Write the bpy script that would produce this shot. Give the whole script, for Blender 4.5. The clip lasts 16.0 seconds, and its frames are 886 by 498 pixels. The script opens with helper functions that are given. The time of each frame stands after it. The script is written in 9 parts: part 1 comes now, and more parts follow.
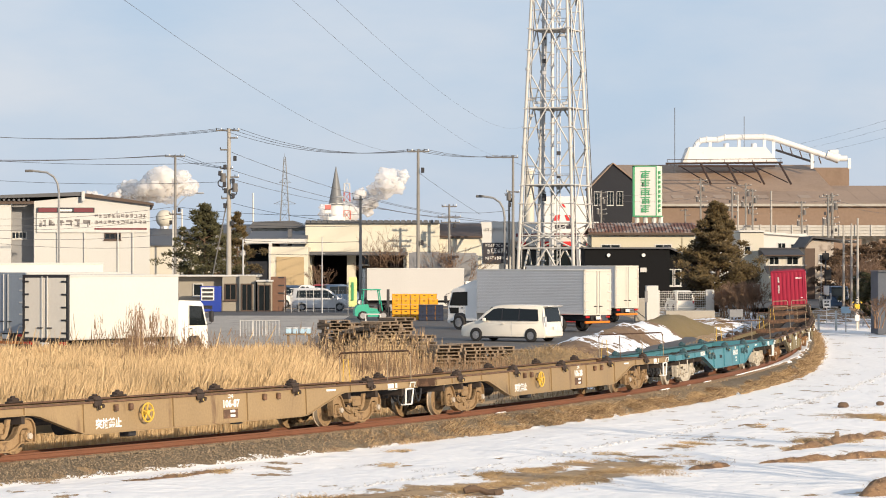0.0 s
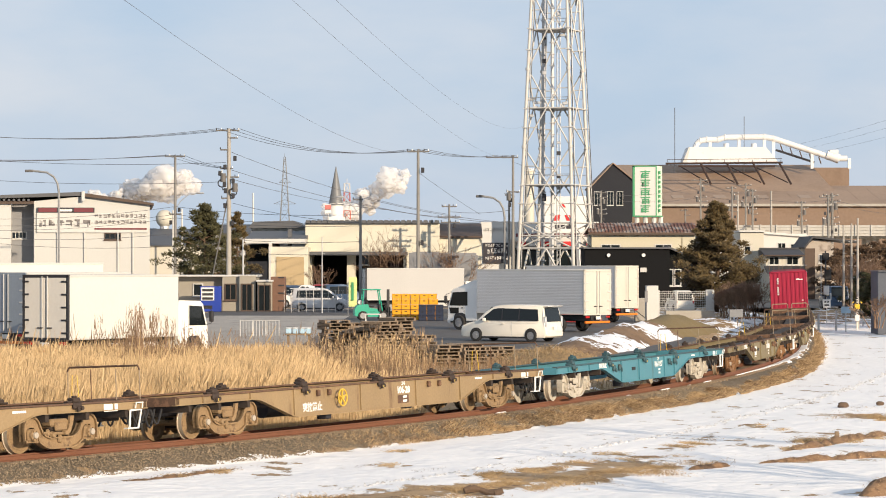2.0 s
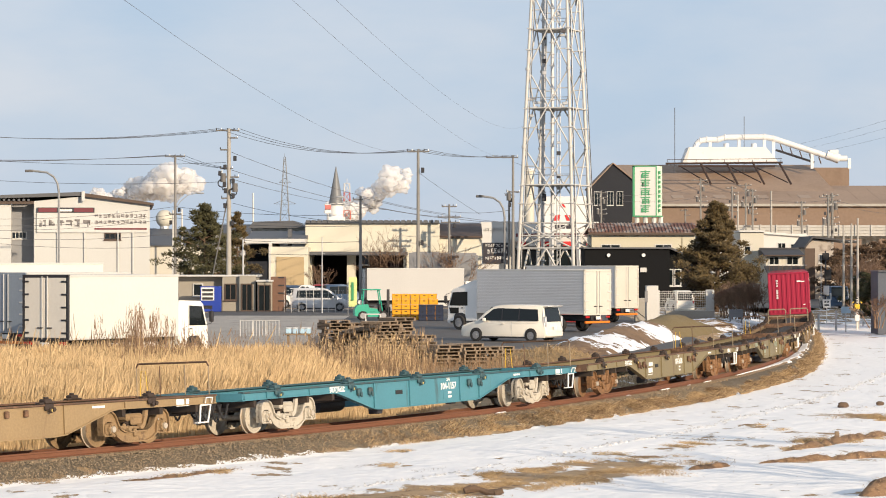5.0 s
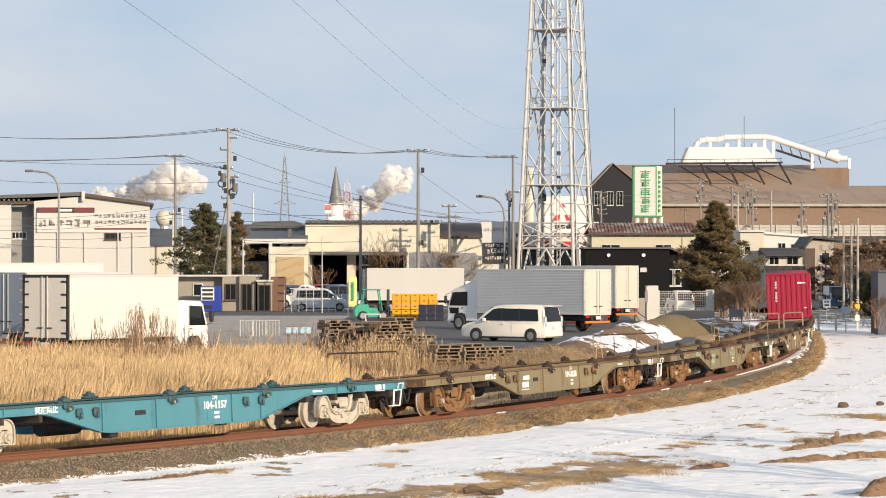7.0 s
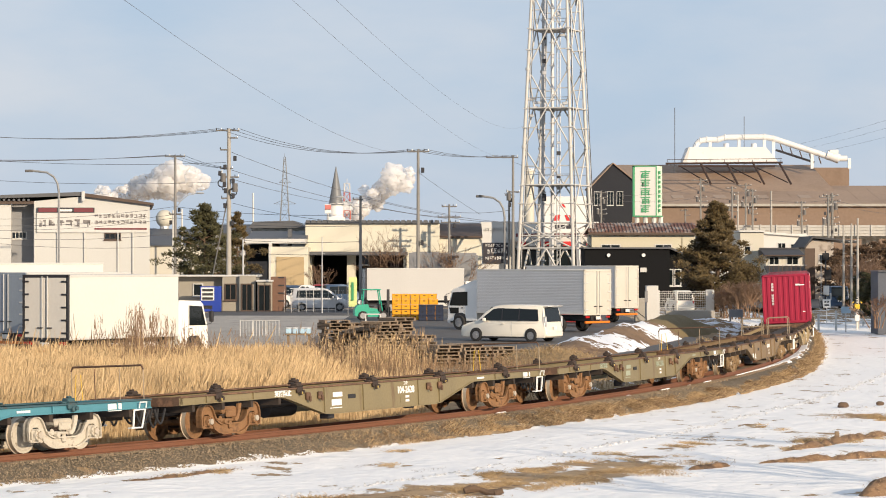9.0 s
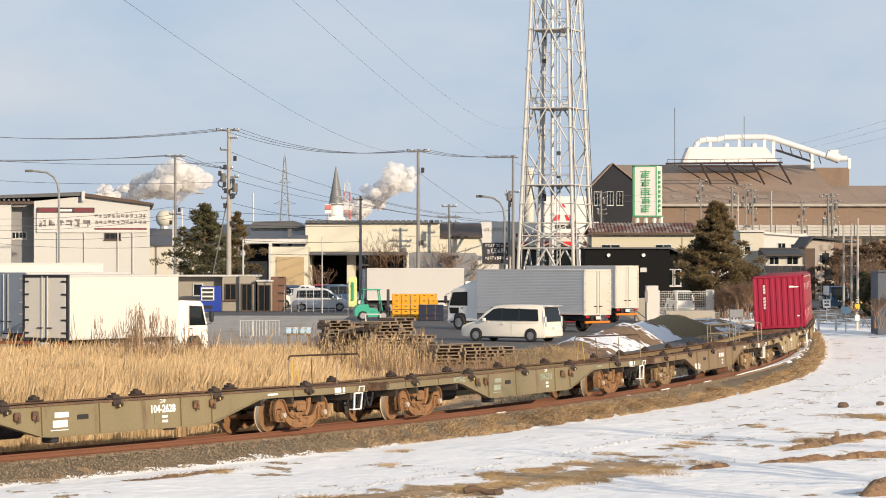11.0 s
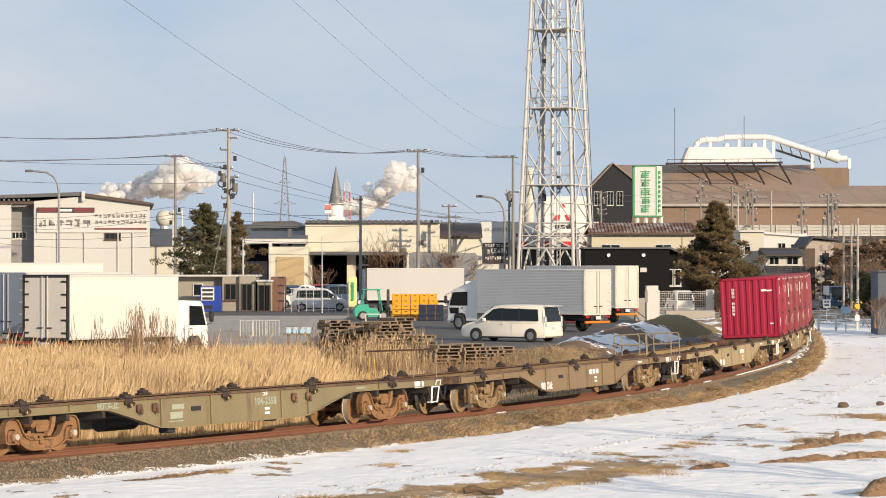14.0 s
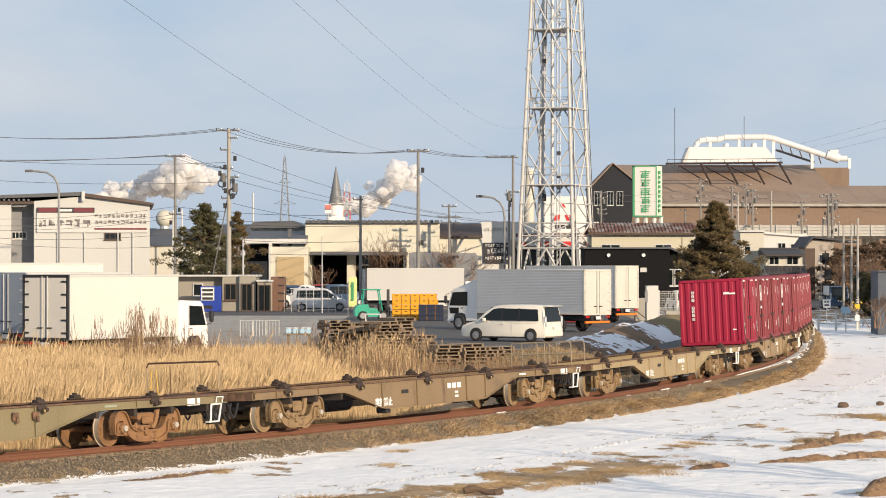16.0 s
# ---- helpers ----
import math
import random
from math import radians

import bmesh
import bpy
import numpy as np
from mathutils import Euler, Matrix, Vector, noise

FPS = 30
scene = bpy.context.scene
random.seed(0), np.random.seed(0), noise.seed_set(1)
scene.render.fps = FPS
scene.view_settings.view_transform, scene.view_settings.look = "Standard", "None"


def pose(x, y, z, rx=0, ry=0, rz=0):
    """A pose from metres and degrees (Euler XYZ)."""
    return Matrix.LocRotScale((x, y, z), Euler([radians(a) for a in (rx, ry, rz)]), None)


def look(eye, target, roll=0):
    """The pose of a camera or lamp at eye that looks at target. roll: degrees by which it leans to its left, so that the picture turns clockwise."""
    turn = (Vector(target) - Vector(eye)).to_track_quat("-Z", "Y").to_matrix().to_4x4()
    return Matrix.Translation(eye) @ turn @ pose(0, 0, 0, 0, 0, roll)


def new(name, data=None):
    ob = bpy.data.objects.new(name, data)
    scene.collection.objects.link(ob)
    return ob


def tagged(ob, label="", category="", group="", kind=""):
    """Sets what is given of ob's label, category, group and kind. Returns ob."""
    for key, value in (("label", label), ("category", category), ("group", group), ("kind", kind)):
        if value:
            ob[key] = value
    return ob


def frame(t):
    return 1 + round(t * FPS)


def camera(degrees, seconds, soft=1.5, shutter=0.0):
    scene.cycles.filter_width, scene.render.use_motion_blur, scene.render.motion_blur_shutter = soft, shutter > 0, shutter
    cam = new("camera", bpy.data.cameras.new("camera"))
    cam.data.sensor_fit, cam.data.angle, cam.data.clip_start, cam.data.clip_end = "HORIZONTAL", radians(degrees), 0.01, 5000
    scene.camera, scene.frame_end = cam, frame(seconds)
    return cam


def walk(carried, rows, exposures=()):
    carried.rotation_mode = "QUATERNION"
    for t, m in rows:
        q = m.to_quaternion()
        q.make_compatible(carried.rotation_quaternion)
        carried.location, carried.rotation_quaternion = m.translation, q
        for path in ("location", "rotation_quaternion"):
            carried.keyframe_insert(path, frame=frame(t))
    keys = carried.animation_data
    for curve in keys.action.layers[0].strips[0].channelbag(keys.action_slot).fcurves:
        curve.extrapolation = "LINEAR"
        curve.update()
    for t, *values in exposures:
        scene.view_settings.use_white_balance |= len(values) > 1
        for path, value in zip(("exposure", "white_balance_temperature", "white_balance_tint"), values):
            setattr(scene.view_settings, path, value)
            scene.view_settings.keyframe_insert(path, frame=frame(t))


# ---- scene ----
# camera: stands still on the embankment, long lens
cam = camera(18.07, 16.0, 1.0)
EYE = pose(0, 0, 4.34, 90.22, 0, 0)
walk(cam, [(0.0, EYE), (16.0, EYE)], exposures=[(0.0, 0.16), (8.0, 0.10), (16.0, 0.05)])

# daylight: low winter sun behind the camera, to its right
SUN_AZ, SUN_EL = 142.0, 16.0          # compass bearing from +y, elevation
world = bpy.data.worlds.new("sky")
scene.world = world
world.use_nodes = True
wn, wl = world.node_tree.nodes, world.node_tree.links
wn.clear()
sky = wn.new("ShaderNodeTexSky")
sky.sky_type, sky.sun_disc = "NISHITA", False
sky.sun_elevation, sky.sun_rotation = radians(SUN_EL), radians(SUN_AZ)
sky.air_density, sky.dust_density, sky.ozone_density = 1.0, 1.2, 1.5
wtc = wn.new("ShaderNodeTexCoord")
wmap = wn.new("ShaderNodeMapping")
wmap.inputs["Scale"].default_value = (5.0, 5.0, 14.0)
wno = wn.new("ShaderNodeTexNoise")
wno.inputs["Scale"].default_value, wno.inputs["Detail"].default_value = 1.6, 7.0
wno.inputs["Roughness"].default_value = 0.55
wra = wn.new("ShaderNodeValToRGB")
wra.color_ramp.elements[0].position, wra.color_ramp.elements[1].position = 0.34, 0.70
wra.color_ramp.elements[0].color, wra.color_ramp.elements[1].color = (5.2, 6.5, 8.3, 1), (7.0, 7.5, 8.5, 1)
wmix = wn.new("ShaderNodeMix")
wmix.data_type = "RGBA"
wmix.inputs[0].default_value = 0.86   # veil of thin high cloud
# the veil glows more on the sun's side of the sky
wdot = wn.new("ShaderNodeVectorMath")
wdot.operation = "DOT_PRODUCT"
wdot.inputs[1].default_value = (math.sin(radians(SUN_AZ)), math.cos(radians(SUN_AZ)), 0.3)
wglow = wn.new("ShaderNodeMapRange")
wglow.inputs["From Min"].default_value, wglow.inputs["From Max"].default_value = -0.3, 1.0
wglow.inputs["To Min"].default_value, wglow.inputs["To Max"].default_value = 1.0, 1.25
# and thins out towards the zenith
wsep = wn.new("ShaderNodeSeparateXYZ")
wzen = wn.new("ShaderNodeMapRange")
wzen.inputs["From Min"].default_value, wzen.inputs["From Max"].default_value = 0.08, 0.6
wzen.inputs["To Min"].default_value, wzen.inputs["To Max"].default_value = 1.0, 0.72
wfac = wn.new("ShaderNodeMath")
wfac.operation = "MULTIPLY"
wmulv = wn.new("ShaderNodeVectorMath")
wmulv.operation = "SCALE"
wl.new(wtc.outputs["Generated"], wdot.inputs[0])
wl.new(wdot.outputs["Value"], wglow.inputs["Value"])
wl.new(wra.outputs["Color"], wmulv.inputs[0])
wl.new(wtc.outputs["Generated"], wsep.inputs[0])
wl.new(wsep.outputs["Z"], wzen.inputs["Value"])
wl.new(wglow.outputs["Result"], wfac.inputs[0])
wl.new(wzen.outputs["Result"], wfac.inputs[1])
wl.new(wfac.outputs[0], wmulv.inputs["Scale"])
wbg = wn.new("ShaderNodeBackground")
wbg.inputs["Strength"].default_value = 0.089
wout = wn.new("ShaderNodeOutputWorld")
wl.new(wtc.outputs["Generated"], wmap.inputs["Vector"])
wl.new(wmap.outputs["Vector"], wno.inputs["Vector"])
wl.new(wno.outputs["Fac"], wra.inputs["Fac"])
wl.new(wmulv.outputs["Vector"], wmix.inputs[7])
wl.new(sky.outputs["Color"], wmix.inputs[6])
wl.new(wmix.outputs[2], wbg.inputs["Color"])
wl.new(wbg.outputs["Background"], wout.inputs["Surface"])
sun = new("sun", bpy.data.lights.new("sun", "SUN"))
sun.data.energy, sun.data.angle, sun.data.color = 5.0, radians(0.5), (1.0, 0.805, 0.585)
_az, _el = radians(SUN_AZ), radians(SUN_EL)
sun.matrix_world = look((math.sin(_az) * math.cos(_el) * 90, math.cos(_az) * math.cos(_el) * 90, math.sin(_el) * 90), (0, 0, 0))


# ---------- mesh tools ----------
class Build:
    """Collects faces for one mesh."""

    def __init__(self):
        self.v, self.f = [], []

    def add(self, vs, fs):
        n = len(self.v)
        self.v.extend(vs)
        self.f.extend([tuple(i + n for i in f) for f in fs])
        return self

    def box(self, x0, x1, y0, y1, z0, z1, c=0.0):
        if c <= 0:
            vs = [(x, y, z) for x in (x0, x1) for y in (y0, y1) for z in (z0, z1)]
            return self.add(vs, [(0, 1, 3, 2), (4, 6, 7, 5), (0, 4, 5, 1), (2, 3, 7, 6), (0, 2, 6, 4), (1, 5, 7, 3)])
        c = min(c, (x1 - x0) * .45, (y1 - y0) * .45, (z1 - z0) * .45)
        vs, idx = [], {}
        for i, (x, sx) in enumerate(((x0, 1), (x1, -1))):
            for j, (y, sy) in enumerate(((y0, 1), (y1, -1))):
                for k, (z, sz) in enumerate(((z0, 1), (z1, -1))):
                    idx[i, j, k] = len(vs)
                    vs += [(x, y + sy * c, z + sz * c), (x + sx * c, y, z + sz * c), (x + sx * c, y + sy * c, z)]
        fs = []
        for i in (0, 1):
            a = [idx[i, 0, 0], idx[i, 1, 0], idx[i, 1, 1], idx[i, 0, 1]]
            fs.append(tuple(a if i else a[::-1]))
            a = [idx[0, i, 0] + 1, idx[1, i, 0] + 1, idx[1, i, 1] + 1, idx[0, i, 1] + 1]
            fs.append(tuple(a[::-1] if i else a))
            a = [idx[0, 0, i] + 2, idx[1, 0, i] + 2, idx[1, 1, i] + 2, idx[0, 1, i] + 2]
            fs.append(tuple(a if i else a[::-1]))
        for i in (0, 1):
            for j in (0, 1):
                a, b = idx[i, j, 0], idx[i, j, 1]
                fs.append((a, b, b + 1, a + 1))
                a, b = idx[i, 0, j], idx[i, 1, j]
                fs.append((a, b, b + 2, a + 2))
                a, b = idx[0, i, j], idx[1, i, j]
                fs.append((a + 1, b + 1, b + 2, a + 2))
                for k in (0, 1):
                    if k == 0:
                        fs.append((idx[i, j, 0], idx[i, j, 0] + 1, idx[i, j, 0] + 2))
                        fs.append((idx[i, j, 1], idx[i, j, 1] + 1, idx[i, j, 1] + 2))
        return self.add(vs, fs)

    def cyl(self, p0, p1, r, n=10, r2=None, caps=True):
        p0, p1 = Vector(p0), Vector(p1)
        r2 = r if r2 is None else r2
        d = (p1 - p0).normalized()
        a = d.orthogonal().normalized()
        b = d.cross(a)
        vs = []
        for p, q in ((p0, r), (p1, r2)):
            for i in range(n):
                t = 2 * math.pi * i / n
                vs.append(tuple(p + (a * math.cos(t) + b * math.sin(t)) * q))
        fs = [(i, (i + 1) % n, n + (i + 1) % n, n + i) for i in range(n)]
        if caps:
            fs += [tuple(range(n))[::-1], tuple(range(n, 2 * n))]
        return self.add(vs, fs)

    def tube(self, pts, r, n=6):
        pts = [Vector(p) for p in pts]
        rings, a = [], None
        for i, p in enumerate(pts):
            d = (pts[min(i + 1, len(pts) - 1)] - pts[max(i - 1, 0)]).normalized()
            a = d.orthogonal() if a is None else a - d * a.dot(d)
            a = a.normalized() if a.length > 1e-4 else d.orthogonal().normalized()
            b = d.cross(a)
            rings.append([tuple(p + (a * math.cos(t * 2 * math.pi / n) + b * math.sin(t * 2 * math.pi / n)) * r) for t in range(n)])
        return self.loft(rings)

    def prism(self, poly, y0, y1):
        """poly in (x, z), pulled along y."""
        n = len(poly)
        vs = [(x, y0, z) for x, z in poly] + [(x, y1, z) for x, z in poly]
        fs = [(i, (i + 1) % n, n + (i + 1) % n, n + i) for i in range(n)] + [tuple(range(n))[::-1], tuple(range(n, 2 * n))]
        return self.add(vs, fs)

    def prism_x(self, poly, x0, x1):
        """poly in (y, z), pulled along x."""
        n = len(poly)
        vs = [(x0, y, z) for y, z in poly] + [(x1, y, z) for y, z in poly]
        fs = [(i, (i + 1) % n, n + (i + 1) % n, n + i) for i in range(n)] + [tuple(range(n))[::-1], tuple(range(n, 2 * n))]
        return self.add(vs, fs)

    def loft(self, rings, caps=True):
        n = len(rings[0])
        vs = [tuple(p) for r in rings for p in r]
        fs = []
        for k in range(len(rings) - 1):
            for i in range(n):
                j = (i + 1) % n
                fs.append((k * n + i, k * n + j, k * n + n + j, k * n + n + i))
        if caps:
            fs += [tuple(range(n))[::-1], tuple(range(len(vs) - n, len(vs)))]
        return self.add(vs, fs)

    def moved(self, m):
        self.v = [tuple(m @ Vector(p)) for p in self.v]
        return self


def mesh_of(name, b, material, smooth=38):
    me = bpy.data.meshes.new(name)
    me.from_pydata(b.v, [], b.f)
    bm = bmesh.new()
    bm.from_mesh(me)
    bmesh.ops.recalc_face_normals(bm, faces=bm.faces)
    bm.to_mesh(me)
    bm.free()
    me.materials.append(material)
    if smooth:
        me.shade_smooth()
        me.set_sharp_from_angle(angle=radians(smooth))
    return me


def raw_mesh(name, v, f, material, smooth=False):
    me = bpy.data.meshes.new(name)
    me.from_pydata(v, [], f)
    me.materials.append(material)
    if smooth:
        me.shade_smooth()
    return me


def part(name, b, material, parent, label="", at=None, smooth=38):
    ob = new(name, b if isinstance(b, bpy.types.Mesh) else mesh_of(name, b, material, smooth))
    ob.parent = parent
    if at is not None:
        ob.matrix_basis = at
    return tagged(ob, label)


def thing(name, label, category, group="", kind="", at=None):
    ob = new(name)
    if at is not None:
        ob.matrix_basis = at
    return tagged(ob, label, category, group, kind)


def solid(name, b, material, label="", category="", group="", kind="", at=None, smooth=38):
    ob = new(name, b if isinstance(b, bpy.types.Mesh) else mesh_of(name, b, material, smooth))
    if at is not None:
        ob.matrix_basis = at
    return tagged(ob, label, category, group, kind)


def writing(name, text, size, material, parent, at, label="", thick=0.004, bold=0.0):
    cu = bpy.data.curves.new(name, "FONT")
    cu.body, cu.size, cu.extrude, cu.offset = text, size, thick, bold
    cu.align_x, cu.align_y = "CENTER", "CENTER"
    cu.resolution_u = 3
    tmp = bpy.data.objects.new(name, cu)
    scene.collection.objects.link(tmp)
    me = bpy.data.meshes.new_from_object(tmp.evaluated_get(bpy.context.evaluated_depsgraph_get()))
    bpy.data.objects.remove(tmp)
    me.materials.clear()
    me.materials.append(material)
    ob = new(name, me)
    ob.parent = parent
    ob.matrix_basis = at
    return tagged(ob, label)


# ---------- materials ----------
def surf(name, col, rough=0.6, metal=0.0, var=0.18, scale=1.2, grain=25.0, bump=0.08, stain=None, stain_at=0.58, stain_soft=0.12,
         streak=False, island=False, spec=0.5, bump_scale=None):
    """Paint, metal, stone or wood with grain and stains; stain: a second colour in patches."""
    m = bpy.data.materials.new(name)
    m.use_nodes = True
    n, l = m.node_tree.nodes, m.node_tree.links
    bs = n["Principled BSDF"]
    bs.inputs["Metallic"].default_value = metal
    bs.inputs["Specular IOR Level"].default_value = spec
    tc = n.new("ShaderNodeTexCoord")
    mp = n.new("ShaderNodeMapping")
    mp.inputs["Scale"].default_value = (1, 1, 0.18) if streak else (1, 1, 1)
    l.new(tc.outputs["Object"], mp.inputs["Vector"])
    n1 = n.new("ShaderNodeTexNoise")
    n1.inputs["Scale"].default_value, n1.inputs["Detail"].default_value = scale, 6
    n2 = n.new("ShaderNodeTexNoise")
    n2.inputs["Scale"].default_value, n2.inputs["Detail"].default_value = grain, 4
    l.new(mp.outputs["Vector"], n1.inputs["Vector"])
    l.new(tc.outputs["Object"], n2.inputs["Vector"])
    rnd = n.new("ShaderNodeNewGeometry" if island else "ShaderNodeObjectInfo")
    add = n.new("ShaderNodeMath")
    add.operation = "ADD"
    l.new(n1.outputs["Fac"], add.inputs[0])
    l.new(n2.outputs["Fac"], add.inputs[1])
    mul = n.new("ShaderNodeMath")
    mul.operation = "MULTIPLY_ADD"
    l.new(rnd.outputs["Random Per Island" if island else "Random"], mul.inputs[0])
    mul.inputs[1].default_value = 0.5 if island else 0.25
    l.new(add.outputs[0], mul.inputs[2])
    mr = n.new("ShaderNodeMapRange")
    mr.inputs["From Min"].default_value, mr.inputs["From Max"].default_value = 0.6, 1.65
    mr.inputs["To Min"].default_value, mr.inputs["To Max"].default_value = 1 - var, 1 + var
    l.new(mul.outputs[0], mr.inputs["Value"])
    hs = n.new("ShaderNodeHueSaturation")
    hs.inputs["Color"].default_value = (*col, 1)
    l.new(mr.outputs["Result"], hs.inputs["Value"])
    out = hs.outputs["Color"]
    if stain is not None:
        n3 = n.new("ShaderNodeTexNoise")
        n3.inputs["Scale"].default_value, n3.inputs["Detail"].default_value, n3.inputs["Roughness"].default_value = scale * 2.3, 9, 0.65
        l.new(mp.outputs["Vector"], n3.inputs["Vector"])
        ra = n.new("ShaderNodeMapRange")
        ra.inputs["From Min"].default_value, ra.inputs["From Max"].default_value = stain_at, stain_at + stain_soft
        l.new(n3.outputs["Fac"], ra.inputs["Value"])
        mx = n.new("ShaderNodeMix")
        mx.data_type = "RGBA"
        mx.inputs[7].default_value = (*stain, 1)
        l.new(ra.outputs["Result"], mx.inputs[0])
        l.new(out, mx.inputs[6])
        out = mx.outputs[2]
    l.new(out, bs.inputs["Base Color"])
    rr = n.new("ShaderNodeMapRange")
    rr.inputs["To Min"].default_value, rr.inputs["To Max"].default_value = max(0.02, rough - 0.12), min(1, rough + 0.12)
    l.new(n1.outputs["Fac"], rr.inputs["Value"])
    l.new(rr.outputs["Result"], bs.inputs["Roughness"])
    if bump:
        bp = n.new("ShaderNodeBump")
        bp.inputs["Strength"].default_value, bp.inputs["Distance"].default_value = min(1, bump * 4), 0.02
        if bump_scale:
            n4 = n.new("ShaderNodeTexNoise")
            n4.inputs["Scale"].default_value, n4.inputs["Detail"].default_value = bump_scale, 5
            l.new(tc.outputs["Object"], n4.inputs["Vector"])
            l.new(n4.outputs["Fac"], bp.inputs["Height"])
        else:
            l.new(n2.outputs["Fac"], bp.inputs["Height"])
        l.new(bp.outputs["Normal"], bs.inputs["Normal"])
    return m


def glass(name, tint=(0.010, 0.014, 0.016), rough=0.04):
    m = surf(name, tint, rough, 0.0, 0.1, 0.8, 12, 0.0)
    m.node_tree.nodes["Principled BSDF"].inputs["Specular IOR Level"].default_value = 0.35
    return m


WHITE = surf("white_paint", (0.76, 0.75, 0.72), 0.4, 0, 0.06, 0.6, 20, 0.01)
CREAM = surf("cream_siding", (0.64, 0.61, 0.50), 0.6, 0, 0.07, 0.3, 12, 0.02)
BLACK = surf("black_rubber", (0.02, 0.02, 0.022), 0.8, 0, 0.3, 3, 40, 0.05)
DARK = surf("dark_metal", (0.035, 0.035, 0.04), 0.55, 0.2, 0.3, 3, 40, 0.05)
GLASS = glass("tinted_glass")
LETTER = surf("white_lettering", (0.75, 0.75, 0.72), 0.6, 0, 0.12, 4, 60, 0.0)
YELLOW = surf("yellow_enamel", (0.72, 0.47, 0.03), 0.5, 0, 0.15, 4, 40, 0.03)
RUST = surf("rusty_steel", (0.105, 0.06, 0.038), 0.85, 0.0, 0.35, 2.0, 40, 0.15, stain=(0.19, 0.105, 0.06), stain_at=0.5)
RAIL = surf("rusty_rail", (0.185, 0.08, 0.045), 0.75, 0.2, 0.25, 1.5, 30, 0.1)
OLIVE = surf("olive_wagon_paint", (0.27, 0.19, 0.098), 0.6, 0, 0.2, 0.9, 18, 0.05, stain=(0.13, 0.075, 0.04), stain_at=0.60, streak=True)
OLIVE_D = surf("dark_brown_wagon_paint", (0.205, 0.142, 0.076), 0.65, 0, 0.22, 0.9, 18, 0.05, stain=(0.10, 0.06, 0.035), stain_at=0.60, streak=True)
OLIVE_T = surf("khaki_wagon_paint", (0.335, 0.255, 0.14), 0.65, 0, 0.2, 0.9, 18, 0.05, stain=(0.17, 0.105, 0.055), stain_at=0.60, streak=True)
OLIVE_G = surf("green_olive_wagon_paint", (0.20, 0.162, 0.086), 0.6, 0, 0.2, 0.9, 18, 0.05, stain=(0.12, 0.075, 0.04), stain_at=0.60, streak=True)
TEAL = surf("teal_wagon_paint", (0.065, 0.215, 0.268), 0.5, 0, 0.14, 0.9, 18, 0.03, stain=(0.05, 0.10, 0.11), stain_at=0.6, streak=True)
TEAL_D = surf("teal_weathered_steel", (0.035, 0.085, 0.10), 0.65, 0, 0.25, 1.5, 25, 0.08, stain=(0.07, 0.05, 0.035), stain_at=0.55)
# grimy steel, darkened to hold the shade inside the deck
UNDER = surf("grimy_shaded_underframe", (0.035, 0.025, 0.019), 0.85, 0, 0.35, 2, 30, 0.1)
LOCK = surf("dark_cast_lock", (0.04, 0.026, 0.019), 0.8, 0, 0.35, 3, 30, 0.1)
THAW = surf("matted_straw", (0.43, 0.305, 0.165), 0.85, 0, 0.5, 0.8, 8, 0.0, island=True)
SOIL = surf("brown_matted_stalks", (0.17, 0.105, 0.06), 0.9, 0, 0.5, 0.8, 8, 0.0, island=True)
BOGIE_OLIVE = surf("bogie_dusty_olive", (0.255, 0.17, 0.088), 0.85, 0, 0.3, 2.5, 30, 0.15, stain=(0.11, 0.068, 0.042), stain_at=0.56)
BOGIE_RUST = surf("bogie_rust_brown", (0.225, 0.118, 0.052), 0.85, 0, 0.35, 2.5, 30, 0.15, stain=(0.10, 0.055, 0.032), stain_at=0.56)
BOGIE_GREY = surf("bogie_dusty_grey", (0.45, 0.41, 0.34), 0.8, 0, 0.22, 2.5, 30, 0.12, stain=(0.13, 0.10, 0.07), stain_at=0.6)
WINE = surf("wine_red_container_paint", (0.30, 0.008, 0.036), 0.5, 0, 0.12, 0.7, 15, 0.03, stain=(0.24, 0.012, 0.035), stain_at=0.62)
# faded red, darkened further for the shade on container sides
WINE_OLD = surf("faded_shaded_red_container_paint", (0.225, 0.042, 0.052), 0.65, 0, 0.16, 0.8, 15, 0.03, stain=(0.18, 0.055, 0.05), stain_at=0.55, streak=True)
CONCRETE = surf("concrete", (0.38, 0.36, 0.32), 0.85, 0, 0.18, 1.0, 25, 0.08, stain=(0.24, 0.22, 0.19), stain_at=0.58)
POLE = surf("pole_concrete", (0.22, 0.213, 0.20), 0.8, 0, 0.15, 1.5, 25, 0.05)
# paler copy of the pole concrete, sunlight put into the colour
POLE_SUNLIT = surf("pale_sunlit_concrete", (0.36, 0.34, 0.305), 0.8, 0, 0.15, 1.5, 25, 0.05, stain=(0.26, 0.24, 0.21), stain_at=0.58)
GALV = surf("galvanised_steel", (0.46, 0.47, 0.48), 0.5, 0.35, 0.15, 2, 30, 0.04)
TOWER = surf("tower_white_paint", (0.54, 0.53, 0.50), 0.55, 0, 0.12, 0.6, 20, 0.03, stain=(0.45, 0.36, 0.26), stain_at=0.66)
WOOD = surf("weathered_wood", (0.22, 0.16, 0.105), 0.85, 0, 0.3, 2.5, 50, 0.1)
REED = surf("dry_reed", (0.50, 0.362, 0.20), 0.8, 0, 0.3, 0.35, 8, 0.0, island=True)
GRASS = surf("dry_grass", (0.31, 0.225, 0.125), 0.85, 0, 0.4, 0.6, 8, 0.0, island=True)
PINE = surf("pine_needles", (0.058, 0.055, 0.022), 0.7, 0, 0.6, 0.5, 8, 0.0, island=True)
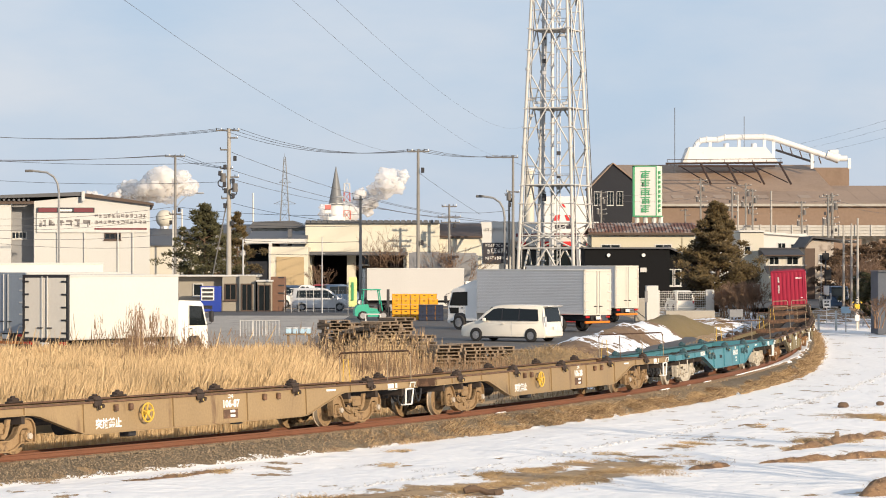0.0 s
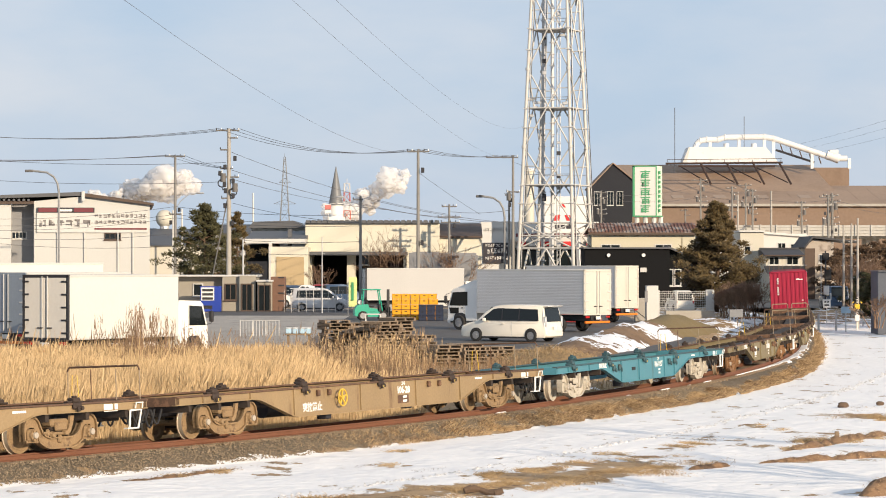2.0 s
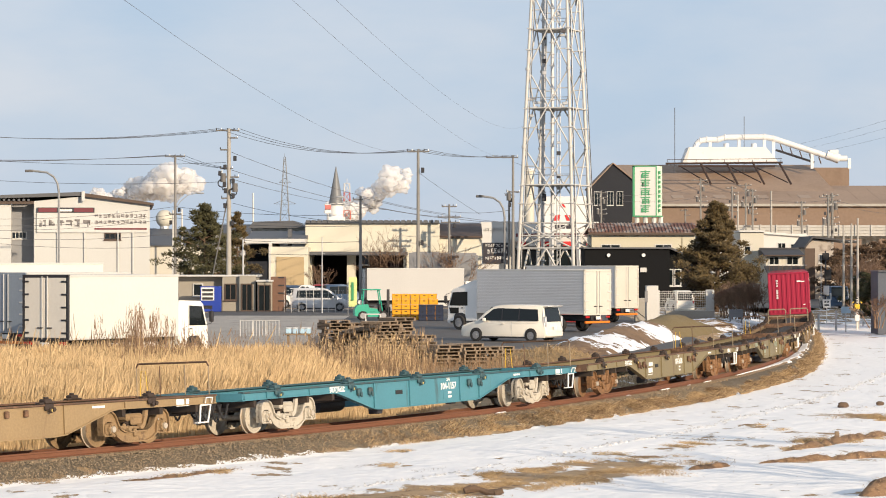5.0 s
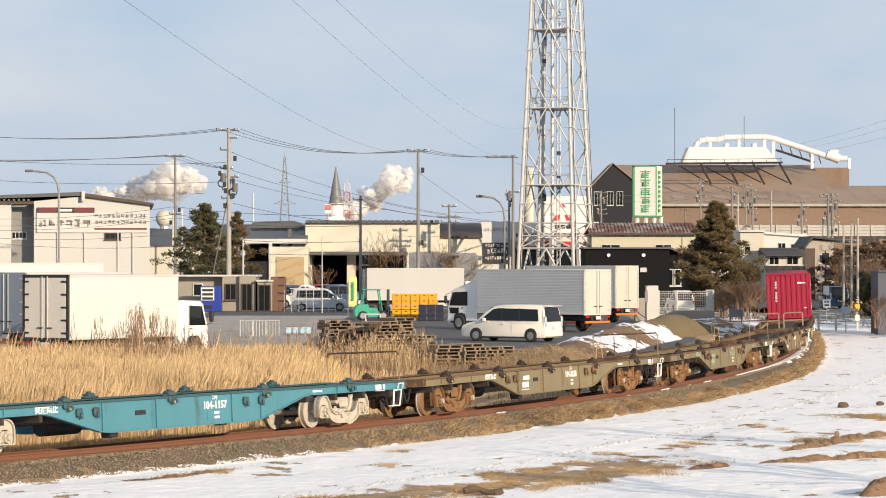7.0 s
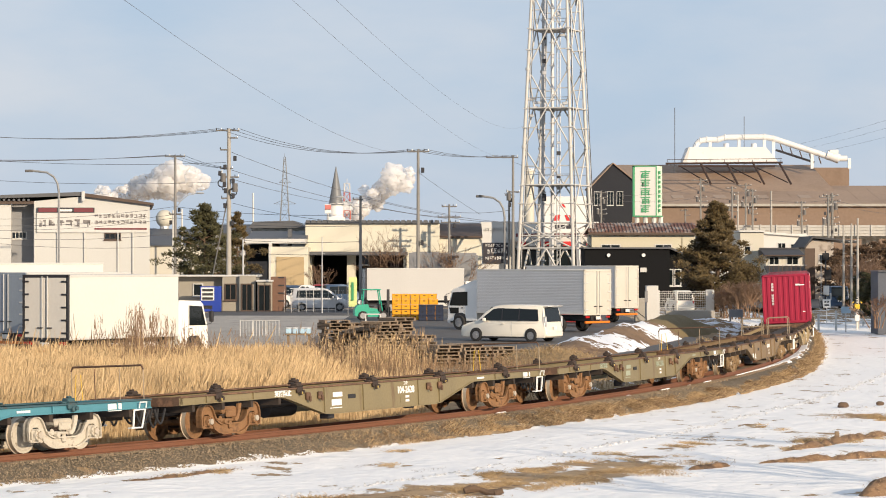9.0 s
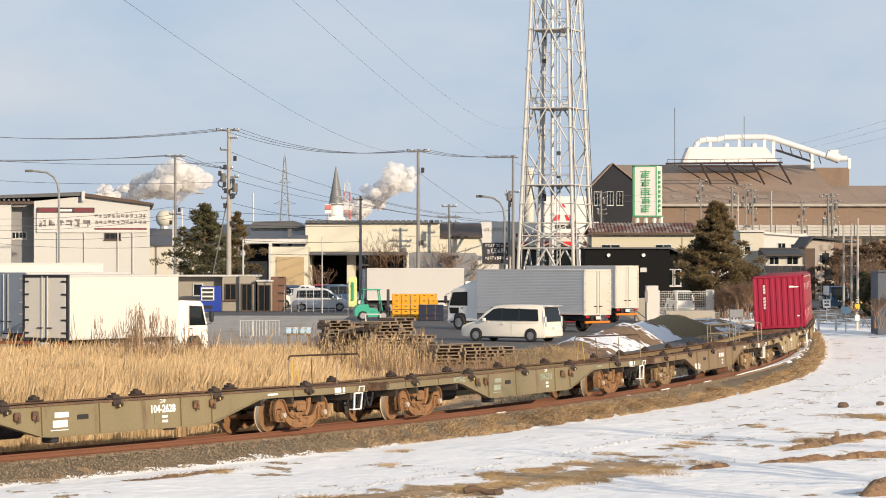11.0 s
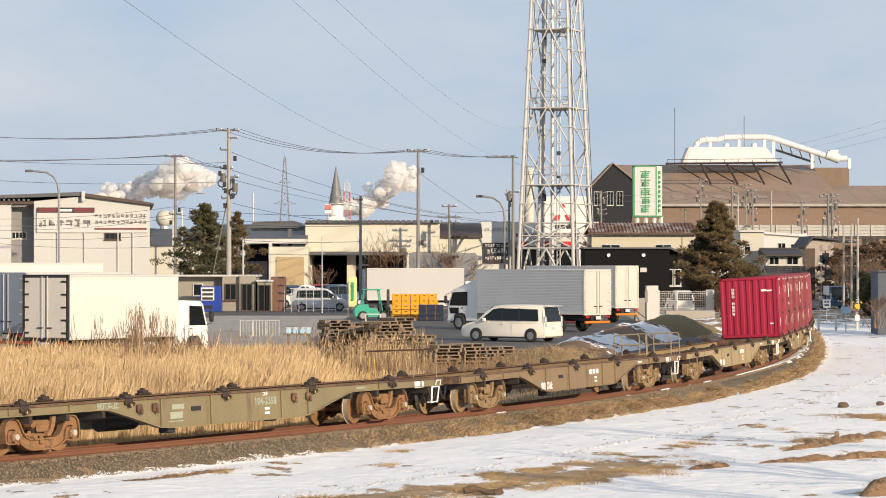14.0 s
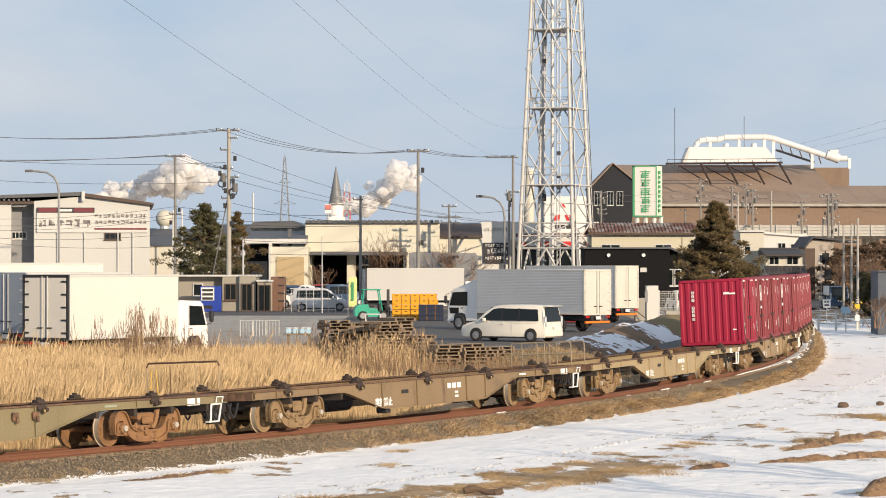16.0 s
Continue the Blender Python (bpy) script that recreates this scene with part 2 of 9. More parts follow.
BARK = surf("bark", (0.13, 0.085, 0.055), 0.9, 0, 0.3, 3, 30, 0.3)


# ---------- the line's alignment ----------
_knots = [(-160, 38.0), (-60, 38.0), (-30, 42.86), (-10, 49.96), (10, 57.68), (30, 65.77), (50, 72.92), (70, 78.23), (90, 81.74), (110, 82.97), (400, 82.7)]
_S = np.arange(-160, 320, 0.25)
_H = np.interp(_S, [k[0] for k in _knots], [k[1] for k in _knots])
_H = np.convolve(np.pad(_H, 24, "edge"), np.ones(49) / 49, "valid")
_X = np.cumsum(np.cos(np.radians(_H))) * 0.25
_Y = np.cumsum(np.sin(np.radians(_H))) * 0.25
_X += -13.07 - np.interp(0, _S, _X)
_Y += 58.14 - np.interp(0, _S, _Y)


def line_at(s, off=0.0):
    """Place and heading (degrees) on the track's centre line; off: metres to the right."""
    x, y, h = (float(np.interp(s, _S, a)) for a in (_X, _Y, _H))
    return x + math.sin(radians(h)) * off, y - math.cos(radians(h)) * off, h


# the curve is canted: the outer rail, on the right, stands higher than the inner one
CANT = 2.7
TILT = math.tan(radians(CANT))
DROP = -.567 * TILT                   # the centre line below the outer rail's head
LIFT = 0.078                          # how far the wagon bodies ride above the nominal floor height


def canted(o, z):
    return z - TILT * min(2.3, max(0.0, .567 - o))


_LX, _LY, _LH = _X[::4], _Y[::4], np.radians(_H[::4])


def line_offset(x, y):
    """Signed distance from the track (positive on its right, the snow side)."""
    d = (_LX - x) ** 2 + (_LY - y) ** 2
    i = int(np.argmin(d))
    return (x - _LX[i]) * math.sin(_LH[i]) - (y - _LY[i]) * math.cos(_LH[i])


def smooth_step(a, b, v):
    t = min(1.0, max(0.0, (v - a) / (b - a)))
    return t * t * (3 - 2 * t)


def ground_z(x, y):
    o = line_offset(x, y)
    if o > 0:                                    # snow side
        far = smooth_step(192, 226, y)
        bank = smooth_step(2.0, 1.1, o)
        z = -0.52 * (1 - bank) - 0.24 * bank
        z = z * (1 - far) + .18 * far
        if o > 2.2:
            w = min(1, (o - 2.2) / 2)
            z += w * (0.10 * noise.noise((x * 0.16, y * 0.09, 3.0)) + 0.05 * noise.noise((x * 0.7, y * 0.45, 8.0)))
    else:
        bank = smooth_step(5.6, 1.7, -o)
        low = -1.25 + 1.45 * smooth_step(88, 106, y)
        z = low * (1 - bank) - 0.41 * bank
    return z


# ---------- ground, track ----------
def ground_material():
    """Trodden snow with patches of dry grass on the near side, thatch and litter beyond the line."""
    m = surf("ground_snow_and_grass", (0.37, 0.255, 0.14), 0.9, 0, 0.4, 0.8, 22, 0.4, stain=(0.17, 0.11, 0.06), stain_at=0.52)
    n, l = m.node_tree.nodes, m.node_tree.links
    bs = n["Principled BSDF"]
    at = n.new("ShaderNodeAttribute")
    at.attribute_name = "snow"
    geo = n.new("ShaderNodeNewGeometry")
    mp = n.new("ShaderNodeMapping")
    mp.inputs["Rotation"].default_value = (0, 0, radians(20))
    mp.inputs["Scale"].default_value = (0.9, 0.5, 1)
    no = n.new("ShaderNodeTexNoise")
    no.inputs["Scale"].default_value, no.inputs["Detail"].default_value, no.inputs["Roughness"].default_value = 0.9, 10, 0.66
    l.new(geo.outputs["Position"], mp.inputs["Vector"])
    l.new(mp.outputs["Vector"], no.inputs["Vector"])
    ad = n.new("ShaderNodeMath")
    ad.operation = "ADD"
    sp = n.new("ShaderNodeMath")
    sp.operation = "MULTIPLY_ADD"
    l.new(no.outputs["Fac"], sp.inputs[0])
    sp.inputs[1].default_value, sp.inputs[2].default_value = 2.4, -0.7
    l.new(at.outputs["Fac"], ad.inputs[0])
    l.new(sp.outputs[0], ad.inputs[1])
    mr = n.new("ShaderNodeMapRange")
    mr.inputs["From Min"].default_value, mr.inputs["From Max"].default_value = 0.96, 1.02
    l.new(ad.outputs[0], mr.inputs["Value"])
    old = bs.inputs["Base Color"].links[0].from_socket
    mx = n.new("ShaderNodeMix")
    mx.data_type = "RGBA"
    mx.inputs[7].default_value = (0.94, 0.93, 0.915, 1)
    l.new(mr.outputs["Result"], mx.inputs[0])
    l.new(old, mx.inputs[6])
    l.new(mx.outputs[2], bs.inputs["Base Color"])
    # drifted, trodden relief
    r1 = n.new("ShaderNodeTexNoise")
    r1.inputs["Scale"].default_value, r1.inputs["Detail"].default_value = 1.8, 8
    l.new(geo.outputs["Position"], r1.inputs["Vector"])
    bp = n.new("ShaderNodeBump")
    bp.inputs["Strength"].default_value, bp.inputs["Distance"].default_value = 0.75, 0.13
    ad2 = n.new("ShaderNodeMath")
    ad2.operation = "MULTIPLY_ADD"
    l.new(mr.outputs["Result"], ad2.inputs[0])
    ad2.inputs[1].default_value = 0.35
    l.new(r1.outputs["Fac"], ad2.inputs[2])
    l.new(ad2.outputs[0], bp.inputs["Height"])
    l.new(bp.outputs["Normal"], bs.inputs["Normal"])
    return m


def snow_cover(x, y):
    """0 bare, 1 deep snow; thin patches show the grass."""
    o = line_offset(x, y)
    if o < 0:
        return -0.2 + 0.55 * smooth_step(130, 200, y) + .42 * smooth_step(5.0, 4.0, -o) * smooth_step(1.5, 2.2, -o)
    if y > 178:
        return 0.8 - 0.42 * smooth_step(200, 216, y)
    e = 1.5 + .4 * smooth_step(66, 82, y) - .55 * smooth_step(104, 132, y) + .28 * noise.noise((x * .35, y * .2, 4.0))
    s = 0.05 + 0.75 * smooth_step(e, e + .35, o)
    for px, py, rx, ry, amt in SNOW_GAPS:
        d = ((x - px) / rx) ** 2 + ((y - py) / ry) ** 2
        if d < 1:
            s -= amt * (1 - d)
    return s


SNOW_GAPS = [(-1.1, 56.8, 1.3, 1.3, .46), (.2, 58.6, 1.3, 1.7, .5), (1.4, 60.6, 1.4, 2.0, .5), (2.6, 62.6, 1.5, 2.2, .48), (3.8, 64.4, 1.3, 2.2, .46), (5.0, 65.8, 1.1, 1.8, .42), (6.0, 67.0, .8, 1.4, .42),
             (4.4, 69.0, .9, 1.5, .36), (6.0, 71.5, .9, 1.6, .36), (-2.8, 56.4, 1.2, .6, .42), (-6.7, 61.1, .65, .8, .47), (-5.9, 62.5, .6, .9, .47), (-5.2, 64.0, .5, .9, .45), (-3.6, 63.6, .5, .6, .40), (-1.4, 66.2, .5, .8, .34), (-1.06, 70.6, .5, .8, .34), (-.3, 64.4, .5, .6, .34),
             (8.2, 66.5, .7, .4, .5), (9.4, 67.4, .8, .5, .52), (10.6, 68.5, .8, .6, .5), (8.9, 70.7, .4, .9, .46), (9.8, 72.5, .45, 1.0, .46), (10.8, 74.6, .5, 1.1, .46), (11.9, 76.8, .5, 1.3, .46), (9.7, 74.6, .55, .8, .46),
             (1.0, 62.8, .9, 1.0, .42), (2.2, 64.8, .8, 1.1, .44), (3.2, 66.6, .8, 1.0, .42), (4.4, 67.0, 1.0, 1.2, .44), (5.2, 68.4, .7, .9, .42), (6.6, 73.6, .6, 1.3, .42), (13.4, 86.0, 1.2, 4.0, .4), (9.2, 80.0, .8, 2.4, .32), (10.2, 59.2, .9, 1.6, .5)]


def build_ground():
    xs = np.concatenate([[-900, -300, -120, -70], np.arange(-50, 60.1, 0.5), [75, 120, 300, 900]])
    ys = np.concatenate([[-60, -20, 10, 30, 42], np.arange(48, 100, 0.45), np.arange(100, 215, 1.6), [230, 260, 300, 400, 700, 1500, 4000]])
    v, f, sn = [], [], []
    for y in ys:
        for x in xs:
            v.append((x, y, ground_z(x, y)))
            sn.append(snow_cover(x, y))
    w = len(xs)
    for j in range(len(ys) - 1):
        for i in range(w - 1):
            f.append((j * w + i, j * w + i + 1, j * w + w + i + 1, j * w + w + i))
    me = raw_mesh("ground", v, f, ground_material(), True)
    a = me.attributes.new("snow", "FLOAT", "POINT")
    a.data.foreach_set("value", sn)
    tagged(new("ground", me), "snow-covered ground with dry grass showing through", "ground", kind="structure")


def sweep(profile, s0, s1, step, closed=False):
    """A profile of (offset, height) drawn along the line."""
    b = Build()
    n = len(profile)
    ss = np.arange(s0, s1 + step / 2, step)
    for s in ss:
        for o, z in profile:
            x, y, _ = line_at(s, o)
            b.v.append((x, y, z))
    for k in range(len(ss) - 1):
        for i in range(n if closed else n - 1):
            j = (i + 1) % n
            b.f.append((k * n + i, k * n + j, k * n + n + j, k * n + n + i))
    return b


def build_track():
    track = thing("railway_track", "single rusty railway track on stone ballast", "railway track", kind="structure")
    head = [(-.034, 0), (.034, 0), (.034, -.035), (.01, -.045), (.01, -.12), (.06, -.135), (.06, -.15), (-.06, -.15), (-.06, -.135), (-.01, -.12), (-.01, -.045), (-.034, -.035)]
    for side in (-1, 1):
        part("rail", sweep([(side * .567 + o, canted(side * .567, z)) for o, z in head], -60, 240, 1.0, True), RAIL, track, "rust-red steel rail")
    stone = surf("ballast_stone", (0.135, 0.108, 0.074), 0.9, 0, 0.5, 3.0, 40, 0.5, stain=(0.20, 0.16, 0.11), stain_at=0.56, stain_soft=0.05)
    prof = [(-3.2, -.42), (-2.3, -.38), (-1.75, -.2), (-1.2, -.17), (-.3, -.18), (.3, -.18), (1.0, -.17), (1.2, -.21), (1.5, -.34), (1.85, -.50), (2.15, -.60)]
    prof = [(o, canted(o, z)) for o, z in prof]
    b = sweep(prof, -60, 240, 0.5)
    b.v = [(x, y, z + 0.045 * noise.noise((x * 1.7, y * 1.7, 0))) for x, y, z in b.v]
    part("ballast_bed", b, stone, track, "grey stone ballast bed")
    # loose stones on the shoulder
    rng = random.Random(4)
    sb = Build()
    for _ in range(22000):
        s = -2 + 52 * rng.random() ** 1.3
        o = rng.uniform(0.7, 2.0)
        x, y, _h = line_at(s, o)
        z = float(np.interp(o, [p[0] for p in prof], [p[1] for p in prof])) + 0.01
        r = rng.uniform(0.012, 0.034)
        n = len(sb.v)
        for dx, dy, dz in ((1, 0, 0), (0, 1, 0), (-1, 0, 0), (0, -1, 0), (0, 0, 1)):
            k = r * rng.uniform(0.6, 1.3)
            sb.v.append((x + dx * k, y + dy * k, z + dz * k + 0.01))
        sb.f += [(n, n + 1, n + 4), (n + 1, n + 2, n + 4), (n + 2, n + 3, n + 4), (n + 3, n, n + 4)]
    stones = surf("loose_stone", (0.215, 0.165, 0.108), 0.9, 0, 0.55, 1.0, 20, 0.1, island=True)
    tagged(part("stones", raw_mesh("stones", sb.v, sb.f, stones), None, track, "loose ballast stones"), kind="stuff")
    # thin leftover snow along the rail foot
    sn = Build()
    ss = np.arange(-6, 130, 0.5)
    for s in ss:
        wv = .02 + .10 * max(0, noise.noise((s * .45, 2, 0))) + (.03 * smooth_step(26, 44, s) + .24 * smooth_step(52, 76, s)) * max(.1, 1 + .9 * noise.noise((s * .33, 6, 0)) + .25 * noise.noise((s * .9, 8, 0)))
        for o, z in ((.66, -.135), (.66 + wv, -.115), (.68 + wv * 1.5, -.04 + float(np.interp(.68 + wv * 1.5, [p[0] for p in prof], [p[1] for p in prof])))):
            x, y, _h = line_at(s, o)
            sn.v.append((x, y, z - .12 * (noise.noise((s * .45, 2, 0)) < (.42 if s < 42 else .12) and s < 58)))
    for k in range(len(ss) - 1):
        for i in (0, 1):
            sn.f.append((k * 3 + i, k * 3 + i + 1, k * 3 + 4 + i, k * 3 + 3 + i))
    snow = surf("leftover_snow", (0.88, 0.88, 0.88), 0.8, 0, 0.06, 2, 20, 0.1)
    part("snow_ribbon", sn, snow, track, "thin line of leftover snow")
    far = Build()
    for s in np.arange(2, 100, .5):
        wv = .25 + .5 * max(0, noise.noise((s * .3, 9, 0)) + .3)
        for o in (-1.7, -1.7 - wv):
            x, y, _h = line_at(s, o)
            far.v.append((x, y, canted(o, -.185 if o > -1.75 else -.25)))
    for k in range(len(far.v) // 2 - 1):
        far.f.append((k * 2, k * 2 + 1, k * 2 + 3, k * 2 + 2))
    part("snow_ribbon", far, snow, track, "thin line of leftover snow")
    sl = Build().box(-.12, .12, -1.05, 1.05, -.3, -.152, .02)
    me = mesh_of("sleeper", sl, WOOD)
    for i in range(260):
        x, y, h = line_at(-40 + i * 0.64)
        part("sleeper", me, None, track, at=pose(x, y, DROP, -CANT, 0, h))


build_ground()
build_track()


# ---------- the goods train ----------
STEEL = surf("worn_wheel_tread", (0.50, 0.43, 0.34), 0.4, 0.35, 0.2, 3, 30, 0.03)


def wheelset_mesh(mat):
    b = Build()
    for sy in (-1, 1):
        y = sy * 0.56
        prof = [(0.0, y + sy * .06), (.13, y + sy * .07), (.30, y + sy * .03), (.34, y + sy * .065), (.405, y + sy * .065), (.408, y - sy * .045), (.435, y - sy * .05), (.435, y - sy * .075),
                (.34, y - sy * .075), (.30, y - sy * .03), (.1, y - sy * .05)]
        rings = []
        for r, yy in prof[1:]:
            rings.append([(r * math.cos(t * math.pi / 14), yy, r * math.sin(t * math.pi / 14)) for t in range(28)])
        b.loft(rings)
    b.cyl((0, -1.0, 0), (0, 1.0, 0), .075, 12)
    for sy in (-1, 1):
        b.cyl((0, sy * 1.08, 0), (0, sy * 1.15, 0), .085, 12, .07)
    me = mesh_of("wheelset", b, mat)
    me.materials.append(STEEL)
    for p in me.polygons:
        r = math.hypot(p.center.x, p.center.z)
        if .402 < r < .43 or (r < .09 and abs(p.center.y) > 1.02):
            p.material_index = 1
    return me


def bogie_frame_mesh(mat):
    """Cast side frames with an arch over each axle box, and the brake gear between them."""
    arch = [(-1.22, .27), (-1.235, .55), (-1.20, .68), (-1.12, .775), (-1.01, .815), (-.89, .815), (-.79, .775), (-.72, .69), (-.67, .58), (-.61, .475), (-.52, .39), (-.38, .335)]
    belly = [(-.36, .105), (-.55, .155), (-.72, .26), (-.745, .44)]
    jaw = [(-.80, .525), (-.88, .575), (-1.01, .575), (-1.09, .525), (-1.125, .44), (-1.13, .27)]
    other = lambda pts: [(-x, z) for x, z in reversed(pts)]
    # along the top, down one jaw, under the belly and up the other jaw
    outline = arch + other(arch) + [(-x, z) for x, z in reversed(jaw)] + [(-x, z) for x, z in reversed(belly)] + belly + jaw
    b, g = Build(), Build()
    for sy in (-1, 1):
        b.prism(outline, *sorted((sy * .93, sy * .985)))
        ya, yb = sorted((sy * .87, sy * 1.045))
        edge = arch + other(arch)
        for run in (edge, [(-1.13, .27), (-1.22, .27)], [(1.13, .27), (1.22, .27)], belly[::-1] + [(-x, z) for x, z in belly]):
            for (xa, za), (xb, zb) in zip(run, run[1:]):
                dx, dz = xb - xa, zb - za
                q = .034 / max(.01, math.hypot(dx, dz))
                nx, nz = dz * q, -dx * q
                b.add([(xa, ya, za), (xb, ya, zb), (xb, yb, zb), (xa, yb, za), (xa + nx, ya, za + nz), (xb + nx, ya, zb + nz), (xb + nx, yb, zb + nz), (xa + nx, yb, za + nz)],
                      [(0, 1, 2, 3), (7, 6, 5, 4), (0, 4, 5, 1), (2, 6, 7, 3), (1, 5, 6, 2), (3, 7, 4, 0)])
        for sx in (-.95, .95):
            b.box(sx - .155, sx + .155, *sorted((sy * .84, sy * 1.05)), .27, .545, .04)
            b.cyl((sx, sy * 1.05, .405), (sx, sy * 1.10, .405), .135, 16, .125)
            b.cyl((sx, sy * 1.10, .405), (sx, sy * 1.135, .405), .075, 12, .06)
            for q in range(6):
                b.cyl((sx + .10 * math.cos(q * 1.047), sy * 1.095, .405 + .10 * math.sin(q * 1.047)), (sx + .10 * math.cos(q * 1.047), sy * 1.125, .405 + .10 * math.sin(q * 1.047)), .017, 6)
            b.cyl((sx - .2, sy * 1.0, .255), (sx + .2, sy * 1.0, .255), .022, 6)
            b.cyl((sx + .17, sy * 1.0, .22), (sx + .17, sy * 1.0, .34), .024, 6)
        # bolster end, swing arm, pull rod and lever
        b.box(-.30, .30, *sorted((sy * .70, sy * 1.0)), .56, .735, .04)
        b.box(-.20, .20, *sorted((sy * .98, sy * 1.05)), .47, .66, .03)
        b.prism([(.30, .80), (.42, .80), (.38, .62), (.30, .45), (.20, .36), (.14, .42), (.24, .55)], *sorted((sy * .99, sy * 1.06)))
        b.cyl((-.62, sy * 1.03, .44), (.18, sy * 1.03, .40), .034, 8)
        b.cyl((-.30, sy * 1.02, .385), (-.30, sy * 1.10, .385), .085, 12, .06)
        b.cyl((.10, sy * 1.02, .42), (.10, sy * 1.11, .42), .07, 10, .05)
        b.box(-.52, -.40, *sorted((sy * 1.0, sy * 1.07)), .36, .52, .03)
        b.box(-.10, .02, *sorted((sy * .99, sy * 1.05)), .20, .40, .03)
        for sx in (-.24, .0, .24):
            pts = [(sx + .075 * math.cos(q * .9), sy * .90 + .075 * math.sin(q * .9), .34 + q * .0062) for q in range(36)]
            g.tube(pts, .02, 5)
    b.box(-.26, .26, -.95, .95, .50, .72, .05)
    for sx in (-.50, .50):
        g.box(sx - .05, sx + .05, -.80, .80, .26, .36, .02)
        for sy in (-.56, .56):
            g.box(sx - .06 if sx > 0 else sx - .1, sx + .1 if sx > 0 else sx + .06, sy - .05, sy + .05, .2, .5, .02)
            g.cyl((sx, sy, .45), (sx * .7, sy, .74), .03, 6)
    return mesh_of("frame", b, mat, 30), mesh_of("springs", g, LOCK)


def handwheel_mesh():
    b = Build()
    n = 24
    ring = [(0.215 * math.cos(2 * math.pi * i / n), 0, 0.215 * math.sin(2 * math.pi * i / n)) for i in range(n + 1)]
    b.tube(ring, .022, 6)
    for i in range(5):
        t = 2 * math.pi * i / 5 + .3
        b.cyl((0, .03, 0), (0.205 * math.cos(t), 0, 0.205 * math.sin(t)), .025, 6)
    b.cyl((0, -.02, 0), (0, .12, 0), .06, 10)
    return mesh_of("handwheel", b, surf("worn_yellow_wheel", (0.55, 0.36, 0.045), 0.6, 0, 0.3, 5, 40, 0.03, stain=(0.25, 0.14, 0.05), stain_at=0.58))


FADED = surf("worn_pale_green_paint", (0.30, 0.33, 0.25), 0.7, 0, 0.3, 3, 30, 0.0)
RAIL_TAN = surf("dusty_tan_handrail_paint", (0.29, 0.23, 0.155), 0.7, 0, 0.2, 2, 20, 0.03)
HANDLE = surf("worn_yellow_handle", (0.55, 0.40, 0.12), 0.6, 0, 0.3, 4, 40, 0.03)
FRAMES, WHEELS = {}, {}
HANDWHEEL = handwheel_mesh()
WAGONS = []


def sill_poly(a, b, top=0.955):
    """Fish-belly side: deep to a, shallow from b."""
    return [(-9.75, top), (9.75, top), (9.75, .80), (b + .25, .80), (b, .76), (a + .2, .30), (a - .15, .27), (-a + .15, .27), (-a - .2, .30), (-b, .76), (-b - .25, .80), (-9.75, .80)]



